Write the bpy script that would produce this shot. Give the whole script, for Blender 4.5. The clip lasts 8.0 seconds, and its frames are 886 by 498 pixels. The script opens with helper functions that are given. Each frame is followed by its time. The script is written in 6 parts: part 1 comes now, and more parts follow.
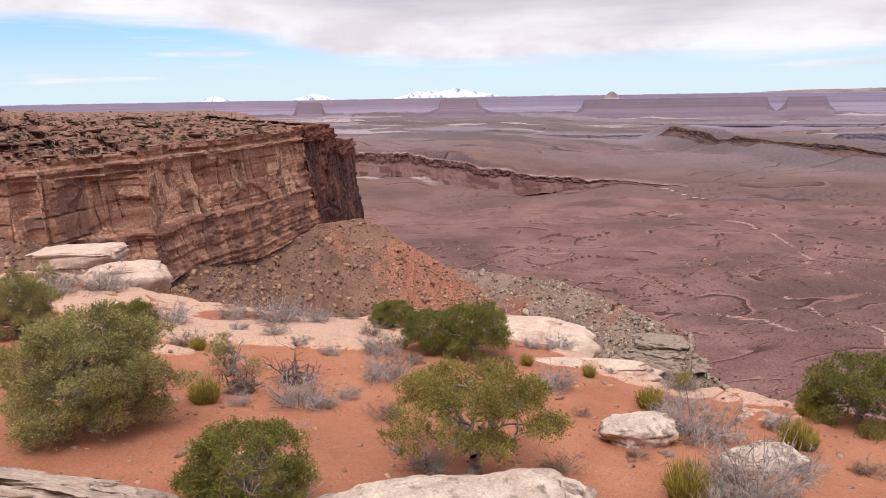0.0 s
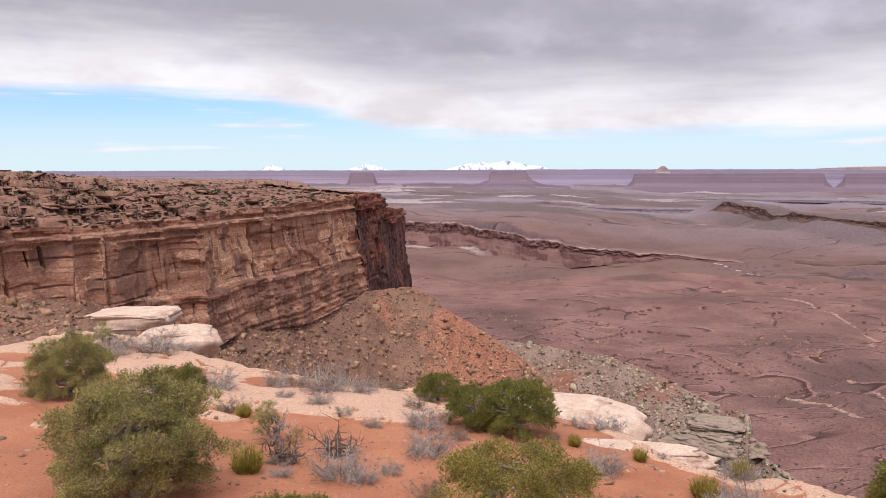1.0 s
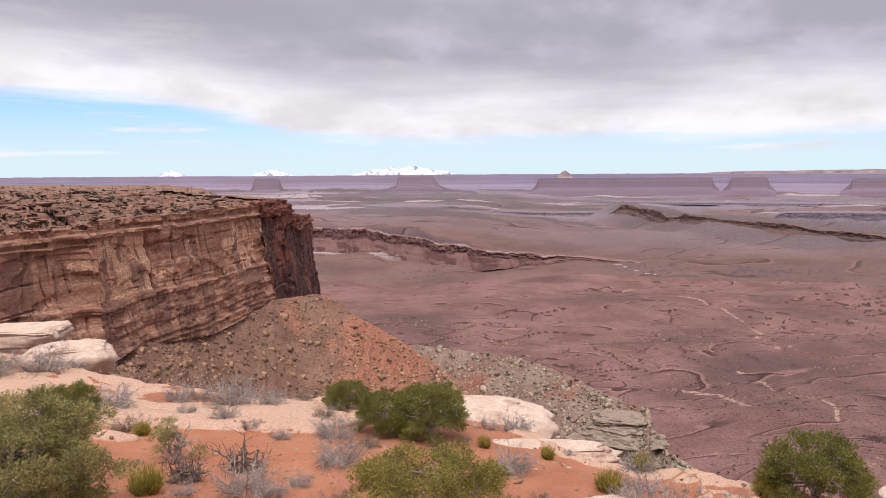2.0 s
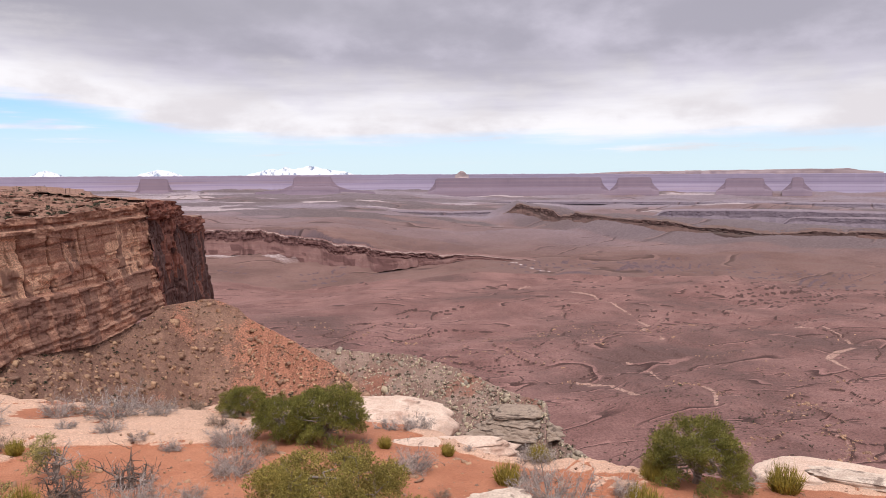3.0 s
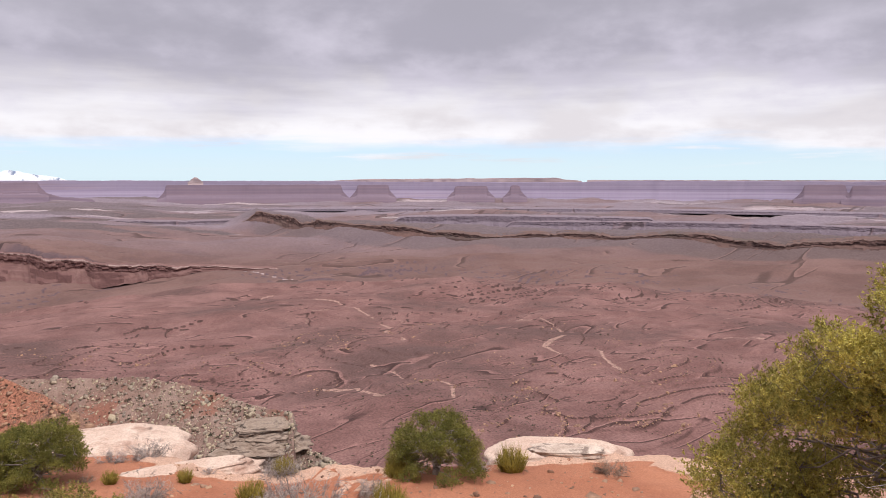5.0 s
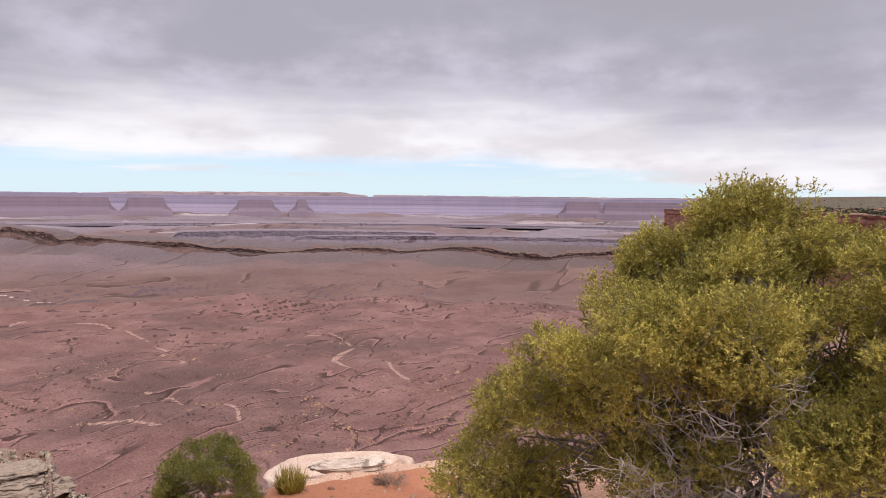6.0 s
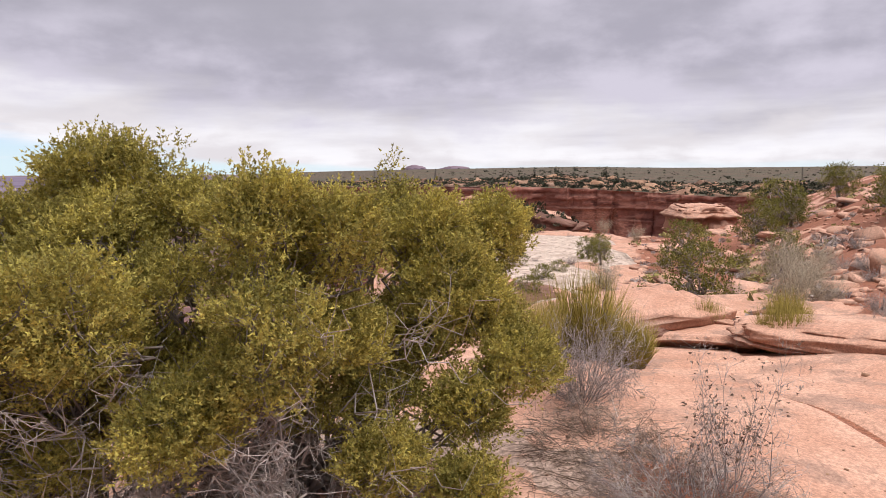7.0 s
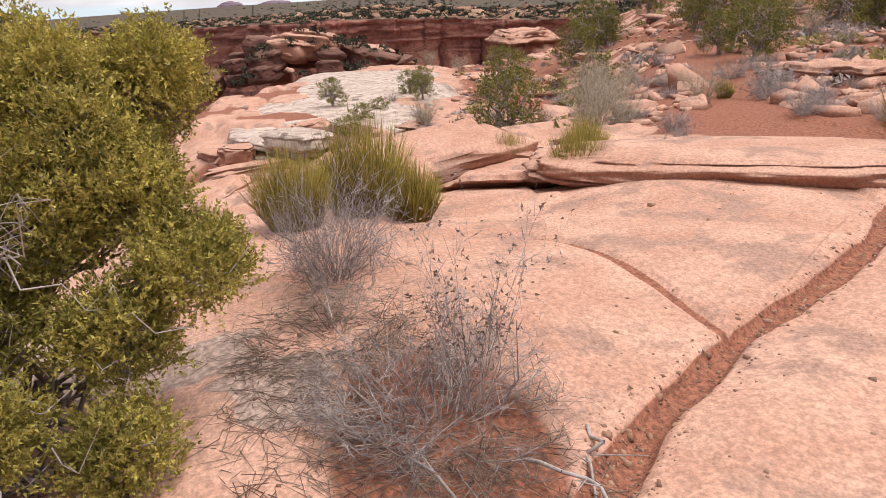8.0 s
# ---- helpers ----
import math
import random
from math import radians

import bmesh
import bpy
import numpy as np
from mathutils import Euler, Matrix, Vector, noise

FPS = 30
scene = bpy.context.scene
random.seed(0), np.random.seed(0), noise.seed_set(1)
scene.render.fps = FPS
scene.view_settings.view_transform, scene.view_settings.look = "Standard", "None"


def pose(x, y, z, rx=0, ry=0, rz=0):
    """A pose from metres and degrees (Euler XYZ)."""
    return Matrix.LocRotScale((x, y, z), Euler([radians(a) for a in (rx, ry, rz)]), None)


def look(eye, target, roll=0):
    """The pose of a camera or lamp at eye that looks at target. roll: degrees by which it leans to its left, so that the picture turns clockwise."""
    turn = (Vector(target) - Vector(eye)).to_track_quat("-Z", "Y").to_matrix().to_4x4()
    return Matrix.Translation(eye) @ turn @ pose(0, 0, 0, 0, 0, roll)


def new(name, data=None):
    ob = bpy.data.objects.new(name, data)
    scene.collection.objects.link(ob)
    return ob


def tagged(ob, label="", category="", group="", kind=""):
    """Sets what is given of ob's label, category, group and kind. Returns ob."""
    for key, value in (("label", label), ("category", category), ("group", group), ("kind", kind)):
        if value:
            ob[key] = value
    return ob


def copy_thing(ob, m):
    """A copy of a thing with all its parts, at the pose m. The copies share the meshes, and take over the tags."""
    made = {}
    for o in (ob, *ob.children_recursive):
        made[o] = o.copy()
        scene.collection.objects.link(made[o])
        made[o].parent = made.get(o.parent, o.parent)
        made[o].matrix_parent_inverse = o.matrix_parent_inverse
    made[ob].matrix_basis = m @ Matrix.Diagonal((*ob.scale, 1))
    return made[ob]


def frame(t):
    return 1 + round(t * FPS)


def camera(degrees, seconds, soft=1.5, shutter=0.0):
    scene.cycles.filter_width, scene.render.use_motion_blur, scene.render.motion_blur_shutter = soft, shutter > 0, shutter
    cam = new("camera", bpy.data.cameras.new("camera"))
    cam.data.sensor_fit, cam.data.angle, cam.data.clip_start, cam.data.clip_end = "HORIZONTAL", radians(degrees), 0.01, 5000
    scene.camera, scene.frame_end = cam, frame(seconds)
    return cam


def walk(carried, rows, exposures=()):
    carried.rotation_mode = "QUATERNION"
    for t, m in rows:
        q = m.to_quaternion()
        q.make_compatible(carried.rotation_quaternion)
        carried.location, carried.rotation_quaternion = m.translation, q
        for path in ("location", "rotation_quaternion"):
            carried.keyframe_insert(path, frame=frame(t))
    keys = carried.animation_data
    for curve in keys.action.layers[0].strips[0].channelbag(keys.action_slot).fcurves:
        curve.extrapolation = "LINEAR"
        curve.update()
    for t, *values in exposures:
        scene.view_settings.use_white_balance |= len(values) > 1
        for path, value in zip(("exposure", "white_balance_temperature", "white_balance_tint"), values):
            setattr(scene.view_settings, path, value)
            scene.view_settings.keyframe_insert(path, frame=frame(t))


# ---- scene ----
cam = camera(64.4, 8.0, soft=0.5)
PATH = [
    (0.0, pose(0.037, 0.005, 1.653, 77.91, 1.04, 0.03)),
    (0.5, pose(0.015, 0.021, 1.721, 82.87, 0.55, 5.37)),
    (1.0, pose(0.016, 0.037, 1.758, 83.63, 0.23, 4.08)),
    (1.5, pose(0.041, 0.056, 1.762, 84.01, 0.27, 0.12)),
    (2.2, pose(0.073, 0.079, 1.750, 83.99, 0.48, -4.77)),
    (3.0, pose(0.114, 0.102, 1.738, 83.97, 0.44, -11.65)),
    (3.5, pose(0.138, 0.119, 1.738, 84.06, 0.31, -16.39)),
    (4.0, pose(0.158, 0.131, 1.735, 84.19, 0.13, -21.14)),
    (4.7, pose(0.203, 0.154, 1.732, 84.35, 0.20, -28.67)),
    (5.5, pose(0.335, 0.143, 1.723, 84.86, -0.37, -39.88)),
    (6.0, pose(0.552, 0.011, 1.710, 85.70, -0.57, -49.63)),
    (6.5, pose(0.912, -0.245, 1.646, 86.37, 0.16, -65.37)),
    (7.0, pose(1.388, -0.545, 1.579, 83.89, 0.31, -88.24)),
    (7.5, pose(1.904, -0.932, 1.532, 78.09, 0.78, -103.94)),
    (8.0, pose(2.446, -1.350, 1.473, 70.51, 2.91, -101.89)),
]
walk(cam, PATH)

# ---- sky and sun ----
def node(tree, kind, **ins):
    n = tree.nodes.new(kind)
    for key, value in ins.items():
        if key in ("operation", "blend_type", "data_type", "noise_dimensions", "interpolation_type", "attribute_name", "feature", "clamp", "use_clamp", "sky_type", "sun_disc", "sun_elevation", "sun_rotation", "noise_type", "distance", "voronoi_dimensions"):
            if key == "operation":
                n.operation = value
            elif key == "blend_type":
                n.blend_type = value
            elif key == "data_type":
                n.data_type = value
            elif key == "attribute_name":
                n.attribute_name = value
            elif key == "feature":
                n.feature = value
            elif key == "clamp":
                n.clamp = value
            elif key == "use_clamp":
                n.use_clamp = value
            elif key == "sky_type":
                n.sky_type = value
            elif key == "sun_disc":
                n.sun_disc = value
            elif key == "sun_elevation":
                n.sun_elevation = value
            elif key == "sun_rotation":
                n.sun_rotation = value
            elif key == "noise_type":
                n.noise_type = value
            elif key == "interpolation_type":
                n.interpolation_type = value
            continue
        slot = n.inputs[int(key[1:]) if key[0] == "i" and key[1:].isdigit() else key.replace("_", " ")]
        if isinstance(value, bpy.types.NodeSocket):
            tree.links.new(value, slot)
        else:
            slot.default_value = value
    return n


def mth(tree, op, a, b=0.0, c=0.0, clamp=False):
    return node(tree, "ShaderNodeMath", operation=op, use_clamp=clamp, i0=a, i1=b, i2=c).outputs[0]


def ramp(tree, value, a, b, lo=0.0, hi=1.0):
    return node(tree, "ShaderNodeMapRange", interpolation_type="SMOOTHSTEP", i0=value, i1=a, i2=b, i3=lo, i4=hi).outputs[0]


def mixc(tree, fac, a, b, blend="MIX"):
    n = tree.nodes.new("ShaderNodeMix")
    n.data_type, n.blend_type = "RGBA", blend
    for slot, value in ((n.inputs[0], fac), (n.inputs[6], a), (n.inputs[7], b)):
        if isinstance(value, bpy.types.NodeSocket):
            tree.links.new(value, slot)
        else:
            slot.default_value = value if slot == n.inputs[0] else (*value, 1.0)
    return n.outputs[2]


SUN_AZ, SUN_EL = 172.0, 60.0   # degrees left of the first view, degrees above the ground

world = bpy.data.worlds.new("sky")
scene.world = world
world.use_nodes = True
wt = world.node_tree
wt.nodes.clear()
tc = wt.nodes.new("ShaderNodeTexCoord").outputs["Generated"]
sep = node(wt, "ShaderNodeSeparateXYZ", i0=tc)
dx, dy, dz = sep.outputs
el = mth(wt, "MULTIPLY", mth(wt, "ARCSINE", dz), 57.2958)
az = mth(wt, "MULTIPLY", mth(wt, "ARCTAN2", mth(wt, "MULTIPLY", dx, -1.0), dy), 57.2958)
sky = node(wt, "ShaderNodeTexSky", sky_type="NISHITA", sun_disc=False, sun_elevation=radians(SUN_EL), sun_rotation=radians(-SUN_AZ))
clear = mixc(wt, 1.0, sky.outputs[0], (0.098, 0.124, 0.198), "MULTIPLY")
clear = mixc(wt, ramp(wt, el, 5.5, 0.3, 0.0, 0.9), clear, (0.68, 0.82, 0.88))
# the cloud deck lies flat overhead, so its pattern is drawn on a plane and narrows to the horizon
deck = mth(wt, "ADD", mth(wt, "MAXIMUM", dz, 0.0), 0.14)
plane = node(wt, "ShaderNodeCombineXYZ", i0=mth(wt, "DIVIDE", dx, deck), i1=mth(wt, "DIVIDE", dy, deck), i2=0.0).outputs[0]
puff = node(wt, "ShaderNodeTexNoise", Vector=plane, Scale=0.7, Detail=6.0, Roughness=0.5, Distortion=0.2).outputs[0]
broad = node(wt, "ShaderNodeTexNoise", Vector=plane, Scale=0.4, Detail=3.0, Roughness=0.5).outputs[0]
band = node(wt, "ShaderNodeCombineXYZ", i0=mth(wt, "MULTIPLY", az, 0.05), i1=mth(wt, "MULTIPLY", el, 0.55), i2=0.0).outputs[0]
wisp = node(wt, "ShaderNodeTexNoise", Vector=band, Scale=1.6, Detail=6.0, Roughness=0.55).outputs[0]
side = node(wt, "ShaderNodeCombineXYZ", i0=mth(wt, "MULTIPLY", az, 0.16), i1=mth(wt, "MULTIPLY", el, 0.30), i2=3.0).outputs[0]
tuft = node(wt, "ShaderNodeTexNoise", Vector=side, Scale=1.0, Detail=6.0, Roughness=0.55).outputs[0]
# the edge of the deck: lower to the right, and open to the left
edge = mth(wt, "ADD", ramp(wt, az, 2.0, 22.0, 2.7, 5.6), ramp(wt, az, -52.0, -80.0, 0.0, -2.6))
edge = mth(wt, "ADD", edge, mth(wt, "MULTIPLY", mth(wt, "SUBTRACT", wisp, 0.5), 2.6))
cover = ramp(wt, mth(wt, "SUBTRACT", el, edge), -0.5, 0.9)
streak = mth(wt, "MULTIPLY", ramp(wt, wisp, 0.54, 0.70), ramp(wt, el, 0.6, 1.8))
cover = mth(wt, "MAXIMUM", cover, mth(wt, "MULTIPLY", streak, 0.75))
tone = mth(wt, "ADD", mth(wt, "MULTIPLY", puff, 0.55), mth(wt, "MULTIPLY", tuft, 0.45))
tone = mth(wt, "ADD", mth(wt, "MULTIPLY", mth(wt, "SUBTRACT", tone, 0.5), 2.2), 0.5)
low = ramp(wt, mth(wt, "ADD", mth(wt, "SUBTRACT", el, edge), mth(wt, "MULTIPLY", mth(wt, "SUBTRACT", tuft, 0.5), 8.0)), 1.5, 6.5)
grey = mixc(wt, ramp(wt, tone, 0.25, 0.8), (0.39, 0.372, 0.445), (0.60, 0.568, 0.665))
grey = mixc(wt, mth(wt, "MULTIPLY", ramp(wt, broad, 0.62, 0.4), ramp(wt, el, 6.0, 14.0)), grey, (0.365, 0.352, 0.41))
bright = mixc(wt, ramp(wt, tone, 0.3, 0.7), (0.70, 0.665, 0.70), (0.88, 0.86, 0.90))
cloud = mixc(wt, low, bright, grey)
# overhead the deck is thinner and lets more daylight through
cloud = mixc(wt, ramp(wt, el, 26.0, 60.0), cloud, (1.35, 1.30, 1.30))
final = mixc(wt, cover, clear, cloud)
bg = node(wt, "ShaderNodeBackground", Color=final, Strength=1.0)
wo = wt.nodes.new("ShaderNodeOutputWorld")
wt.links.new(bg.outputs[0], wo.inputs[0])

sun = new("sun", bpy.data.lights.new("sun", "SUN"))
sun.data.energy, sun.data.angle, sun.data.color = 1.95, radians(22), (1.0, 0.95, 0.935)
a, e = radians(SUN_AZ), radians(SUN_EL)
sun.matrix_world = look((-math.sin(a) * math.cos(e) * 50, math.cos(a) * math.cos(e) * 50, math.sin(e) * 50), (0, 0, 0))
scene.view_settings.exposure = 0.18

# ---- materials ----
def material(name, dark, light, scale=1.0, rough=0.9, bump=0.3, fine=12.0, third=None, third_at=(0.55, 0.75), third_scale=0.35, steep=None,
             mask=None, mask_colour=None, spread=(0.3, 0.7), stretch=(1, 1, 1), random_tint=0.0, bump_distance=0.05, strata=None, mask2=None, mask2_colour=None, mask3=None, mask3_colour=None, mask4=None, mask4_colour=None, streak=None, contrast=0.55, speckle=0.3, micro=0.0, lines=(), mask_grain=1.0, translucent=0.0):
    """A mineral or plant surface: two colours in broad patches, a fine grain, a third colour in stains, another, as
    painted shade, on steep faces, and up to two masks.
    """
    m = bpy.data.materials.new(name)
    m.use_nodes = True
    t = m.node_tree
    out = t.nodes["Principled BSDF"]
    pos = t.nodes.new("ShaderNodeTexCoord").outputs["Object"]
    vec = node(t, "ShaderNodeVectorMath", operation="MULTIPLY", i0=pos, i1=stretch).outputs[0]
    broad = node(t, "ShaderNodeTexNoise", Vector=vec, Scale=scale, Detail=6.0, Roughness=0.6).outputs[0]
    grain = node(t, "ShaderNodeTexNoise", Vector=vec, Scale=scale * fine, Detail=5.0, Roughness=0.65).outputs[0]
    c = mixc(t, ramp(t, broad, *spread), dark, light)
    if third:
        stain = node(t, "ShaderNodeTexNoise", Vector=vec, Scale=scale * third_scale, Detail=5.0, Roughness=0.6).outputs[0]
        c = mixc(t, ramp(t, stain, *third_at), c, third)
    if strata:
        zed = node(t, "ShaderNodeSeparateXYZ", i0=pos).outputs[2]
        wob = mth(t, "ADD", mth(t, "MULTIPLY", zed, strata[0]), mth(t, "MULTIPLY", broad, strata[1]))
        row = node(t, "ShaderNodeTexNoise", Vector=node(t, "ShaderNodeCombineXYZ", i0=wob).outputs[0], Scale=1.0, Detail=4.0, Roughness=0.7).outputs[0]
        c = mixc(t, ramp(t, row, 0.45, 0.62), c, strata[2])
    if streak:
        tall = node(t, "ShaderNodeVectorMath", operation="MULTIPLY", i0=pos, i1=(1, 1, 0.12)).outputs[0]
        run = node(t, "ShaderNodeTexNoise", Vector=tall, Scale=streak[1], Detail=5.0, Roughness=0.6).outputs[0]
        c = mixc(t, ramp(t, run, 0.55, 0.70, 0.0, 0.5), c, streak[0])
    # shade put into the colour: steep faces take a darker tone
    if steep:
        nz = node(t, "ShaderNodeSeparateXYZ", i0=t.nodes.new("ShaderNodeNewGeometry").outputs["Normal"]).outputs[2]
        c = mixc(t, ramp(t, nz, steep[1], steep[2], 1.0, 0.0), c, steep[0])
    for key, colour in ((mask, mask_colour), (mask2, mask2_colour), (mask3, mask3_colour), (mask4, mask4_colour)):
        if key:
            k = node(t, "ShaderNodeAttribute", attribute_name=key).outputs["Fac"]
            if key != "lav":
                k = ramp(t, mth(t, "ADD", k, mth(t, "MULTIPLY", mth(t, "SUBTRACT", grain, 0.5), speckle)), 0.35, 0.65)
            c = mixc(t, k, c, mixc(t, ramp(t, grain, 0.35, 0.65), tuple(v * (1 - 0.18 * mask_grain) for v in colour), tuple(min(v * (1 + 0.12 * mask_grain), 0.95) for v in colour)))
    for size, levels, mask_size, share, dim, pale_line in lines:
        # thin broken rock steps along the contours: shaded riser under a lit lip, both painted
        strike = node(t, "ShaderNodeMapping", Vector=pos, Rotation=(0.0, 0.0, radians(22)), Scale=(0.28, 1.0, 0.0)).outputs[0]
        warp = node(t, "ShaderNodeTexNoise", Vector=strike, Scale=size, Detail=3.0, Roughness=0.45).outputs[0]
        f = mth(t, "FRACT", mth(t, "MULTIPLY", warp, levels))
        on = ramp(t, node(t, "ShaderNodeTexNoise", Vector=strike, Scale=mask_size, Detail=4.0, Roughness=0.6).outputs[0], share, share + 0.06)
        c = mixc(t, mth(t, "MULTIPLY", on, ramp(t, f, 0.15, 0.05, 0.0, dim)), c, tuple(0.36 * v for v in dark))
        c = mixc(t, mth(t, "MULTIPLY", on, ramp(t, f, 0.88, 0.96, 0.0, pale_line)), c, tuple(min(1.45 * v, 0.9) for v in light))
    c = mixc(t, contrast, c, mixc(t, ramp(t, grain, 0.3, 0.7), (0.62, 0.6, 0.6), (1.25, 1.25, 1.25)), "MULTIPLY")
    if micro:
        dust = node(t, "ShaderNodeTexNoise", Vector=pos, Scale=micro, Detail=4.0, Roughness=0.7).outputs[0]
        pits = node(t, "ShaderNodeTexNoise", Vector=pos, Scale=micro * 0.22, Detail=3.0, Roughness=0.6).outputs[0]
        c = mixc(t, 0.8, c, mixc(t, ramp(t, dust, 0.3, 0.7), (0.72, 0.70, 0.69), (1.16, 1.16, 1.16)), "MULTIPLY")
        c = mixc(t, ramp(t, pits, 0.60, 0.72, 0.0, 0.45), c, tuple(0.62 * v for v in dark))
        grain = mth(t, "ADD", grain, mth(t, "MULTIPLY", dust, 0.5))
    if random_tint:
        rnd = t.nodes.new("ShaderNodeNewGeometry").outputs["Random Per Island"]
        c = mixc(t, 1.0, c, mixc(t, rnd, (1 - random_tint,) * 3, (1 + random_tint, 1 + random_tint, 1 + random_tint * 0.3)), "MULTIPLY")
    t.links.new(c, out.inputs["Base Color"])
    if translucent:
        thin = node(t, "ShaderNodeBsdfTranslucent", Color=c)
        both = node(t, "ShaderNodeMixShader", i0=translucent, i1=out.outputs[0], i2=thin.outputs[0])
        t.links.new(both.outputs[0], t.nodes["Material Output"].inputs["Surface"])
    out.inputs["Roughness"].default_value = rough
    out.inputs["Specular IOR Level"].default_value = 0.25
    if bump:
        h = mth(t, "ADD", mth(t, "MULTIPLY", grain, 0.5), broad)
        b = node(t, "ShaderNodeBump", Strength=bump, Distance=bump_distance, Height=h)
        t.links.new(b.outputs[0], out.inputs["Normal"])
    return m


M = {}
M["basin"] = material("red_desert_floor", (0.165, 0.084, 0.076), (0.258, 0.140, 0.127), 0.010, 0.95, 0.8, 30, (0.125, 0.072, 0.066), (0.48, 0.66), 0.22,
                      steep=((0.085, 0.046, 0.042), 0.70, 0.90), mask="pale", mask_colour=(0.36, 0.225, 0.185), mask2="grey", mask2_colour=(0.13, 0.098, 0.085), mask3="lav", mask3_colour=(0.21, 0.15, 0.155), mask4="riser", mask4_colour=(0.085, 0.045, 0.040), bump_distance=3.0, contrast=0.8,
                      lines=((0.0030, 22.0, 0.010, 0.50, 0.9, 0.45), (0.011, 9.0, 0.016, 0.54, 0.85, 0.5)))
M["cliff"] = material("red_sandstone_cliff", (0.325, 0.168, 0.120), (0.50, 0.290, 0.203), 0.05, 0.92, 0.8, 14, (0.22, 0.10, 0.070), (0.56, 0.72), 0.6,
                      stretch=(1, 1, 1.8), strata=(0.22, 1.2, (0.30, 0.130, 0.085)), mask="fresh", mask_colour=(0.62, 0.37, 0.25), mask2="varnish", mask2_colour=(0.20, 0.105, 0.082), speckle=0.45, bump_distance=1.0, contrast=0.8)
M["maroon"] = material("dark_maroon_cliff", (0.13, 0.045, 0.035), (0.235, 0.088, 0.062), 0.05, 0.9, 0.6, 10, (0.085, 0.04, 0.036), (0.52, 0.7), 0.8,
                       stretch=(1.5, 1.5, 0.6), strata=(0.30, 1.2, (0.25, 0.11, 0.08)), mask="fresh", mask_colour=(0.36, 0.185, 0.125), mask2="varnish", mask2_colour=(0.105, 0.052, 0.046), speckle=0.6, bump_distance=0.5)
M["canyon"] = material("red_canyon_wall", (0.24, 0.092, 0.068), (0.36, 0.155, 0.112), 0.12, 0.9, 0.6, 10, (0.13, 0.055, 0.046), (0.55, 0.7), 0.8,
                       stretch=(1, 1, 3.0), strata=(0.8, 1.0, (0.36, 0.175, 0.13)), mask="fresh", mask_colour=(0.40, 0.19, 0.135), mask2="varnish", mask2_colour=(0.165, 0.068, 0.055), speckle=0.6, bump_distance=0.3)
# dark steep tone paints the riser shade that overcast light leaves weak
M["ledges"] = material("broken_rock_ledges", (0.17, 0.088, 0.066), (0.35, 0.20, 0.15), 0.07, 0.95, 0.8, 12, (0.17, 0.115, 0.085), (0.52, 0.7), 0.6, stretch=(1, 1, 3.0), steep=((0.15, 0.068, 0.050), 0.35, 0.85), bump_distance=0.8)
M["scrub"] = material("scrub_covered_mesa", (0.088, 0.066, 0.047), (0.155, 0.108, 0.078), 0.09, 0.95, 0.8, 12, (0.10, 0.09, 0.06), (0.45, 0.6), 0.8, bump_distance=0.6)
M["talus"] = material("red_talus_earth", (0.17, 0.091, 0.067), (0.275, 0.158, 0.115), 0.06, 0.95, 0.9, 14, (0.24, 0.145, 0.105), (0.54, 0.7), 0.35, mask="red", mask_colour=(0.36, 0.16, 0.105), speckle=1.0, bump_distance=0.8, contrast=0.9)
M["grey_talus"] = material("grey_boulder_slope", (0.20, 0.12, 0.098), (0.32, 0.225, 0.185), 0.06, 0.95, 0.9, 14, (0.27, 0.125, 0.09), (0.50, 0.66), 0.4, bump_distance=0.8)
# far floor: distance haze painted into the colour as lavender tints
M["far_floor"] = material("hazed_far_benches", (0.135, 0.077, 0.068), (0.205, 0.120, 0.106), 0.004, 0.95, 0.0, 30, (0.15, 0.092, 0.085), (0.5, 0.7), 0.5, stretch=(1, 1, 6),
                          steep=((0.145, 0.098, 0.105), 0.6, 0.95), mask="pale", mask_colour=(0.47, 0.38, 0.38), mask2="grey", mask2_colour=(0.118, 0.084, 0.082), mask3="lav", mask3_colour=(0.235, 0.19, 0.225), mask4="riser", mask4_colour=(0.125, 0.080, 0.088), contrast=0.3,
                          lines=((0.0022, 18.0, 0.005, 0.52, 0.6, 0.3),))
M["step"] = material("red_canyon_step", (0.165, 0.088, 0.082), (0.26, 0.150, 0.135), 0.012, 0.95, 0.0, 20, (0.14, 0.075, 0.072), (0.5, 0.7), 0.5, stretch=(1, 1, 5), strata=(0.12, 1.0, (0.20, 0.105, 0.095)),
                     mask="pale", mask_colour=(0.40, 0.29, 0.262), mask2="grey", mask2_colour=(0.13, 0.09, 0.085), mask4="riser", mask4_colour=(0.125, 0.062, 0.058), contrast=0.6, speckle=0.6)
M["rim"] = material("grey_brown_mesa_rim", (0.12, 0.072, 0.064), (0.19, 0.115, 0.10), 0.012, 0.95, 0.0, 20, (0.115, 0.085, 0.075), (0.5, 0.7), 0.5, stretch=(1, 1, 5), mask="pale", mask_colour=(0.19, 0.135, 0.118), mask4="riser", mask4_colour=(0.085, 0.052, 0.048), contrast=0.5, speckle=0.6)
# far cliffs and buttes: lavender haze put into their base colours
M["far"] = material("hazed_far_cliffs", (0.265, 0.222, 0.30), (0.30, 0.245, 0.32), 0.002, 0.95, 0.0, 3, (0.26, 0.185, 0.215), (0.5, 0.7), 0.5, stretch=(0.4, 0.4, 12), strata=(0.045, 0.1, (0.225, 0.18, 0.262)), contrast=0.12)
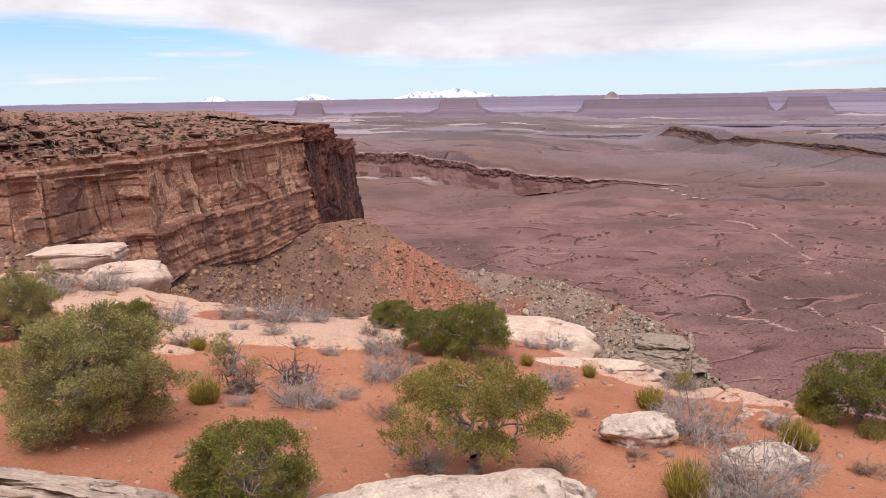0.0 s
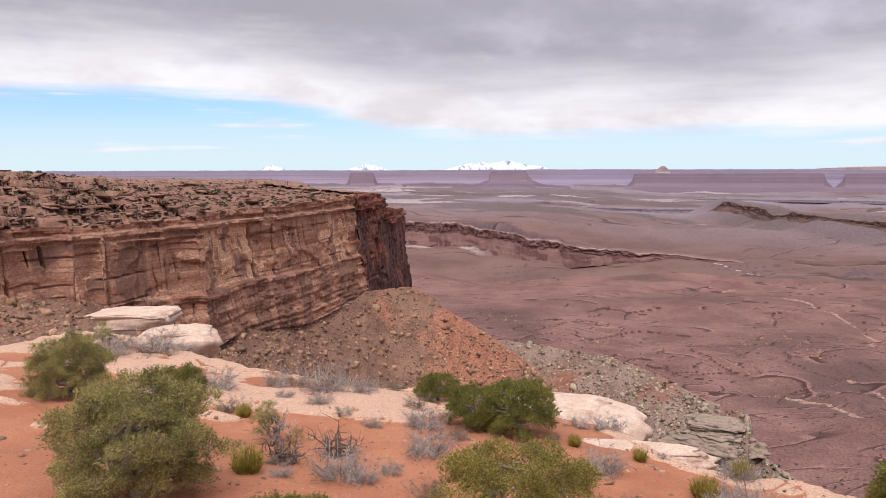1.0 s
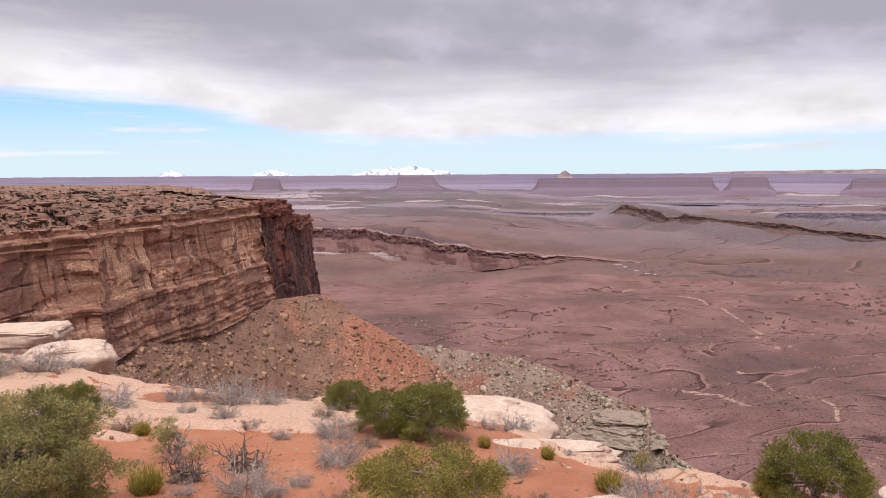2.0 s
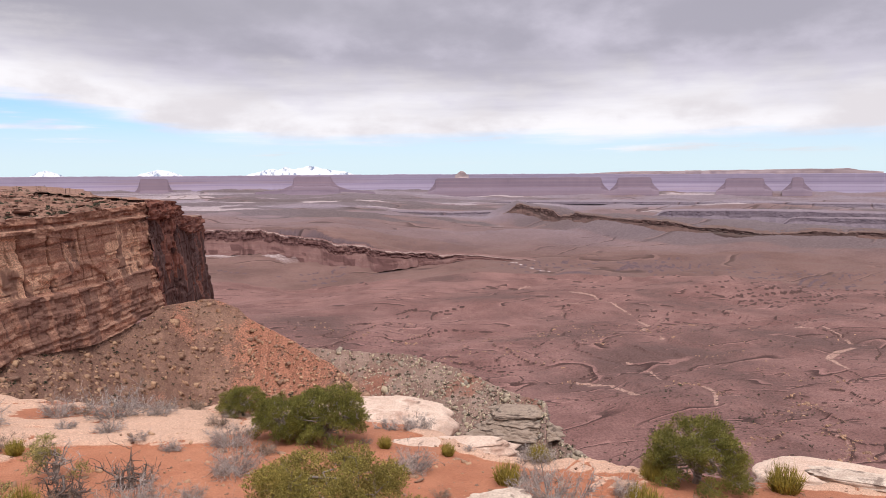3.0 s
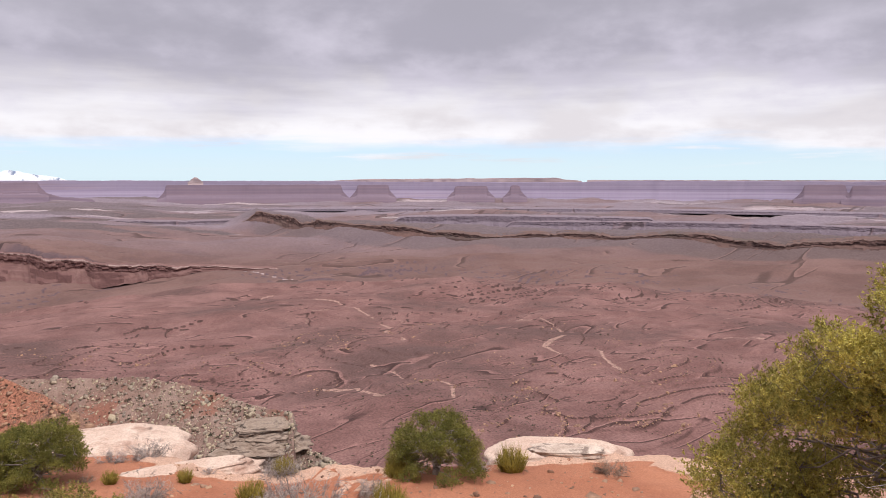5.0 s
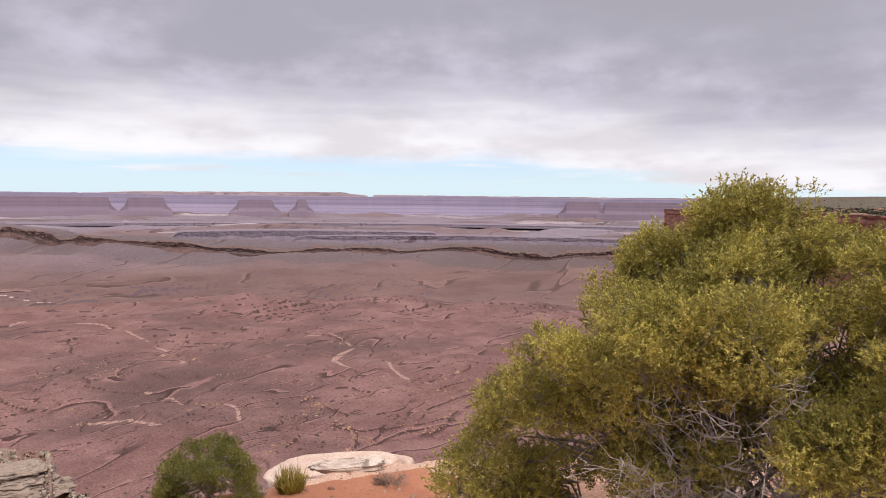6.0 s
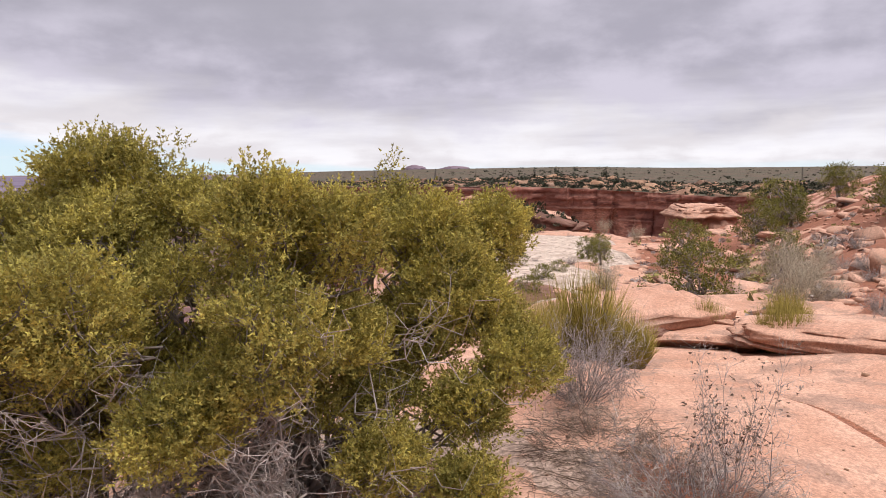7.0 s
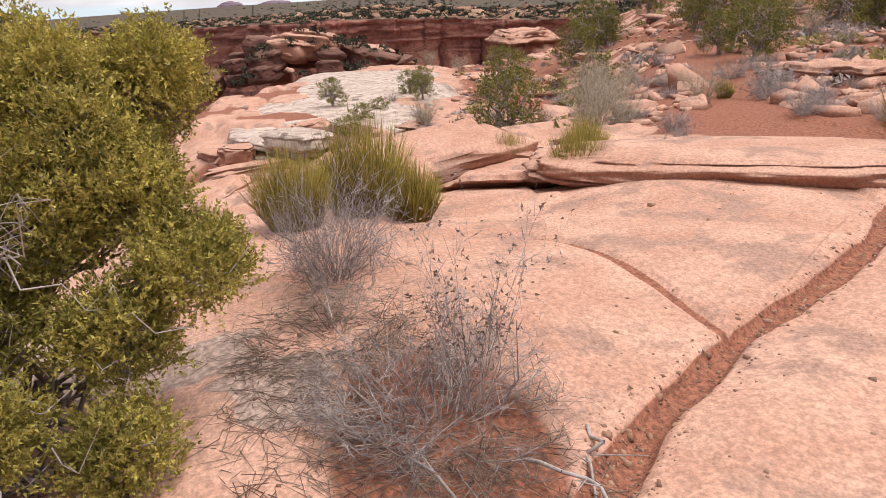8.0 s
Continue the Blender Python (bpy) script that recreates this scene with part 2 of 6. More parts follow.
M["far_red"] = material("hazed_far_butte", (0.185, 0.138, 0.18), (0.225, 0.165, 0.205), 0.002, 0.95, 0.0, 3, stretch=(0.4, 0.4, 12), strata=(0.06, 0.1, (0.24, 0.172, 0.205)), contrast=0.12)
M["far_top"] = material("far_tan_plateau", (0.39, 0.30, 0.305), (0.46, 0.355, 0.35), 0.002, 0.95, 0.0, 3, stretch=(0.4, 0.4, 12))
M["snow"] = material("snowy_mountain", (0.20, 0.25, 0.36), (0.80, 0.82, 0.86), 0.022, 0.9, 0.0, 4, spread=(0.34, 0.50), stretch=(1, 1, 0.45), contrast=0.1)
M["sand"] = material("red_sand", (0.36, 0.142, 0.082), (0.46, 0.200, 0.118), 0.5, 0.97, 0.45, 26, (0.31, 0.125, 0.075), (0.5, 0.75), 0.5,
                     mask="rock", mask_colour=(0.56, 0.362, 0.268), bump_distance=0.05, contrast=0.22, micro=26.0, mask_grain=0.3)
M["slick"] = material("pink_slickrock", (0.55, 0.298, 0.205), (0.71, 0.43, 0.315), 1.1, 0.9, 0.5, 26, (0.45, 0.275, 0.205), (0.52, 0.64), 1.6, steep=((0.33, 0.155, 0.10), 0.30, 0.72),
                      mask="sand", mask_colour=(0.325, 0.132, 0.08), mask2="litter", mask2_colour=(0.50, 0.365, 0.295), bump_distance=0.025, contrast=0.65, micro=70.0)
M["pale"] = material("pale_cream_sandstone", (0.55, 0.385, 0.305), (0.70, 0.545, 0.45), 0.8, 0.92, 0.6, 20, (0.44, 0.285, 0.22), (0.52, 0.72), 0.9, bump_distance=0.05)
M["white"] = material("weathered_white_sandstone", (0.46, 0.345, 0.28), (0.70, 0.575, 0.48), 1.6, 0.92, 0.9, 12, (0.27, 0.20, 0.165), (0.52, 0.66), 1.6, bump_distance=0.05)
M["layered"] = material("grey_layered_sandstone", (0.34, 0.245, 0.20), (0.58, 0.45, 0.36), 1.0, 0.92, 0.8, 9, (0.20, 0.155, 0.13), (0.55, 0.7), 1.0, stretch=(1, 1, 5), bump_distance=0.05)
M["stone"] = material("red_rubble", (0.22, 0.115, 0.084), (0.44, 0.28, 0.21), 0.4, 0.95, 0.5, 10, random_tint=0.3)
M["greystone"] = material("grey_rubble", (0.28, 0.218, 0.18), (0.46, 0.385, 0.325), 0.4, 0.95, 0.5, 10, random_tint=0.3)
M["leaf"] = material("juniper_needles", (0.245, 0.215, 0.060), (0.57, 0.485, 0.145), 3.4, 0.75, 0.0, 8, random_tint=0.36, translucent=0.25)
M["leaf_dark"] = material("dull_juniper_needles", (0.23, 0.205, 0.098), (0.43, 0.375, 0.18), 1.6, 0.75, 0.0, 8, random_tint=0.5, translucent=0.22)
M["leaf_olive"] = material("olive_juniper_needles", (0.20, 0.166, 0.055), (0.39, 0.32, 0.11), 1.6, 0.75, 0.0, 8, random_tint=0.5, translucent=0.22)
M["leaf_green"] = material("green_juniper_needles", (0.13, 0.130, 0.040), (0.27, 0.25, 0.074), 1.6, 0.75, 0.0, 8, random_tint=0.5, translucent=0.22)
M["layered_far"] = material("grey_tan_cliff_band", (0.24, 0.175, 0.135), (0.42, 0.33, 0.265), 0.12, 0.92, 0.8, 9, (0.15, 0.11, 0.09), (0.5, 0.65), 1.0, stretch=(1, 1, 5), bump_distance=0.5)
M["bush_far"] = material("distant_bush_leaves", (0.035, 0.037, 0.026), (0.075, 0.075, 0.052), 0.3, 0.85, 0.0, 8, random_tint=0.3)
M["bark"] = material("grey_juniper_bark", (0.20, 0.16, 0.14), (0.38, 0.32, 0.285), 6.0, 0.95, 0.5, 6, stretch=(1, 1, 0.25), bump_distance=0.01)
M["snag"] = material("dark_weathered_snag", (0.10, 0.075, 0.066), (0.22, 0.17, 0.15), 6.0, 0.95, 0.3, 6, bump_distance=0.01)
M["dead"] = material("bleached_dead_wood", (0.33, 0.27, 0.24), (0.52, 0.46, 0.43), 6.0, 0.9, 0.2, 6, bump_distance=0.01)
M["twig"] = material("grey_blackbrush_twigs", (0.22, 0.175, 0.172), (0.52, 0.445, 0.455), 3.0, 0.9, 0.0, 6, random_tint=0.25)
M["twig_brown"] = material("brown_dry_twigs", (0.18, 0.118, 0.095), (0.38, 0.295, 0.265), 3.0, 0.9, 0.0, 6, random_tint=0.3)
M["tea"] = material("yellow_green_stems", (0.15, 0.108, 0.018), (0.32, 0.235, 0.045), 3.0, 0.7, 0.0, 6, random_tint=0.25)
M["straw"] = material("straw_grass", (0.31, 0.25, 0.19), (0.47, 0.39, 0.31), 3.0, 0.8, 0.0, 6, random_tint=0.2)

# ---- helpers for landforms ----
EYE = 1.6


def hashed(ix, iy, seed):
    n = (ix.astype(np.int64) * 374761393 + iy.astype(np.int64) * 668265263 + seed * 144269504) & 0xFFFFFFFF
    n = ((n ^ (n >> 13)) * 1274126177) & 0xFFFFFFFF
    return ((n ^ (n >> 16)) & 0xFFFF) / 65535.0


def lump(x, y, seed=0):
    """Smooth value noise, 0 to 1."""
    x, y = np.broadcast_arrays(np.asarray(x, float), np.asarray(y, float))
    ix, iy = np.floor(x), np.floor(y)
    u, v = x - ix, y - iy
    u, v = u * u * (3 - 2 * u), v * v * (3 - 2 * v)
    return ((hashed(ix, iy, seed) * (1 - u) + hashed(ix + 1, iy, seed) * u) * (1 - v)
            + (hashed(ix, iy + 1, seed) * (1 - u) + hashed(ix + 1, iy + 1, seed) * u) * v)


def fbm(x, y, seed=0, octaves=5, gain=0.5):
    total, amp, norm = 0.0, 1.0, 0.0
    for k in range(octaves):
        total = total + amp * lump(x * 2.03 ** k + 17.3 * k, y * 2.03 ** k - 9.1 * k, seed + k)
        norm, amp = norm + amp, amp * gain
    return total / norm


def smooth(a, b, x):
    t = np.clip((x - a) / (b - a), 0, 1)
    return t * t * (3 - 2 * t)


def stair(v, sharp=0.15):
    """Flat treads and steep risers, one a unit."""
    return np.floor(v) + smooth(1 - sharp, 1, v - np.floor(v))


def sheet(name, x, y, z, mat, marks=(), smoothed=True, closed=False, parent=None):
    """A surface over a grid of places (rows, columns)."""
    n, m = x.shape
    me = bpy.data.meshes.new(name)
    idx = np.arange(n * m).reshape(n, m)
    if closed:
        idx = np.concatenate([idx, idx[:, :1]], 1)
    quads = np.stack([idx[:-1, :-1], idx[:-1, 1:], idx[1:, 1:], idx[1:, :-1]], -1).reshape(-1, 4)
    me.vertices.add(n * m)
    me.vertices.foreach_set("co", np.stack([x, y, z], -1).astype(np.float32).ravel())
    me.loops.add(quads.size)
    me.loops.foreach_set("vertex_index", quads.astype(np.int32).ravel())
    me.polygons.add(len(quads))
    me.polygons.foreach_set("loop_start", np.arange(0, quads.size, 4, dtype=np.int32))
    for key, values in marks:
        me.attributes.new(key, "FLOAT", "POINT").data.foreach_set("value", np.broadcast_to(values, x.shape).astype(np.float32).ravel())
    me.update(calc_edges=True)
    me.validate()
    if smoothed:
        me.polygons.foreach_set("use_smooth", np.ones(len(me.polygons), bool))
    me.materials.append(M[mat])
    ob = new(name, me)
    ob.parent = parent
    return ob


def curve(points, at):
    """Values between the given (place, value) pairs; place falls or rises."""
    p = sorted(points)
    return np.interp(at, [a for a, _ in p], [b for _, b in p])


def polar(az, r):
    a = np.radians(az)
    return -np.sin(a) * r, np.cos(a) * r


# ---- the basin, down to the horizon ----
FLOOR = -350.0


def squeeze(r):
    """Distances beyond 2.5 km are drawn together, along the line of sight, so that all lies within 5 km."""
    return np.where(r < 2500, r, 2500 + 2300 * (1 - np.exp(-np.maximum(r - 2500, 0) / 4500)))


def seg_dist(x, y, pts):
    """Distance from a broken line."""
    best = np.full(np.shape(x), 1e9)
    for (ax, ay), (bx, by) in zip(pts[:-1], pts[1:]):
        t = np.clip(((x - ax) * (bx - ax) + (y - ay) * (by - ay)) / ((bx - ax) ** 2 + (by - ay) ** 2), 0, 1)
        best = np.minimum(best, np.hypot(x - ax - t * (bx - ax), y - ay - t * (by - ay)))
    return best


def down_at(az, el):
    """The distance at which the basin floor lies so many degrees below the eye."""
    return (EYE - FLOOR) / np.tan(np.radians(-np.asarray(el, float)))


# the dry washes that show as pale threads: (degrees left, degrees up)
WASHES = [
    [(-15.2, -7.3), (-20.8, -8.06), (-19.5, -8.6), (-17.1, -9.0), (-23.6, -9.7), (-27.2, -10.7), (-28.1, -11.2), (-27.7, -12.1), (-29.3, -13.2)],
    [(-26.4, -14.6), (-28.2, -15.2), (-29.6, -16.45)], [(-22.7, -15.9), (-25.2, -16.0), (-27.8, -17.4)],
    [(-36.4, -11.0), (-37.6, -11.6), (-40.4, -11.6), (-42.0, -12.1), (-44.2, -12.4)], [(-42.4, -12.7), (-41.8, -12.9), (-40.9, -13.8), (-42.1, -14.4)],
    [(-45.2, -14.0), (-45.6, -14.6), (-46.9, -15.9), (-49.0, -16.6)], [(-32.6, -16.6), (-33.5, -17.0), (-33.4, -18.1), (-32.5, -18.7)], [(-52, -12.6), (-55, -12.2), (-58.5, -12.9)],
]


def step_front(az):
    """The foot of the pale-rimmed wall, and its height."""
    front = curve([(60, 3300), (7.4, 3222), (2.6, 3145), (-2.5, 2892), (-7.4, 2706), (-10.6, 2740), (-14.8, 2700), (-30, 2700)], az)
    front = front + 120 * (fbm(az / 1.3, az * 0 + 2.0, 61, 3, 0.45) - 0.5) * smooth(-16, -9, az)
    lift = curve([(60, 105), (7.3, 102), (3.7, 98), (-2.6, 93), (-6.1, 77), (-7.5, 62), (-10.6, 42), (-13.4, 18), (-18, 6), (-23, 0)], az)
    return front, lift


def mesa_edge(az):
    """The rim of the low grey mesa."""
    edge = curve([(-8, 5800), (-18, 5300), (-24, 4450), (-31, 4170), (-39, 4030), (-50, 4000), (-66, 3900), (-110, 3800)], az)
    return edge + 130 * (fbm(az / 4.5, az * 0 + 5.0, 65, 4, 0.4) - 0.5)


def basin_height(az, r):
    x, y = polar(az, r)
    wx, wy = x + 150 * (fbm(x / 480, y / 480, 71, 2, 0.4) - 0.5), y + 150 * (fbm(x / 480, y / 480, 81, 2, 0.4) - 0.5)
    broad = fbm(wx / 620, wy / 620, 3, 4)
    def field(kx, ky, seed, ox=0.0):
        """A smooth field and the distance over which it changes by one."""
        f = lambda px, py: fbm(px / kx + ox, py / ky, seed, 4, 0.40)
        v = f(wx, wy)
        return v, 6.0 / np.maximum(np.hypot(f(wx + 6, wy) - v, f(wx, wy + 6) - v), 1e-5)
    v1, d1 = field(760, 420, 11)
    v2, d2 = field(250, 150, 23)
    on1 = 0.15 + 0.85 * smooth(0.46, 0.56, fbm(x / 520, y / 330, 37, 3))
    on2 = smooth(0.52, 0.58, fbm(x / 380, y / 300, 31, 3))
    z = FLOOR + 40 * (broad - 0.5)
    # step shading put into the colour: darker risers, lighter lips
    lip, riser = 0, 0
    cell = np.maximum(0.0024 * r * r / 1000, 6.0)      # the sheet's own grain at that distance
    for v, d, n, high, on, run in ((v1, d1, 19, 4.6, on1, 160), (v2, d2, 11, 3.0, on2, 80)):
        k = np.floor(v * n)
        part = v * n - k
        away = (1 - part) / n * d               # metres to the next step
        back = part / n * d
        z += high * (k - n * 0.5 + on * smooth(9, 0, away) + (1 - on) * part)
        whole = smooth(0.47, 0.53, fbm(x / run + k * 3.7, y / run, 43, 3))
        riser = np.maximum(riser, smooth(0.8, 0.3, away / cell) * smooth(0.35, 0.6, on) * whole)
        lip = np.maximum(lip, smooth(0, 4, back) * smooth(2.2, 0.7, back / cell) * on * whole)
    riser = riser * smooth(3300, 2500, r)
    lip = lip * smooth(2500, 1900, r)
    z += 3.0 * (fbm(x / 30, y / 30, 41, 4) - 0.5)
    # dry washes
    sx, sy = x + 26 * (fbm(x / 45, y / 45, 52, 3) - 0.5), y + 26 * (fbm(x / 45, y / 45, 53, 3) - 0.5)
    wash = np.full(np.shape(x), 1e9)
    for line in WASHES:
        wash = np.minimum(wash, seg_dist(sx, sy, [polar(p, down_at(p, e)) for p, e in line]))
    w2, e2 = field(240, 330, 55, 8.2)
    wash2 = np.abs(w2 - 0.47) * e2
    some = smooth(0.50, 0.60, fbm(x / 420, y / 420, 58, 3))
    wide = 3.0 + 3.2 * smooth(0.35, 0.7, fbm(x / 120, y / 120, 57, 2)) + 0.0012 * r
    bed = np.maximum(smooth(1.0, 0.55, wash / wide), smooth(1.0, 0.5, wash2 / wide / 0.7) * some * 0.45) * (0.45 + 0.55 * smooth(0.36, 0.5, fbm(x / 70, y / 70, 59, 3)))
    z -= 6 * smooth(40, 0, wash) + 4 * smooth(30, 0, wash2) * some
    pale = np.maximum(bed * 0.85, 0.50 * lip * smooth(0.46, 0.6, fbm(x / 90, y / 90, 39, 3)))
    pale = pale * smooth(2900, 2550, r)
    # the bench behind the pale-rimmed wall
    front, lift = step_front(az)
    z += lift * smooth(115, 165, r - front)
    rim = smooth(120, 165, r - front) * smooth(330, 190, r - front) * smooth(6, 16, lift)
    floor = smooth(-190, -40, r - front) * smooth(60, 20, r - front) * smooth(4, 20, lift) * smooth(0.40, 0.56, fbm(az / 1.2, r / 130, 64, 3))
    pale = np.maximum(pale, np.maximum(rim * 0.28, floor * 0.55 * smooth(-5, 3, az)))
    # the low grey mesa
    edge = mesa_edge(az)
    up = smooth(-560, -40, r - edge) * 0.62 + smooth(-45, 0, r - edge) * 0.38
    fall = smooth(500, 760, r - edge)
    part = curve([(-15, 0.0), (-17.6, 1.0)], az)
    z += part * curve([(-17, 120), (-24, 103), (-31, 75), (-39, 64), (-60, 60)], az) * up * (1 - fall)
    grey_slope = part * smooth(-560, -380, r - edge)
    grey = np.maximum(part * smooth(-70, 0, r - edge) * (1 - fall) * 0.95, 0.56 * grey_slope * (1 - fall))
    # plains and pale strips beyond
    far = smooth(4000, 4700, r) * (1 - smooth(0.2, 0.6, grey)) * (1 - part * smooth(60, -40, r - edge))
    lr = np.log(r)
    z += far * 12 * (fbm(az / 7, lr * 9, 91, 4, 0.45) - 0.5)
    strip = fbm(az / 13 + 3, lr * 22, 95, 4, 0.42)
    pale = np.maximum(pale * (1 - far), far * smooth(0.54, 0.58, strip) * (0.45 + 0.5 * smooth(0.4, 0.55, fbm(az / 6, lr * 5, 96, 3))))
    grey = np.maximum(grey, far * smooth(0.50, 0.56, fbm(az / 14 + 8, lr * 16, 97, 4, 0.42)) * 0.8)
    # haze put into the colour with distance, as patches of lavender tint
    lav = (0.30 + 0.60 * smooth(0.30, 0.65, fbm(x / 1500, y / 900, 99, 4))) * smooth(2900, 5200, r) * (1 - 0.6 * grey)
    return z, np.clip(pale, 0, 1), np.clip(grey, 0, 1), np.clip(lav, 0, 1), np.clip(riser, 0, 1), lip


dense = np.linspace(12, -72, 1080)
az_row = np.concatenate([np.linspace(180, 16, 42), dense, np.linspace(-76, -178, 26)])
el_row = np.radians(np.concatenate([np.linspace(27, 1.0, 440), np.linspace(0.95, 0.45, 8)]))
r_row = np.concatenate([[20, 200, 450], 350 / np.tan(el_row)])
AZ, RR = np.meshgrid(az_row, r_row)
BZ, PALE, GREY, HAZE_TINT, RISER, LIP = basin_height(AZ, RR)
SQ = squeeze(RR)
BX, BY = polar(AZ, SQ)
GZ0 = EYE + (BZ - EYE) * SQ / RR
cut = int(np.searchsorted(r_row, 2450))
ground = sheet("ground", BX[:cut], BY[:cut], GZ0[:cut], "basin", (("pale", PALE[:cut]), ("grey", GREY[:cut]), ("lav", HAZE_TINT[:cut]), ("riser", RISER[:cut])), smoothed=False, closed=True)
sheet("far_ground", BX[cut - 1:], BY[cut - 1:], GZ0[cut - 1:], "far_floor", (("pale", PALE[cut - 1:]), ("grey", GREY[cut - 1:]), ("lav", HAZE_TINT[cut - 1:]), ("riser", RISER[cut - 1:])), closed=True)
tagged(bpy.data.objects["far_ground"], "far basin benches and canyons tinted lavender for haze", "ground", kind="structure")
tagged(ground, "red-brown desert basin floor with ledges and dry washes", "ground", kind="structure")


# ---- far mesas, buttes and mountains on the horizon ----
def far_wall(name, label, a0, a1, top, base, r, step=0.045, foot=0.55, rough=0.06, seed=0, mat="far", deep=1.0):
    """A distant tableland: a talus foot, a cliff with bays and a flat top, between two azimuths. top, base: (azimuth, elevation) pairs."""
    az = np.arange(a0, a1, -step)
    t = curve(top, az) + rough * (stair(fbm(az * 1.1, az * 0, seed, 4) * 4, 0.2) / 4 - 0.5) + 0.02 * (fbm(az * 9, az * 0, seed + 3, 3) - 0.5)
    b = curve(base, az)
    bay = fbm(az * 0.4, az * 0, seed + 7, 4, 0.45)
    rows = []
    x, y = polar(az, r - 330 * deep)
    rows.append((x, y, EYE + (r - 330 * deep) * np.tan(np.radians(b - 1.6))))
    for k, (share, depth) in enumerate(((0, -240), (0.2, -170), (foot * 0.75, -70), (foot, -22), (foot + 0.04, -4), (0.78, 0), (0.8, 6), (0.97, 9), (1.0, 16), (1.0, 60), (0.98, 200))):
        jag = 3 * (fbm(az * 1.5, az * 0 + k * 0.5, seed + 11, 3) - 0.5) if share < 0.99 else 0
        rr = r + 130 * deep * (bay - 0.5) + depth * deep + jag
        e = b + (t - b) * share
        if 0 < share < foot:
            e = e + 0.06 * (fbm(az * 5, az * 0, seed + 13, 3) - 0.5)
        x, y = polar(az, rr)
        rows.append((x, y, EYE + rr * np.tan(np.radians(e))))
    return tagged(sheet(name, *(np.array([q[k] for q in rows]) for k in range(3)), mat, smoothed=False), label, "mesa", kind="structure")


far_wall("far_plateau", "haze-tinted lavender plateau wall along the far horizon", 60, -80, [(60, 0.05), (20, 0.08), (8, 0.05), (-4, 0.07), (-24, 0.0), (-25.5, -0.05), (-42, -0.12), (-48, 0.0), (-62, -0.08), (-80, -0.1)],
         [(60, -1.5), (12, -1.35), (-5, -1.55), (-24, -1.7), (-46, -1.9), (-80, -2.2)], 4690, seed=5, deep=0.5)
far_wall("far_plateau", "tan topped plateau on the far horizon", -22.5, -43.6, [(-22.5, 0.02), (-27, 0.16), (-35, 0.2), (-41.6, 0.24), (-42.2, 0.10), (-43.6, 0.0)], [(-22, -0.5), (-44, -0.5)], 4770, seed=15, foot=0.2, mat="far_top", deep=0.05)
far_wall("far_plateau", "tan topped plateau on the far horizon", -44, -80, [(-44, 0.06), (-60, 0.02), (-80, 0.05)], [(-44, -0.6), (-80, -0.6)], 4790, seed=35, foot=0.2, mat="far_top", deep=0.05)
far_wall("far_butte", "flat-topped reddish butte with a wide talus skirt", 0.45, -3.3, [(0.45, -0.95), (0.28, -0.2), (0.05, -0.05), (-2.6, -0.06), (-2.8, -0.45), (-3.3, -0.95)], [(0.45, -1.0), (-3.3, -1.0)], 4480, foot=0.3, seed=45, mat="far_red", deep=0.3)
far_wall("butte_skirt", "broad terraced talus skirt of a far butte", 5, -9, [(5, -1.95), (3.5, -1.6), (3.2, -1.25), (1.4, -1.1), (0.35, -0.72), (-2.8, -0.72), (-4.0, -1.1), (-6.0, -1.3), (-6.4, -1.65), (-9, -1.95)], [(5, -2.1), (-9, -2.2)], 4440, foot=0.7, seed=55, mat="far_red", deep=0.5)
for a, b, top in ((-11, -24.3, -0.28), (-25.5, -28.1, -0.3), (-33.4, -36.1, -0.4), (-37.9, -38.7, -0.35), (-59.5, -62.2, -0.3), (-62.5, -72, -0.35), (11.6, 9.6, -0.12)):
    far_wall("far_butte", "dark flat-topped butte on the far plain, tinted lavender for haze", a + 0.6, b - 0.6, [(a + 0.6, -1.35), (a + 0.2, -0.95), (a + 0.04, top - 0.42), (a - 0.05, top - 0.05), (a - 0.25, top), (b + 0.25, top), (b + 0.05, top - 0.05), (b - 0.04, top - 0.42), (b - 0.2, -0.95), (b - 0.6, -1.35)],
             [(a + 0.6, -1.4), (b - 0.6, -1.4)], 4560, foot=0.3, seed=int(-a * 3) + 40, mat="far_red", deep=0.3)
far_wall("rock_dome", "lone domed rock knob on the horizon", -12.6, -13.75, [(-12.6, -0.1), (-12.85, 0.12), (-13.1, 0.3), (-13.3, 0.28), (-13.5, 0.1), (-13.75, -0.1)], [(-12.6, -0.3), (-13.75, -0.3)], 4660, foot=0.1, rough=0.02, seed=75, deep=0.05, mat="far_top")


def mountains(a0, a1, top, seed):
    """Snow-covered peaks with ridged flanks."""
    az = np.linspace(a0, a1, 150)
    mid, half = (a0 + a1) / 2, (a0 - a1) / 2
    shape = np.clip(1 - np.abs((az - mid) / half) ** 1.8, 0, 1)
    crest = -0.25 + (top + 0.25) * shape * (0.66 + 0.36 * (1 - np.abs(2 * fbm(az * 0.9, az * 0, seed, 3, 0.4) - 1)))
    rows = []
    for k in range(14):
        s = k / 13
        e = -0.3 + (crest + 0.3) * s + 0.02 * (fbm(az * 7, az * 0 + s * 4, seed + 9, 3) - 0.5) * (1 - s)
        rr = 4840 + 60 * s + 13 * (1 - np.abs(2 * fbm(az * 4, az * 0 + s * 2.5, seed + 5, 3) - 1))
        x, y = polar(az, rr)
        rows.append((x, y, EYE + rr * np.tan(np.radians(e))))
    return tagged(sheet("snowy_mountains", *(np.array([q[k] for q in rows]) for k in range(3)), "snow"), "snow-capped blue mountains on the horizon", "mountain", kind="structure")


mountains(4.9, -5.6, 0.78, 7)
mountains(19.2, 15.9, 0.5, 17)
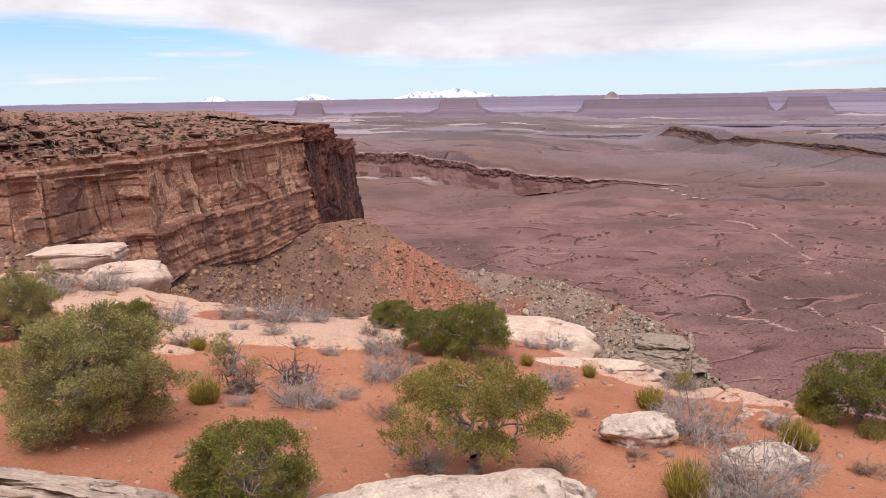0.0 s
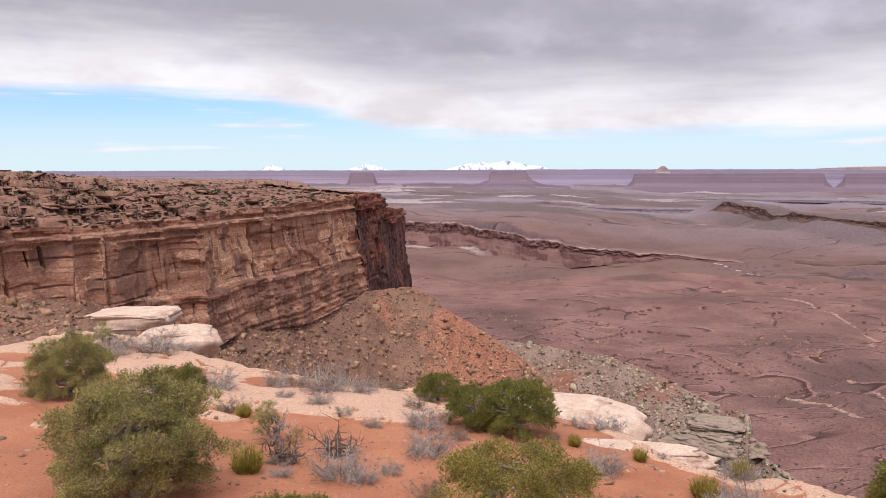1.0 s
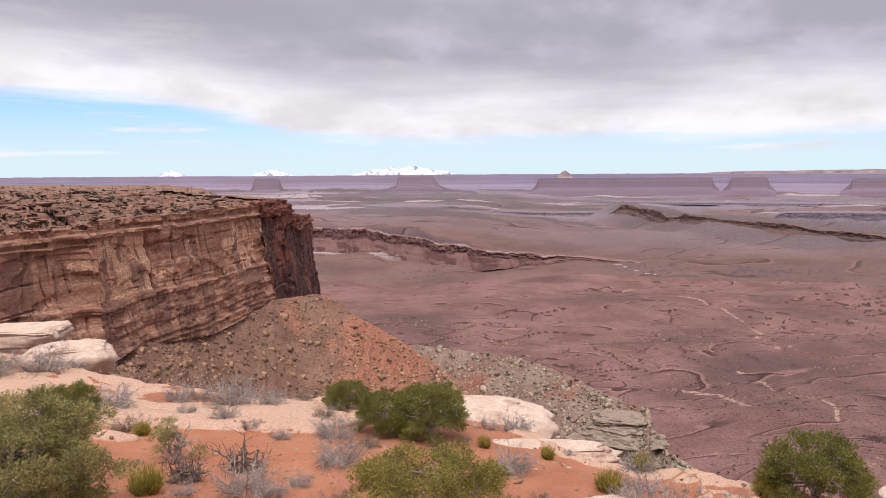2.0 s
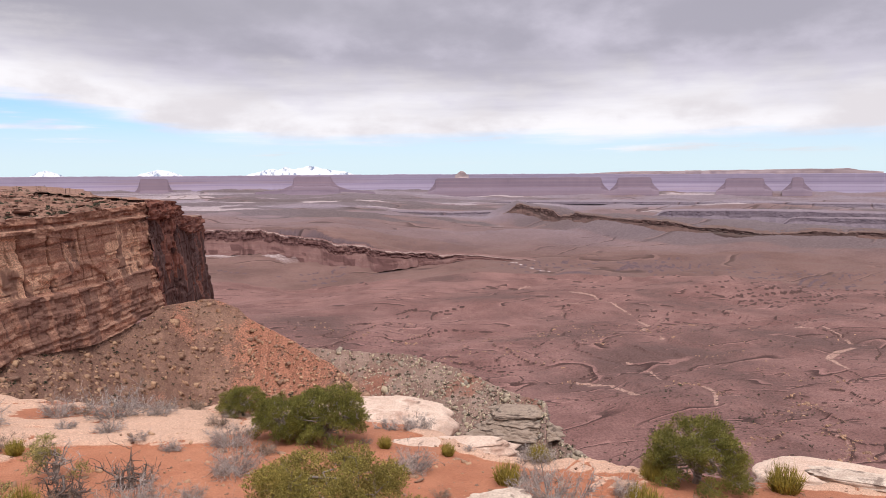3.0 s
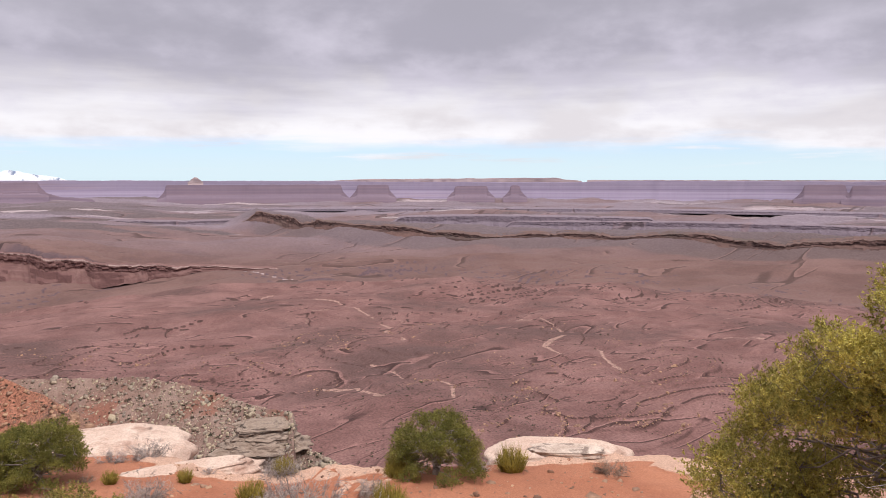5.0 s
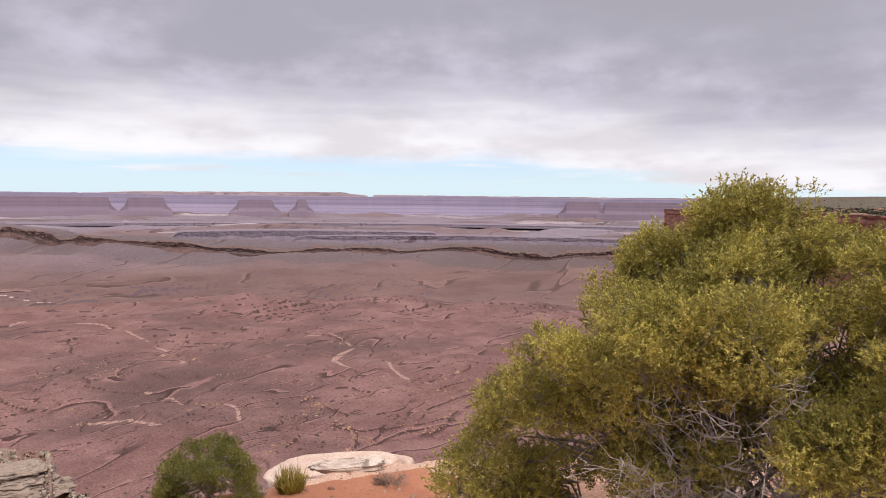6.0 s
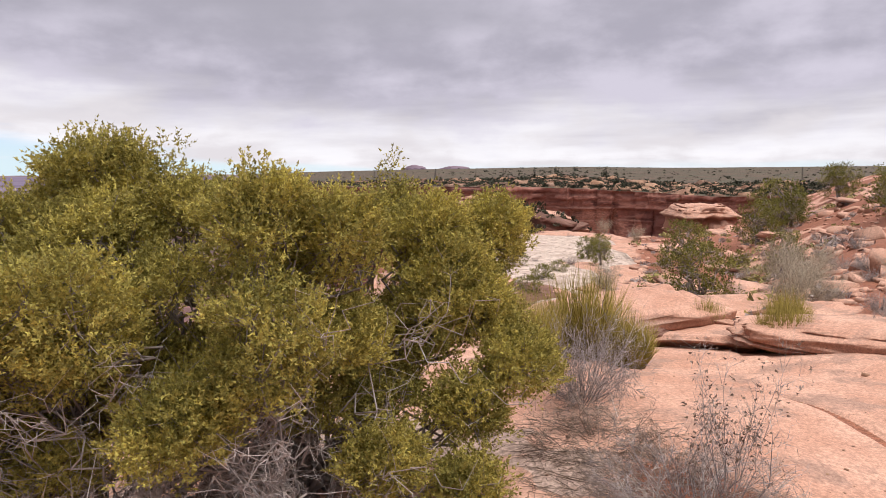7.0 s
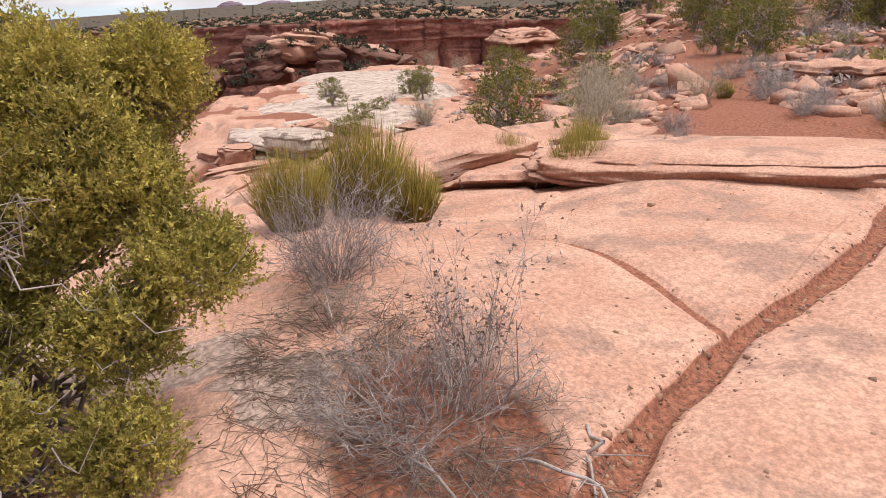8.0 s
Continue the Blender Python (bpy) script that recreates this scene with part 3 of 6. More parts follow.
mountains(12.4, 8.0, 0.52, 27)


# ---- scarps across the basin: a jointed cliff over talus fans, with a flat bench behind ----
def scarp(name, label, az, front, base, lift, seed, back=260, lav=0.0, cliff=0.42, drop=0.0, rows=44, fans=1.0, mat="far_floor"):
    """front: distance of the foot; base: its height; lift: how far the rim stands over it; drop: how far the bench falls at its back."""
    x0, y0 = polar(az, front)
    along = np.concatenate([[0], np.cumsum(np.hypot(np.diff(x0), np.diff(y0)))])
    tall = np.maximum(lift, 0.5)
    foot = 1 - cliff * (0.75 + 0.5 * fbm(along / 160, along * 0, seed, 3))
    bay = fbm(along / 130, along * 0, seed + 1, 4, 0.5)
    rib = 1 - np.abs(2 * fbm(along / 70, along * 0, seed + 2, 3, 0.45) - 1)
    xs, ys, zs, pale, riser = [], [], [], [], []
    for k in range(rows):
        s = k / (rows - 1)
        t = np.clip(s / foot, 0, 1)
        up = np.clip((s - foot) / (1 - foot), 0, 1)
        ridge = 1 - np.abs(2 * fbm(along / 48 + 0.4 * s, along * 0 + s * 0.8, seed + 4, 4, 0.5) - 1)
        out = 95 * t ** 0.85 * tall / 90 - 75 * (ridge - 0.6) * (1 - t) * t * 2.2 * fans + 75 * (bay - 0.5) + 20 * (rib - 0.6)
        out = out + 6 * np.floor(up * 4) / 4 + (20 * (hashed(np.floor(along / 30 + 0.3 * np.floor(up * 3)), along * 0 + np.floor(up * 3), seed + 5) - 0.5) + 10 * (hashed(np.floor(along / 11), along * 0 + np.floor(up * 5), seed + 6) - 0.5)) * smooth(0, 0.05, up) * (1 - 0.6 * lav)
        r = front + out * np.minimum(1, tall / 40)
        z = base + tall * s
        q = squeeze(r)
        x, y = polar(az, q)
        xs.append(x), ys.append(y), zs.append(EYE + (z - EYE) * q / r)
        reach = fbm(along / 60 + 0.25 * s, along * 0 + s * 0.4, seed + 8, 4, 0.55)
        chute = smooth(0.0, 0.10, reach - 0.46 - 0.14 * t)
        tone = 1 - 0.4 * lav
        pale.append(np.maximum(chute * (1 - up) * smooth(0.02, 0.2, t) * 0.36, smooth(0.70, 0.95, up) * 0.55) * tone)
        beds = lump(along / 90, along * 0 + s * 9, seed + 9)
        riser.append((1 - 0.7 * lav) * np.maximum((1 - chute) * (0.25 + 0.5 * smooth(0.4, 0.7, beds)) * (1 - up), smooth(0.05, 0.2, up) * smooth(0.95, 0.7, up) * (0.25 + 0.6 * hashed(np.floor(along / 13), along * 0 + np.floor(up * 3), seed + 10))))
    top = r
    for k in range(1, 8):
        s = k / 7
        r = top + back * s
        z = base + tall - drop * smooth(0.55, 1.0, s) + 0.6
        q = squeeze(r)
        x, y = polar(az, q)
        xs.append(x), ys.append(y), zs.append(EYE + (z - EYE) * q / r)
        pale.append(tone * (0.48 - 0.45 * s) * smooth(0.3, 0.55, fbm(along / 120, along * 0 + s * 3, seed + 12, 3)) + 0 * r), riser.append(0 * r)
    far = np.array(pale)
    ob = sheet(name, np.array(xs), np.array(ys), np.array(zs), mat, (("pale", far), ("grey", far * 0), ("lav", far * 0 + lav), ("riser", np.array(riser))), smoothed=False)
    return tagged(ob, label, "cliff", kind="structure")


def bench(label, a0, a1, foot, rim, seed, lav, back=900, cliff=0.45):
    """A far scarp between two azimuths, by the elevations of its foot and its rim."""
    az = np.arange(a0, a1, -0.055)
    r = down_at(az, curve(foot, az)) + 120 * (fbm(az / 1.1, az * 0, seed + 20, 4, 0.5) - 0.5)
    ends = smooth(a0, a0 - 1.2, az) * smooth(a1, a1 + 1.2, az)
    lift = (EYE - FLOOR) - (r + 110) * np.tan(np.radians(-curve(rim, az)))
    return scarp("far_scarp", label, az, r, FLOOR + 0 * r, lift * ends, seed, back, lav, cliff, drop=lift * ends + 4)


az_s = np.arange(12, -20, -0.045)
front_s, lift_s = step_front(az_s)
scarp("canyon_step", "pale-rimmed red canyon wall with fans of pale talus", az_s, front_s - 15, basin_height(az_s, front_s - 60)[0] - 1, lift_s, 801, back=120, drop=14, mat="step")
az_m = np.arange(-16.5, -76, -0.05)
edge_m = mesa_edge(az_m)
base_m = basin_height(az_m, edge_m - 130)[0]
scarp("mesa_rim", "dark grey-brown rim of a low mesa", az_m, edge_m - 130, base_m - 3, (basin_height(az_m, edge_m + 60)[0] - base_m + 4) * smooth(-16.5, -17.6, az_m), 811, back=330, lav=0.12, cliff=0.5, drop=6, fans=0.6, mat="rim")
bench("haze-tinted lavender canyon wall under a pale rim", 9, -20, [(9, -3.25), (0, -3.35), (-8, -3.5), (-20, -3.35)], [(9, -2.95), (0, -2.95), (-7, -2.9), (-12, -3.05), (-20, -2.95)], 821, 0.8, 500)
bench("dark haze-tinted terrace at the foot of a far butte", 12, -9, [(12, -2.6), (2, -2.45), (-9, -2.5)], [(12, -2.42), (2, -2.2), (-9, -2.3)], 831, 0.95, 900)
bench("haze-tinted lavender canyon wall with pale talus under a white rim", -28, -50, [(-28, -3.5), (-32, -3.9), (-50, -3.9)], [(-28, -2.95), (-33, -2.85), (-38, -2.85), (-50, -3.0)], 841, 0.85, 500)
bench("haze-tinted lavender canyon wall with pale talus under a white rim", -37, -70, [(-37, -3.95), (-43, -4.05), (-58, -3.95), (-70, -3.9)], [(-37, -3.3), (-44, -3.25), (-52, -3.2), (-70, -3.3)], 851, 0.8, 400)
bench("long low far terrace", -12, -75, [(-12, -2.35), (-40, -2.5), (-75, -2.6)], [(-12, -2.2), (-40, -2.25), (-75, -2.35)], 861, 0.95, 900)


# ---- the great cliff across the side canyon ----
def courses(u, v, wide, high, seed):
    """Irregular blocks in courses: a number for each block, and how near its edge is."""
    row = np.floor(v / high)
    w = wide * (0.6 + 0.9 * hashed(row, row * 0 + 3, seed))
    c = u / w + 9.7 * hashed(row, row * 0 + 5, seed)
    col = np.floor(c)
    side = np.minimum(c - col, 1 - (c - col)) * w
    rim = np.minimum(v / high - row, 1 - (v / high - row)) * high
    return hashed(col, row, seed), smooth(0.9, 0.2, np.minimum(side, rim * 1.4))


def joints(u, wide, seed):
    """Panels of uneven width between upright joints: a number for each panel, and the distance to its joint."""
    def bound(i):
        return (i + 0.7 * (hashed(i, i * 0 + 1, seed) - 0.5)) * wide
    i = np.floor(u / wide)
    i = np.where(u < bound(i), i - 1, np.where(u >= bound(i + 1), i + 1, i))
    return hashed(i, i * 0 + 7, seed), np.minimum(u - bound(i), bound(i + 1) - u), i


def wall_strip(name, label, az, foot_r, foot_z, top_z, sky_z, sky_back, mats, seed, batter=0.10, rows=150, ledge_rows=70, back=(0.0, 400), unit=1.0, blocky=1.0, dark=0.0, bench=0.42, opened=1.0):
    """A cliff seen from afar: jointed panels above, bedded courses below, broken ledges on top, and a plateau behind."""
    a = np.radians(az)
    fx, fy = -np.sin(a) * foot_r, np.cos(a) * foot_r
    tx, ty = np.gradient(fx), np.gradient(fy)
    wide = np.maximum(9, int(len(a) / 60))
    soft = lambda v: np.convolve(np.pad(v, wide, mode="edge"), np.ones(2 * wide + 1) / (2 * wide + 1), "valid")
    tx, ty = soft(tx), soft(ty)
    nx, ny = -ty / np.hypot(tx, ty), tx / np.hypot(tx, ty)
    turn = np.sign(nx * fx + ny * fy)
    nx, ny = nx * turn, ny * turn                # into the rock
    along = np.concatenate([[0], np.cumsum(np.hypot(np.diff(fx), np.diff(fy)))]) / unit
    xs, ys, zs, fresh, varnish = [], [], [], [], []
    for k in range(rows):
        s = k / (rows - 1)
        z = foot_z + (top_z - foot_z) * s
        h = z / unit
        lower = smooth(0.012, -0.012, s - bench - 0.10 * (fbm(along / 60, along * 0, seed + 8, 3) - 0.5))
        cap = smooth(-0.01, 0.01, s - 0.86 - 0.08 * (fbm(along / 30, along * 0, seed + 9, 3) - 0.5))
        lean = along + 2.2 * (fbm(along / 25, h / 16, seed + 3, 3) - 0.5)
        hh = h + 2.6 * (fbm(along / 50, h / 60, seed + 5, 3) - 0.5)
        rag = smooth(0.46, 0.56, fbm(along / 22, h / 15, seed + 4, 4))
        # upper face: broad panels, spalled in slabs, with a few open joints
        v1, e1, i1 = joints(lean, 27, seed + 1)
        v2, e2, i2 = joints(lean + 0.12 * h, 10, seed + 2)
        split = smooth(0.42, 0.52, lump(i2 * 3.7, h / 16, seed + 13))
        p1, c1 = courses(lean, hh + 7 * v1, 24, 12, seed + 6)
        p2, c2 = courses(lean + 5, hh + 3 * v2, 11, 5.5, seed + 7)
        crack = smooth(0.9, 0.35, e1) * smooth(0.40, 0.5, lump(i1 * 5.1, h / 18, seed + 14)) + 0.7 * smooth(0.7, 0.3, e2) * split * smooth(0.52, 0.6, lump(i2 * 2.3, h / 10, seed + 17))
        seam = smooth(0.55, 0.2, np.abs(hh / 12 - np.round(hh / 12)) * 12) * smooth(0.42, 0.54, lump(along / 16, np.round(hh / 12) * 4.3, seed + 19))
        arch = smooth(0.60, 0.63, fbm(along / 18, h / 10, seed + 12, 3, 0.4))
        slab = smooth(0.54, 0.57, fbm(along / 24 + 3 * v1, hh / 13, seed + 41, 3, 0.35))
        upper = 3.0 * v1 + 1.0 * v2 * split + 1.0 * (p1 - 0.5) * blocky + 0.7 * (p2 - 0.5) * rag + 6.0 * crack * opened + 1.0 * seam + 0.8 * arch + 1.5 * slab
        # lower face: thin beds, jointed into blocks, standing forward
        p3, c3 = courses(lean, hh, 13, 3.6, seed + 31)
        p4, c4 = courses(lean + 13, hh + 1, 5, 1.7, seed + 32)
        bed = hashed(np.floor(hh / 1.8), along * 0, seed + 33)
        v3, e3, i3 = joints(lean, 6.5, seed + 34)
        low_face = 1.8 * v1 + 1.9 * p3 + 1.2 * p4 * rag + 1.3 * bed + 0.9 * v3 + 2.4 * smooth(0.6, 0.25, e3) * smooth(0.5, 0.6, lump(i3 * 3.1, h / 8, seed + 35)) - 2.6 - 3.5 * (1 - s / max(bench, 0.05)) * 0.5
        # thin beds under the rim
        p5, c5 = courses(lean, h, 12, 2.4, seed + 36)
        p6, c6 = courses(lean + 3, h, 4.5, 1.2, seed + 37)
        rim = 2.6 * (p5 - 0.6) + 1.3 * (p6 - 0.5) + 3.0 * (hashed(np.floor(h / 2.4), along * 0, seed + 16) - 0.55) + 2.0 * v1
        out = upper * (1 - lower) * (1 - cap) + low_face * lower + rim * cap
        out = out + 0.5 * (fbm(along / 2.5, h / 2.5, seed + 15, 3) - 0.5) + 9.0 * (fbm(along / 55, h / 160, seed + 18, 3) - 0.5) + batter * (z - foot_z) / unit
        xs.append(fx + nx * unit * out), ys.append(fy + ny * unit * out), zs.append(z + 0 * a)
        stain = fbm(lean / 11, h / 26, seed + 51, 4)
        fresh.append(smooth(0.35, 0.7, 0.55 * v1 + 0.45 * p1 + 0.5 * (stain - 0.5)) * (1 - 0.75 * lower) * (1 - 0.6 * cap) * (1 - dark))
        # desert varnish stains, plus shade of cracks and seams put into the colour
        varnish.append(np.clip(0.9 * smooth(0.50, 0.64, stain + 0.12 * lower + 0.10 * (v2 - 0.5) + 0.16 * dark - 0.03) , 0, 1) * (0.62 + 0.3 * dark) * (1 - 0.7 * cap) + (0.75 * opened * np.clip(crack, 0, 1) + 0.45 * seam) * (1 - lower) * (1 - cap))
    face = sheet(name, np.array(xs), np.array(ys), np.array(zs), mats[0], (("fresh", np.array(fresh)), ("varnish", np.array(varnish))), smoothed=False)
    tagged(face, label, "cliff", kind="structure")
    r0 = foot_r + batter * (top_z - foot_z)
    xs, ys, zs = [xs[-1]], [ys[-1]], [zs[-1]]
    lx, ly = xs[0], ys[0]
    far_soft = lambda v: np.convolve(np.pad(v, len(v) // 4, mode="edge"), np.ones(len(v) // 4 * 2 + 1) / (len(v) // 4 * 2 + 1), "valid")
    nx, ny = far_soft(nx), far_soft(ny)
    nx, ny = nx / np.hypot(nx, ny), ny / np.hypot(nx, ny)
    for k in range(1, ledge_rows):
        s = k / (ledge_rows - 1)
        r = r0 - unit * 1.5 + sky_back * s
        h = (sky_z - top_z) * s
        n = fbm(along / 26, r / unit / 12, seed + 21, 5)
        st = (sky_z - top_z) / 6
        b1, _ = courses(along + 10 * n, r / unit, 16, 7, seed + 61)
        b2, _ = courses(along - 6 * n, r / unit + 2, 5, 2.6, seed + 62)
        z = top_z + np.clip(stair((h + st * (2.0 * (n - 0.5) + 0.9 * (b1 - 0.5) + 0.5 * (b2 - 0.5))) / st, 0.1) * st, 0, None)
        z = z * 0.9 + 0.1 * (top_z + h) + unit * 0.7 * (fbm(along / 3.5, r / unit / 2.2, seed + 23, 3) - 0.5) * min(1, k / 3)
        xs.append(lx + nx * (sky_back * s - unit * 1.0)), ys.append(ly + ny * (sky_back * s - unit * 1.0)), zs.append(z)
    for k in range(1, 8):
        s = (k / 7) ** 2
        r = r0 + sky_back + back[1] * s
        bx, by = lx + nx * (sky_back - unit), ly + ny * (sky_back - unit)
        grow = 1 + back[1] * s / np.hypot(bx, by)
        xs.append(bx * grow), ys.append(by * grow), zs.append(sky_z + back[0] * s + unit * 0.8 * (fbm(along / 6, along * 0 + k, seed + 25, 3) - 0.5))
    top = sheet(name + "_top", np.array(xs), np.array(ys), np.array(zs), mats[1], smoothed=False)
    tagged(top, "broken rocky ledges and scrub on top of the cliff", "mesa top", kind="structure")
    return np.array(xs), np.array(ys), np.array(zs)


az_c = np.linspace(40, 10.3, 900)
foot_r = curve([(40, 330), (36, 340), (31, 352), (27, 368), (22.6, 388), (17.3, 445), (15.4, 474), (11.6, 536), (10.3, 556)], az_c)
foot_r = foot_r + 16 * (fbm(az_c / 1.6, az_c * 0, 101, 3) - 0.5)
foot_z = curve([(40, -80), (31, -84), (20, -92), (15, -100), (10.3, -98)], az_c)
top_z = curve([(40, -20), (31, -23), (22.6, -22.5), (22.2, -20), (17.3, -20.5), (11.6, -18.5), (10.3, -16)], az_c)
sky_z = curve([(40, 6), (36, 4), (32, 2.8), (28, 0.9), (24, -2.2), (20, -5.3), (15, -7), (10.3, -8.6)], az_c)
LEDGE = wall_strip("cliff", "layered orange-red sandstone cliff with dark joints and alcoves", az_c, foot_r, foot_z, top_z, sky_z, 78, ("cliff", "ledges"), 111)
# end wall, coloured darker and redder than the main face
az_d = np.linspace(10.35, 6.6, 330)
foot_rd = curve([(10.35, 556), (9.9, 575), (9.75, 590), (9.2, 600), (9.0, 622), (8.3, 640), (8.1, 664), (7.5, 690), (7.1, 740), (6.6, 900)], az_d)
top_zd = curve([(10.35, -15), (9.7, -16), (8.4, -19), (8.0, -27), (7.7, -31), (6.6, -45)], az_d)
wall_strip("cliff", "dark maroon end wall of the cliff", az_d, foot_rd, curve([(10.35, -104), (9, -118), (7, -150), (6.6, -170)], az_d), top_zd,
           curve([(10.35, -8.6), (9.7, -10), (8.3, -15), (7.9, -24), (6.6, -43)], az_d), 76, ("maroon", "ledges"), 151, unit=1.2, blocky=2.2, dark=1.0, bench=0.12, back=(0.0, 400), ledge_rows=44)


# ---- talus slopes under the cliff ----
def slope(name, label, az, sil_el, sil_r, low_el, run, mat, seed, bumps=3.0, rows=170, gully=0.45):
    """A hillside facing the viewpoint, from its hidden foot to its crest, and down its far side."""
    xs, ys, zs = [], [], []
    a = np.radians(az)
    sil_r = np.convolve(np.pad(sil_r, 30, mode="edge"), np.ones(61) / 61, "valid")
    sil_z = EYE + sil_r * np.tan(np.radians(sil_el))
    for k in range(rows):
        s = k / (rows - 1)
        e = low_el + (sil_el - low_el) * s
        r = sil_r - run * (sil_el - e)
        z = EYE + r * np.tan(np.radians(e))
        x, y = -np.sin(a) * r, np.cos(a) * r
        w = smooth(1.0, 0.8, s * np.ones_like(a)) * 0.8 + 0.2
        z = z + bumps * w * (fbm(x / 34, y / 34, seed, 5) - 0.5) * 2.2 + bumps * 0.5 * w * (fbm(x / 5, y / 5, seed + 5, 3) - 0.5) - bumps * gully * w * smooth(0.10, 0.0, np.abs(fbm(az / 2.2 + 0.5 * fbm(x / 25, y / 25, seed + 8, 3), e / 12, seed + 9, 4) - 0.5))
        xs.append(x), ys.append(y), zs.append(z)
    for k in range(1, 9):
        r = sil_r + 22 * k * k / 4
        xs.append(-np.sin(a) * r), ys.append(np.cos(a) * r), zs.append(sil_z - (r - sil_r) * 0.75)
    return tagged(sheet(name, np.array(xs), np.array(ys), np.array(zs), mat, (("red", smooth(11, 2, az)[None, :] * 0.55 + 1.6 * (fbm(np.array(xs) / 22, np.array(ys) / 22, seed + 3, 4) - 0.5)),), smoothed=False), label, "slope", kind="structure"), np.array(xs[:rows]), np.array(ys[:rows]), np.array(zs[:rows])


az_t = np.linspace(42, -5.5, 620)
_, TX, TY, TZ = slope("talus_slope", "red talus slope strewn with rocks and bushes", az_t,
                      curve([(42, -8.5), (31.7, -8.9), (22.3, -13.6), (20.6, -12.6), (15.4, -11.7), (11.9, -10.8), (10.5, -9.75), (7, -9.4), (5.9, -9.75), (4.9, -10.2), (4.2, -11.0), (0.37, -13.3), (-2.44, -15.1), (-5.5, -17.5)], az_t)
                      + 0.12 * (fbm(az_t * 2, az_t * 0, 201, 4) - 0.5),
                      curve([(42, 335), (31, 356), (22.3, 392), (15.4, 478), (11.6, 540), (10.3, 552), (8.5, 575), (7, 592), (5.5, 580), (0.4, 500), (-2.4, 450), (-5.5, 410)], az_t), -24.0, 12.0, "talus", 205)
az_g = np.linspace(3, -33, 560)
_, GX, GY, GZ = slope("boulder_slope", "grey boulder-covered ridge dotted with dark bushes", az_g,
                      curve([(3, -13.5), (-0.6, -13.65), (-5, -14.2), (-8.9, -14.55), (-12.6, -15.6), (-16, -17.0), (-18.2, -17.75), (-20.1, -18.2), (-20.35, -20.4), (-22, -21.3), (-24.6, -22.6), (-28, -24), (-33, -27)], az_g)
                      + 0.12 * (fbm(az_g * 3, az_g * 0, 211, 4) - 0.5),
                      curve([(3, 620), (-0.6, 600), (-9, 540), (-12.6, 500), (-20, 420), (-20.4, 405), (-24.6, 340), (-33, 280)], az_g), -29.0, 13.0, "grey_talus", 215, 3.2, gully=0.25)


# ---- the red terrace below the viewpoint ----
def terrace_plane(x, y):
    return -6.2 - 0.12 * (y - 17) - 0.08 * (x + 3)


EDGE_EL = [(60, -10), (45, -10.5), (37, -11.6), (31.5, -11.3), (27.5, -12.2), (23.2, -14.0), (20, -15.0), (10.7, -17.0), (2.8, -17.6), (-3.9, -18.0), (-8.5, -18.6), (-11.5, -20.2), (-13, -21.3), (-16.7, -22.1), (-19, -22.35),
           (-27, -22.3), (-28.3, -22.5), (-40, -21.9), (-43.5, -21.3), (-50, -20.8), (-64, -21)]


def edge_radius(az):
    t = np.tan(np.radians(curve(EDGE_EL, az)))
    a = np.radians(az)
    # eye + r t = plane at (-r sin a, r cos a)
    return (-6.2 + 0.12 * 17 - 0.24 - 1.66) / (t + 0.12 * np.cos(a) - 0.08 * np.sin(a))


def terrace_height(x, y):
    az = np.degrees(np.arctan2(-x, y))
    r, e = np.hypot(x, y), edge_radius(az)
    e = e * (1 + 0.035 * (fbm(az / 2.0, az * 0, 301, 4) - 0.5))
    near = (e - r) / e
    n = fbm(x / 4.2, y / 2.2, 303, 5)
    reach = curve([(60, 0.55), (30, 0.5), (15, 0.42), (5, 0.32), (-5, 0.22), (-12, 0.16), (-30, 0.10), (-45, 0.2), (-60, 0.3)], az)
    rock = smooth(0.44, 0.56, n + 0.45 * (smooth(reach, 0.0, near) - 0.62))
    z = terrace_plane(x, y) + 0.5 * (fbm(x / 7, y / 7, 307, 4) - 0.5) + 0.10 * (fbm(x / 1.1, y / 1.1, 309, 4) - 0.5)
    step = stair(n * 12 + 0.3 * fbm(x, y, 311, 3), 0.12) / 12
    crack = smooth(0.03, 0.0, np.abs(fbm(x / 2.4, y / 1.7, 313, 3) - 0.5))
    z = z + rock * (0.05 + 0.55 * (step - 0.4) - 0.10 * crack)
    rock = rock * (1 - 0.9 * crack)
    drop = np.clip(r - e, 0, None)
    z = z - 2.6 * drop - 0.35 * smooth(-0.7, 0, r - e)
    return z, rock


az_e = np.linspace(62, -66, 600)
r_e = edge_radius(az_e) * 1.0
s_e = np.concatenate([np.linspace(0.18, 0.36, 10), np.linspace(0.37, 1.0, 220), np.linspace(1.003, 1.10, 26), np.linspace(1.15, 2.2, 8)])
EX, EY = polar(az_e[None, :] + 0 * s_e[:, None], r_e[None, :] * s_e[:, None])
EZ, ROCK = terrace_height(EX, EY)
tagged(sheet("terrace_ground", EX, EY, EZ, "sand", (("rock", ROCK),)), "red sand terrace with pale slickrock showing through", "ground", kind="structure")


# ---- the viewpoint rock, on which the camera is carried ----
def seg_side(x, y, pts):
    """Distance from a broken line, positive on its far (+x) side."""
    px, py = [p[0] for p in pts][::-1], [p[1] for p in pts][::-1]
    line = np.interp(y, py, px)
    return (x - line) * 0.85


CRACK_MAIN = [(8.2, -7.4), (7.2, -6.1), (6.45, -5.26), (5.91, -4.46), (5.36, -3.45), (4.85, -2.75), (4.5, -2.35), (4.1, -2.05), (3.5, -1.7), (2.6, -0.9)]
CRACK_SIDE = [(7.4, -3.05), (7.09, -3.2), (6.6, -3.32), (6.19, -3.38), (5.75, -3.38), (5.36, -3.4)]


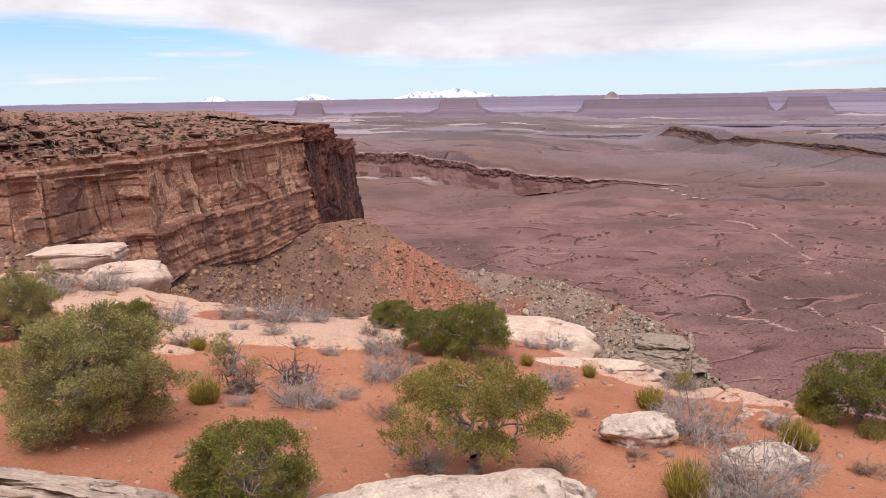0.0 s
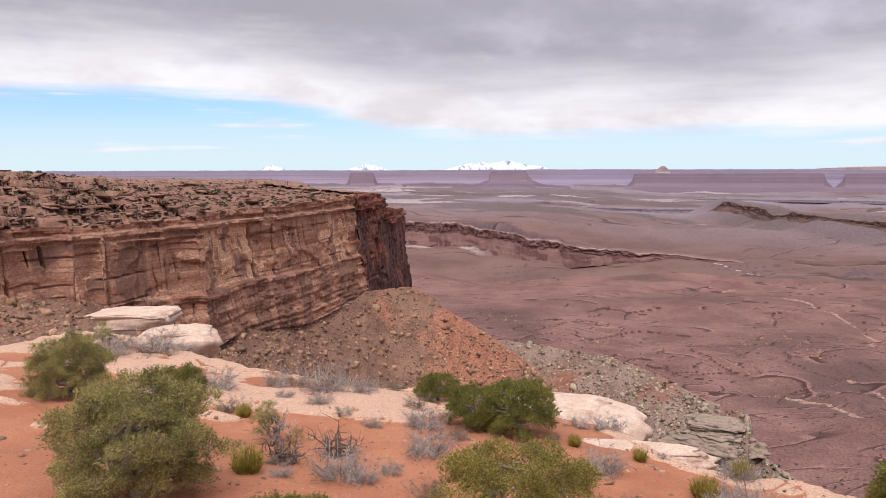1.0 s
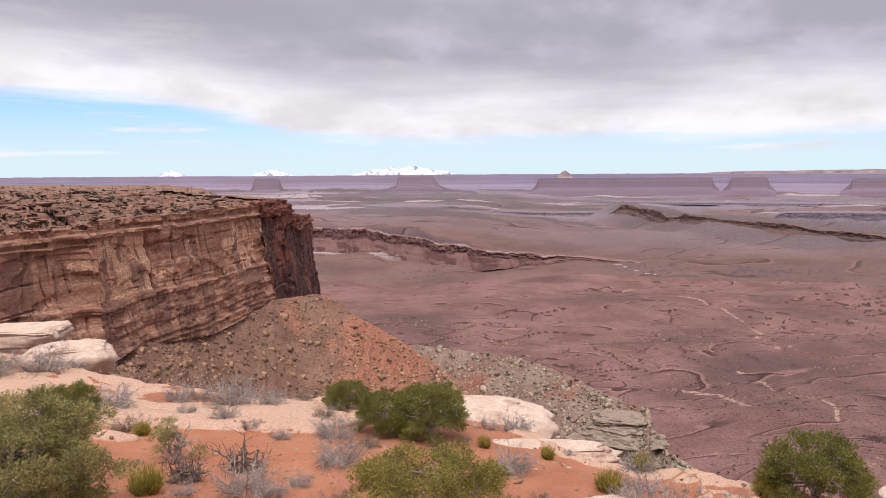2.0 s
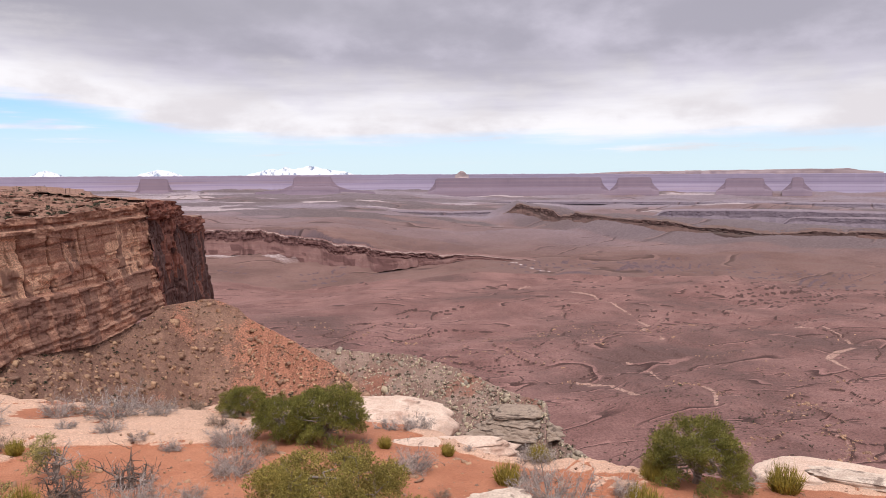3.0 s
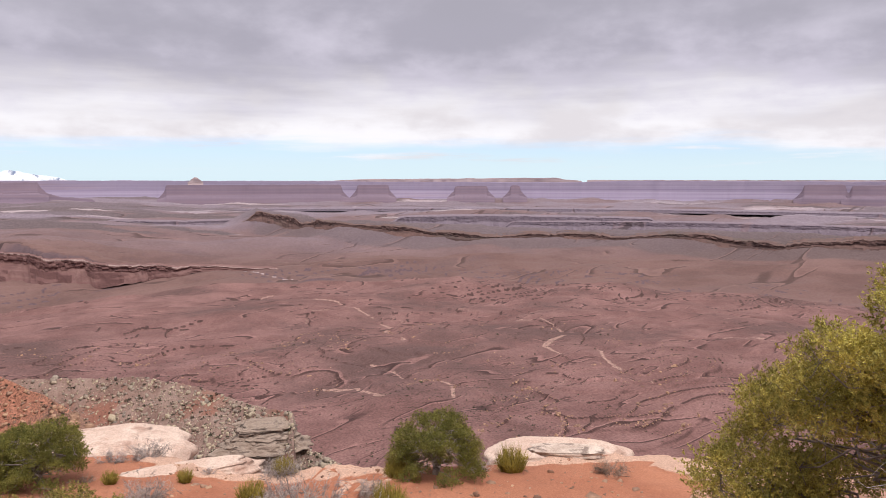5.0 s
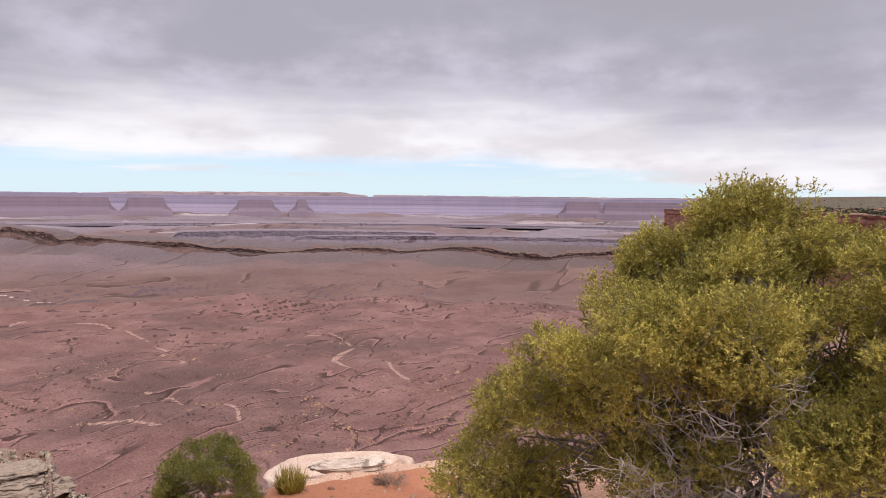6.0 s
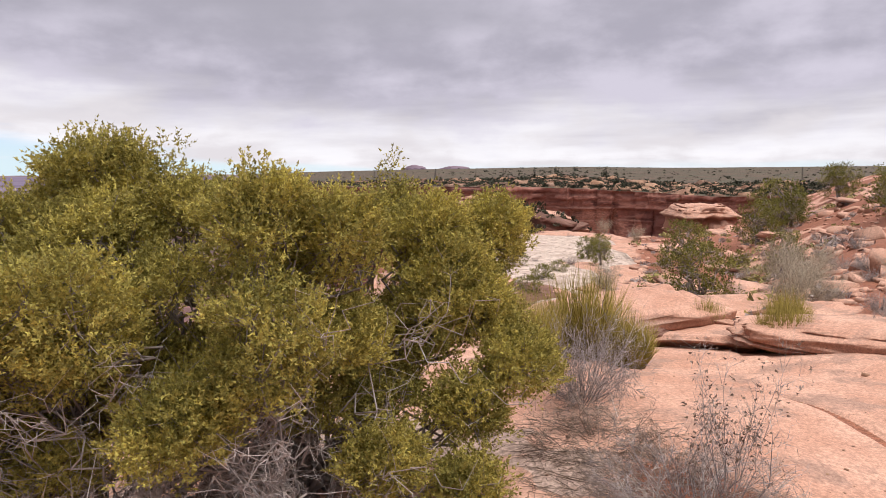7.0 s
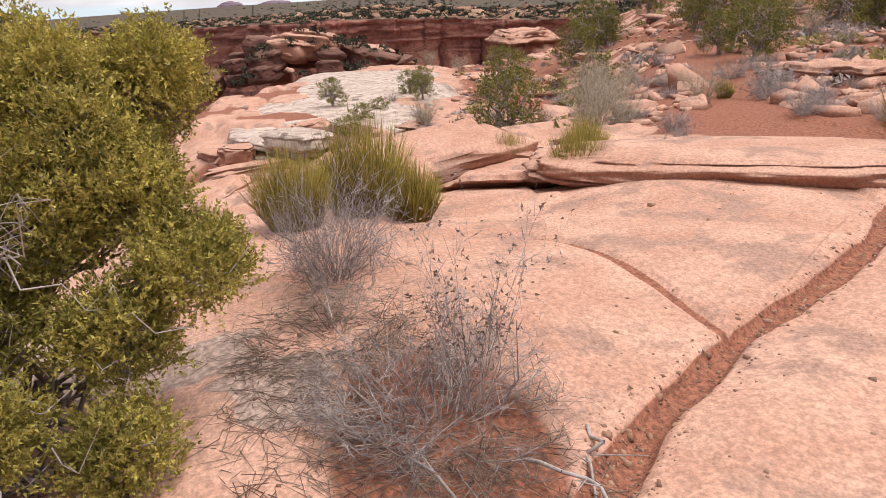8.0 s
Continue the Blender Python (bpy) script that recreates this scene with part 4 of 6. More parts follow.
def view_height(x, y):
    az = np.degrees(np.arctan2(-(x - 2.0), y + 1.0))
    r = np.hypot(x - 2.0, y + 1.0)
    toward = smooth(-121, -110, az) * smooth(-40, -60, az)
    fall = curve([(0, -0.14), (6.5, -0.16), (8, -0.3), (9.5, -0.5), (12, -0.85), (17, -1.5), (28, -2.6), (50, -3.0), (70, -3.2)], x)
    hill = -0.22 + curve([(-108, 0.0), (-116, 0.015), (-122, 0.045), (-128, 0.085), (-135, 0.075), (-150, 0.05), (-180, 0.03)], az) * np.clip(r - 30, 0, 42)
    z = fall * toward + hill * (1 - toward)
    n = fbm(x / 3.1, y / 3.1, 401, 4)
    z = z + 0.16 * (n - 0.5) * smooth(1.0, 4.0, r) + 0.9 * (fbm(x / 9, y / 9, 403, 4) - 0.5) * smooth(8, 20, r)
    # low ledges in the rock
    z = z + 0.24 * (stair(fbm(x / 2.6, y / 1.8, 405, 4, 0.42) * 6, 0.10) / 6 - 0.5) * smooth(4.5, 8.0, r)
    z = z + 0.05 * (stair(fbm(x / 1.3, y / 0.9, 406, 4) * 5, 0.25) / 5 - 0.5)
    z = z + 0.012 * (fbm(x / 0.25, y / 0.25, 407, 4) - 0.5)
    wob = 0.10 * (fbm(x / 0.5, y / 0.5, 409, 3) - 0.5)
    main, side = seg_dist(x, y, CRACK_MAIN) + wob, seg_dist(x, y, CRACK_SIDE) + wob * 0.6
    wide = curve([(3, 0.14), (4.4, 0.105), (5.4, 0.085), (6.5, 0.075), (8, 0.12)], x)
    z = z - 0.065 * smooth(wide * 1.3, wide * 0.4, main) - 0.03 * smooth(0.09, 0.02, side)
    sand = np.maximum(smooth(wide * 1.15, wide * 0.7, main), 0.8 * smooth(0.055, 0.02, side))
    # the block this side of the crack stands a little proud, with a rounded edge
    block = ((x - 5.36) * (-2.35 + 3.45) - (y + 3.45) * (4.5 - 5.36)) < 0
    z = z + 0.07 * smooth(0.05, 0.42, main) * block * smooth(9, 6, x)
    # sand patches: by the shrubs and along the trail
    patch = np.maximum(smooth(0.95, 0.5, np.hypot((x - 4.75) / 1.15, (y + 1.75) / 0.62)), smooth(1.0, 0.6, np.hypot((x - 3.7) / 0.45, (y + 1.75) / 0.35)))
    trail = smooth(2.6, 1.4, seg_dist(x, y, [(8.9, -8.5), (11.5, -8.6), (14.5, -9.9), (20, -12.4), (31, -19)]) * 0.9 + 2.0 * (fbm(x / 2, y / 2, 411, 3) - 0.5))
    wide_sand = smooth(0.36, 0.48, fbm(x / 4.5, y / 4.5, 413, 4)) * smooth(9, 12, r) * smooth(-98, -108, az)
    sand = np.maximum.reduce([sand, patch * 0.95, trail, wide_sand])
    z = z - 0.05 * patch - 0.06 * trail
    litter = smooth(0.48, 0.60, fbm(x / 0.6, y / 0.6, 415, 4)) * smooth(2.4, 1.2, np.hypot(x - 5.4, y - 0.4))
    # hairline cracks and low lips in the rock
    f = lambda px, py: fbm(px / 1.7, py / 1.1, 421, 4, 0.45)
    v = f(x, y)
    hair = np.abs(v - 0.5) * 0.02 / np.maximum(np.hypot(f(x + 0.02, y) - v, f(x, y + 0.02) - v), 1e-5)
    hair = smooth(0.022, 0.006, hair) * smooth(0.56, 0.64, fbm(x / 1.2, y / 1.2, 423, 3)) * (r < 14)
    z = z - 0.02 * hair
    sand = np.maximum(sand, 0.40 * hair)
    # a broad slab lies across the far side, with a stepped front
    front = seg_side(x, y, [(9.2, -2.6), (8.11, -3.61), (7.6, -4.35), (7.29, -4.87), (7.22, -5.95), (6.9, -7.2)]) + 0.18 * (fbm(x / 0.8, y / 0.8, 425, 3) - 0.5)
    slab = smooth(3.0, 1.2, front) * smooth(-8.2, -6.6, y) * smooth(-2.6, -3.7, y)
    z = z + slab * (0.04 * smooth(0.15, 0.6, front))
    sand = sand * (1 - 0.9 * slab * smooth(0.0, 0.1, front))
    # a ravine with stepped red ledges opens beyond the shrubs
    into = smooth(0.0, 2.4, y - curve([(8.5, 0.6), (9.6, -0.4), (12, -2.4), (16, -3.9), (22, -5.2), (30, -6.5), (60, -9)], x)) * smooth(8.8, 11.0, x) * smooth(60, 46, x)
    deep = curve([(9, -0.6), (11, -1.9), (13, -4.0), (18, -4.6), (24, -4.1), (29, -3.2), (34, -2.9), (60, -3.1)], x) + 1.5 * (fbm(x / 4.5, y / 4.5, 431, 4) - 0.5)
    deep = stair(deep / 0.55 + 0.8 * fbm(x / 1.5, y / 1.5, 433, 3), 0.22) * 0.55
    z = z * (1 - into) + np.minimum(deep, z) * into
    sand = sand * (1 - into) + into * 0.9 * smooth(0.50, 0.60, fbm(x / 2.2, y / 2.2, 435, 3))
    # the rim: a drop to the terrace and to the canyon
    rim = curve([(-60, -14), (-20, -4), (-6, 1.0), (-1, 1.9), (2.5, 2.2), (4, 3.6), (6, 4.4), (8, 3.2), (10, 1.6), (20, 2.2), (35, 4), (60, 2)], x) + 0.8 * (fbm(x / 2.2, y / 2.2, 417, 3) - 0.5)
    over = np.clip(y - rim, 0, None)
    z = z - np.minimum(over * 2.2, 330) - 0.35 * smooth(-1.2, 0, y - rim) - 0.5 * smooth(3.0, 5.5, x) * smooth(-1.2, 2.5, y) * smooth(11, 8, x)
    # beyond the white ledge the ground falls into the canyon
    z = z - 30 * smooth(0, 12, r - curve([(-70, 30), (-88, 44), (-96, 55), (-104, 52), (-108, 60), (-113, 90), (-125, 140)], az)) * smooth(-122, -112, az) * smooth(-40, -60, az)
    return z, np.clip(sand, 0, 1), litter


az_v = np.concatenate([np.linspace(179, -58, 110), np.linspace(-60, -142, 640), np.linspace(-144, -179, 14)])
r_v = np.concatenate([[0.02], np.geomspace(0.4, 1.3, 10), np.geomspace(1.36, 12, 290), np.geomspace(12.2, 150, 100)])
VA, VR = np.meshgrid(az_v, r_v)
VX, VY = polar(VA, VR)
VX, VY = VX + 2.0, VY - 1.0
VZ, SAND, LITTER = view_height(VX, VY)
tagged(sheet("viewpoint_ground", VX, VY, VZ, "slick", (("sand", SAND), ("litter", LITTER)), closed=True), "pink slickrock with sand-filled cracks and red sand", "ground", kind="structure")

# the wall of the side canyon and the mesa behind it
az_w = np.linspace(-67, -124, 760)
wall_r = curve([(-67, 620), (-70, 420), (-75, 270), (-82, 195), (-90, 172), (-124, 168)], az_w) + 16 * (fbm(az_w / 3, az_w * 0, 501, 4) - 0.5)
wall_z = EYE + wall_r * np.tan(np.radians(curve([(-67, -0.75), (-83, -0.85), (-94, -0.85), (-100, -1.05), (-109, -1.6), (-124, -1.4)], az_w)))
WALL = wall_strip("canyon_wall", "dark red layered canyon wall", az_w, wall_r, wall_z * 0 - 34, wall_z - 0.7, wall_z + 1.0, 70, ("canyon", "scrub"), 511, unit=0.4, batter=0.05, rows=110, ledge_rows=50, back=(9.0, 640), opened=0.2, bench=0.55)

# ---- kinds of things ----
class Soup:
    """Gathers many small pieces into one mesh."""

    def __init__(self):
        self.v, self.f, self.n = [], [], 0

    def add(self, verts, faces):
        self.v.append(np.asarray(verts, float).reshape(-1, 3))
        self.f.append(np.asarray(faces, int) + self.n)
        self.n += len(self.v[-1])

    def sticks(self, p, q, r0, r1, sides=3):
        """Tapered sticks from p to q, with radii r0 and r1."""
        p, q = np.asarray(p, float), np.asarray(q, float)
        n = len(p)
        r0, r1 = np.broadcast_to(r0, n), np.broadcast_to(r1, n)
        d = q - p
        d = d / np.maximum(np.linalg.norm(d, axis=1, keepdims=True), 1e-9)
        ref = np.where(np.abs(d[:, 2:3]) > 0.9, [[1.0, 0, 0]], [[0, 0, 1.0]])
        u = np.cross(d, ref)
        u /= np.maximum(np.linalg.norm(u, axis=1, keepdims=True), 1e-9)
        w = np.cross(d, u)
        ang = np.arange(sides) * 2 * np.pi / sides
        ring = u[:, None] * np.cos(ang)[None, :, None] + w[:, None] * np.sin(ang)[None, :, None]
        v = np.concatenate([p[:, None] + ring * r0[:, None, None], q[:, None] + ring * r1[:, None, None]], 1)
        k = np.arange(sides)
        quad = np.stack([k, (k + 1) % sides, (k + 1) % sides + sides, k + sides], -1)
        self.add(v, (quad[None] + (np.arange(n) * 2 * sides)[:, None, None]).reshape(-1, 4))

    def spikes(self, p, q, r, sides=3):
        """Pointed needles from p to q."""
        p, q = np.asarray(p, float), np.asarray(q, float)
        n = len(p)
        d = q - p
        d = d / np.maximum(np.linalg.norm(d, axis=1, keepdims=True), 1e-9)
        ref = np.where(np.abs(d[:, 2:3]) > 0.9, [[1.0, 0, 0]], [[0, 0, 1.0]])
        u = np.cross(d, ref)
        u /= np.maximum(np.linalg.norm(u, axis=1, keepdims=True), 1e-9)
        w = np.cross(d, u)
        ang = np.arange(sides) * 2 * np.pi / sides
        r = np.broadcast_to(r, n)
        ring = p[:, None] + (q - p)[:, None] * 0.12 + (u[:, None] * np.cos(ang)[None, :, None] + w[:, None] * np.sin(ang)[None, :, None]) * r[:, None, None]
        v = np.concatenate([ring, q[:, None]], 1)
        k = np.arange(sides)
        tri = np.stack([0 * k + sides, k, (k + 1) % sides], -1)
        self.add(v, (tri[None] + (np.arange(n) * (sides + 1))[:, None, None]).reshape(-1, 3))

    def blades(self, p, q, r, rng):
        """Thin pointed leaves from p to q, as wide as 2 r."""
        p, q = np.asarray(p, float), np.asarray(q, float)
        d = q - p
        w = np.cross(d, rng.normal(size=p.shape))
        w *= np.broadcast_to(r, len(p))[:, None] / np.maximum(np.linalg.norm(w, axis=1, keepdims=True), 1e-9)
        self.add(np.stack([p - w + d * 0.1, p + w + d * 0.1, q], 1), np.arange(len(p) * 3).reshape(-1, 3))

    def mesh(self, name, mat, smoothed=False):
        me = bpy.data.meshes.new(name)
        v = np.concatenate(self.v)
        sizes = np.concatenate([np.full(len(f), f.shape[1]) for f in self.f])
        loops = np.concatenate([f.ravel() for f in self.f])
        me.vertices.add(len(v))
        me.vertices.foreach_set("co", v.astype(np.float32).ravel())
        me.loops.add(len(loops))
        me.loops.foreach_set("vertex_index", loops.astype(np.int32))
        me.polygons.add(len(sizes))
        me.polygons.foreach_set("loop_start", np.concatenate([[0], np.cumsum(sizes)[:-1]]).astype(np.int32))
        me.update(calc_edges=True)
        if smoothed:
            me.polygons.foreach_set("use_smooth", np.ones(len(sizes), bool))
        me.materials.append(M[mat])
        return me


def part(name, soup, mat, parent, label="", smoothed=False):
    ob = new(name, soup.mesh(name, mat, smoothed))
    ob.parent = parent
    if label:
        ob["label"] = label
    return ob


def unit_vectors(rng, n):
    v = rng.normal(size=(n, 3))
    return v / np.linalg.norm(v, axis=1, keepdims=True)


def bent(soup, rng, a, b, r0, r1, parts=5, wander=0.12, sides=6):
    """A crooked limb from a to b."""
    a, b = np.array(a, float), np.array(b, float)
    length = np.linalg.norm(b - a)
    t = np.linspace(0, 1, parts + 1)
    pts = a + (b - a) * t[:, None] + rng.normal(size=(parts + 1, 3)) * length * wander * np.sin(np.pi * t)[:, None]
    pts[:, 2] += length * 0.10 * np.sin(np.pi * t) * rng.uniform(-0.6, 1.0)
    rr = r0 + (r1 - r0) * t
    soup.sticks(pts[:-1], pts[1:], rr[:-1], rr[1:], sides)
    return pts


def foliage(soup, rng, centres, radii, density, blades, length, width, shell=0.55, droop=0.0, axis=0.0):
    """Sprays of scaly needles on lumps: tufts spread over each lump, each a bundle of pointed blades."""
    for c, r in zip(centres, radii):
        n = max(6, int(density * r * r))
        d = unit_vectors(rng, n)
        d[:, 2] = np.where(d[:, 2] < -0.35, -d[:, 2] * 0.6, d[:, 2])
        spot = c + d * r * (shell + (1 - shell) * rng.random((n, 1))) * np.array([1, 1, 0.85])
        lead = d + np.array([0, 0, 0.45 - droop]) + 0.35 * rng.normal(size=(n, 3))
        lead /= np.linalg.norm(lead, axis=1, keepdims=True)
        k = blades
        base = np.repeat(spot, k, 0)
        way = np.repeat(lead, k, 0) * 0.85 + 0.6 * rng.normal(size=(n * k, 3))
        way /= np.linalg.norm(way, axis=1, keepdims=True)
        along = rng.random((n * k, 1))
        start = base + np.repeat(lead, k, 0) * (along - 0.35) * (axis or length) + rng.normal(size=(n * k, 3)) * length * 0.16 * (1.15 - along)
        soup.blades(start, start + way * length * rng.uniform(0.30, 0.6, (n * k, 1)), width * rng.uniform(0.7, 1.3, n * k), rng)


def juniper(label, seed, height, width, lumps=26, density=420, blades=7, length=0.10, width_blade=0.012, mat="leaf_dark", group="", bare=0.0, lean=0.0, stems=3, low=0.10):
    """A desert juniper: a split, twisted trunk, crooked limbs and a broken crown of needle sprays."""
    rng = np.random.default_rng(seed)
    thing = tagged(new("juniper"), label, "tree", group)
    wood, crown, twig = Soup(), Soup(), Soup()
    fork = np.array([lean * height * 0.2, 0, height * 0.16])
    bent(wood, rng, (0, 0, -0.25), fork, height * 0.065, height * 0.05, 4, 0.08, 8)
    tops = []
    for k in range(stems):
        a = k * 2 * np.pi / stems + rng.uniform(-0.5, 0.5)
        end = np.array([np.cos(a) * width * 0.22 + lean * height * 0.3, np.sin(a) * width * 0.22, height * rng.uniform(0.45, 0.62)])
        tops.append(bent(wood, rng, fork, end, height * 0.04, height * 0.018, 5, 0.12, 6))
    centres, radii = [], []
    for k in range(lumps):
        a = k * 2.399963 + rng.uniform(-0.35, 0.35)
        s = (k + 0.5) / lumps
        ring = width * 0.5 * np.sqrt(np.clip(1 - (s * 1.02 - 0.28) ** 2 / 0.62, 0.02, 1)) * rng.uniform(0.6, 0.95)
        c = np.array([np.cos(a) * ring + lean * height * 0.3, np.sin(a) * ring, height * (low + (0.90 - low) * s) * rng.uniform(0.93, 1.05)])
        r = min(height, width) * rng.uniform(0.13, 0.19)
        from_ = tops[k % stems][rng.integers(1, 6)]
        bent(wood, rng, from_, c, height * 0.016, height * 0.005, 4, 0.14, 4)
        if rng.random() < bare:
            tip = c + unit_vectors(rng, 7) * r * 1.1
            twig.sticks(np.repeat(c[None], 7, 0), tip, 0.008, 0.002, 3)
            continue
        ends = c + unit_vectors(rng, 6) * r * 0.85
        wood.sticks(np.repeat(c[None], 6, 0), ends, height * 0.006, height * 0.002, 3)
        centres.append(c), radii.append(r)
        for _ in range(4):
            centres.append(c + unit_vectors(rng, 1)[0] * r * np.array([1.1, 1.1, 0.8])), radii.append(r * rng.uniform(0.4, 0.75))
    foliage(crown, rng, centres, radii, density * 1.5, int(blades * 1.15), length * 0.8, width_blade * 1.0, 0.75, axis=length * 1.5)
    part("trunk", wood, "bark", thing, "twisted grey-brown trunk and limbs", True)
    part("crown", crown, mat, thing)
    if twig.n:
        tagged(part("deadwood", twig, "dead", thing, "bare bleached twigs"), kind="stuff")
    return thing


def brush(soup, rng, height, spread, stems, forks=4, thick=0.006, upright=0.5, base=0.08, wild=0.75, levels=2):
    """Stiff branching twigs out of one root."""
    a = rng.uniform(0, 2 * np.pi, stems)
    tilt = np.sqrt(rng.random(stems)) * spread
    d = np.stack([np.cos(a) * np.sin(tilt), np.sin(a) * np.sin(tilt), np.cos(tilt) * upright + 0.12], -1)
    d /= np.linalg.norm(d, axis=1, keepdims=True)
    p = np.stack([np.cos(a) * base * rng.random(stems), np.sin(a) * base * rng.random(stems), np.full(stems, -0.03)], -1)
    ln = height * rng.uniform(0.45, 1.1, stems)
    m1 = p + d * (ln * 0.45)[:, None] + rng.normal(size=(stems, 3)) * height * 0.07 * wild
    q = p + d * ln[:, None] + rng.normal(size=(stems, 3)) * height * 0.12 * wild + np.array([0, 0, 0.05 * height])
    m1[:, 2], q[:, 2] = np.maximum(m1[:, 2], 0.01), np.maximum(q[:, 2], 0.02)
    soup.sticks(p, m1, thick, thick * 0.75), soup.sticks(m1, q, thick * 0.75, thick * 0.3)
    for level in range(levels):
        n = len(q) * (forks if level == 0 else 2)
        src = rng.integers(0, len(q), n)
        t = rng.uniform(0.0 if level == 0 else 0.2, 1.0, (n, 1))
        s = m1[src] + (q[src] - m1[src]) * t
        way = (q[src] - m1[src])
        way = way / np.maximum(np.linalg.norm(way, axis=1, keepdims=True), 1e-6) + wild * rng.normal(size=way.shape)
        way /= np.linalg.norm(way, axis=1, keepdims=True)
        e = s + way * height * (0.42, 0.24, 0.13)[level] * rng.uniform(0.4, 1.0, (n, 1))
        e[:, 2] = np.maximum(e[:, 2], 0.005)
        soup.spikes(s, e, thick * (0.6, 0.42, 0.32)[level])
        m1, q = s, e


def fit_to(soup, width, height):
    """Scale the pieces to the wanted spread and height."""
    v = np.concatenate(soup.v)
    w, h = np.percentile(np.hypot(v[:, 0], v[:, 1]), 98.5), np.percentile(v[:, 2], 99.3)
    soup.v = [p * np.array([width / 2 / w, width / 2 / w, height / h]) for p in soup.v]


def shrub(label, seed, height=0.55, width=1.0, stems=46, forks=5, thick=0.006, mat="twig", group="", leaves=0, wild=0.75, levels=2):
    rng = np.random.default_rng(seed)
    soup = Soup()
    brush(soup, rng, height, 1.25 * min(1.2, width / (1.6 * height)), stems, forks, thick, 0.75, width * 0.16, wild, levels)
    fit_to(soup, width, height)
    thing = tagged(new("shrub"), label, "shrub", group)
    part("brushwood", soup, mat, thing)
    if leaves:
        leaf = Soup()
        v = soup.v[-1].reshape(-1, 4, 3)[:, 3]
        pick = v[rng.integers(0, len(v), leaves)]
        leaf.spikes(pick, pick + unit_vectors(rng, leaves) * 0.02, 0.006)
        part("foliage", leaf, "twig_brown", thing, "few dry curled leaves")
    return thing


def broom(label, seed, height=0.6, width=0.6, stems=260, thick=0.005, mat="tea", group=""):
    """A clump of upright, jointed green stems."""
    rng = np.random.default_rng(seed)
    soup = Soup()
    a, q = rng.uniform(0, 2 * np.pi, stems), np.sqrt(rng.random(stems))
    p = np.stack([np.cos(a) * q * width * 0.3, np.sin(a) * q * width * 0.3, np.full(stems, -0.04)], -1)
    ln = height * rng.uniform(0.5, 1.08, stems) * (1.05 - 0.35 * q)
    mid = p + np.stack([np.cos(a) * q * width * 0.16, np.sin(a) * q * width * 0.16, ln * 0.6], -1) + rng.normal(size=(stems, 3)) * 0.015
    end = mid + np.stack([np.cos(a) * q * width * 0.14, np.sin(a) * q * width * 0.14, ln * 0.45], -1) + rng.normal(size=(stems, 3)) * 0.03
    soup.sticks(p, mid, thick, thick * 0.9), soup.spikes(mid - (end - mid) * 0.3, end, thick * 0.9)
    src = rng.integers(0, stems, stems * 2)
    s = mid[src] + (end[src] - mid[src]) * rng.uniform(-0.6, 0.5, (len(src), 1))
    soup.spikes(s, s + (end[src] - mid[src]) * rng.uniform(0.5, 1.0, (len(src), 1)) + rng.normal(size=s.shape) * 0.04, thick * 0.8)
    fit_to(soup, width, height)
    thing = tagged(new("green_shrub"), label, "shrub", group)
    part("clump", soup, mat, thing)
    return thing


def ledge(name, label, line, depth, height, seed, mat="slick", undercut=0.07, step=0.05):
    """A low rock slab with an undercut, broken front along the given line, running back into the ground."""
    px, py = np.array([p[0] for p in line]), np.array([p[1] for p in line])
    run = np.concatenate([[0], np.cumsum(np.hypot(np.diff(px), np.diff(py)))])
    u = np.arange(0, run[-1], step)
    x, y = np.interp(u, run, px), np.interp(u, run, py)
    dx, dy = np.gradient(x), np.gradient(y)
    n = np.hypot(dx, dy)
    bx, by = dy / n, -dx / n                     # towards the back
    end = smooth(0, 1.0, u) * smooth(run[-1], run[-1] - 1.0, u)
    jag = 0.22 * (fbm(u / 0.7, u * 0, seed, 4) - 0.5) + 0.5 * (fbm(u / 2.2, u * 0, seed + 2, 3) - 0.5)
    tall = height * end * (0.75 + 0.5 * fbm(u / 0.9, u * 0, seed + 4, 3))
    rows = []
    for back, up in [(0.45, -0.1), (0.3, 0.05), (undercut * 2.2, 0.22), (undercut * 1.6, 0.36), (0.015, 0.45), (0.0, 0.6), (0.015, 0.62), (0.04, 0.66), (0.045, 0.86), (0.08, 0.97), (0.17, 1.0)] + [(0.2 + depth * k / 22, 1.0) for k in range(23)]:
        b = back + jag + 0.10 * (fbm(u / 0.22, u * 0 + up * 5, seed + 6, 4) - 0.5) + 0.12 * (hashed(np.floor(u / 0.45 + up * 1.7), u * 0 + np.floor(up * 2), seed + 7) - 0.5) * (up > 0.3)
        X, Y = x + bx * b, y + by * b
        g = view_height(X, Y)[0]
        fade = 1 - smooth(depth * 0.45, depth, np.maximum(back, 0.0) + 0 * u)
        z = g + up * tall * fade - 0.03 * (1 - fade) + (0.07 * tall / height * (stair(3 * fbm(X / 0.9, Y / 0.6, seed + 8, 3), 0.06) - 1.5) * fade if back >= 0.2 else 0)
        rows.append((X, Y, z))
    ob = sheet(name, *(np.array([q[k] for q in rows]) for k in range(3)), mat, (("sand", 0.0), ("litter", 0.0)))
    return tagged(ob, label, "rock")


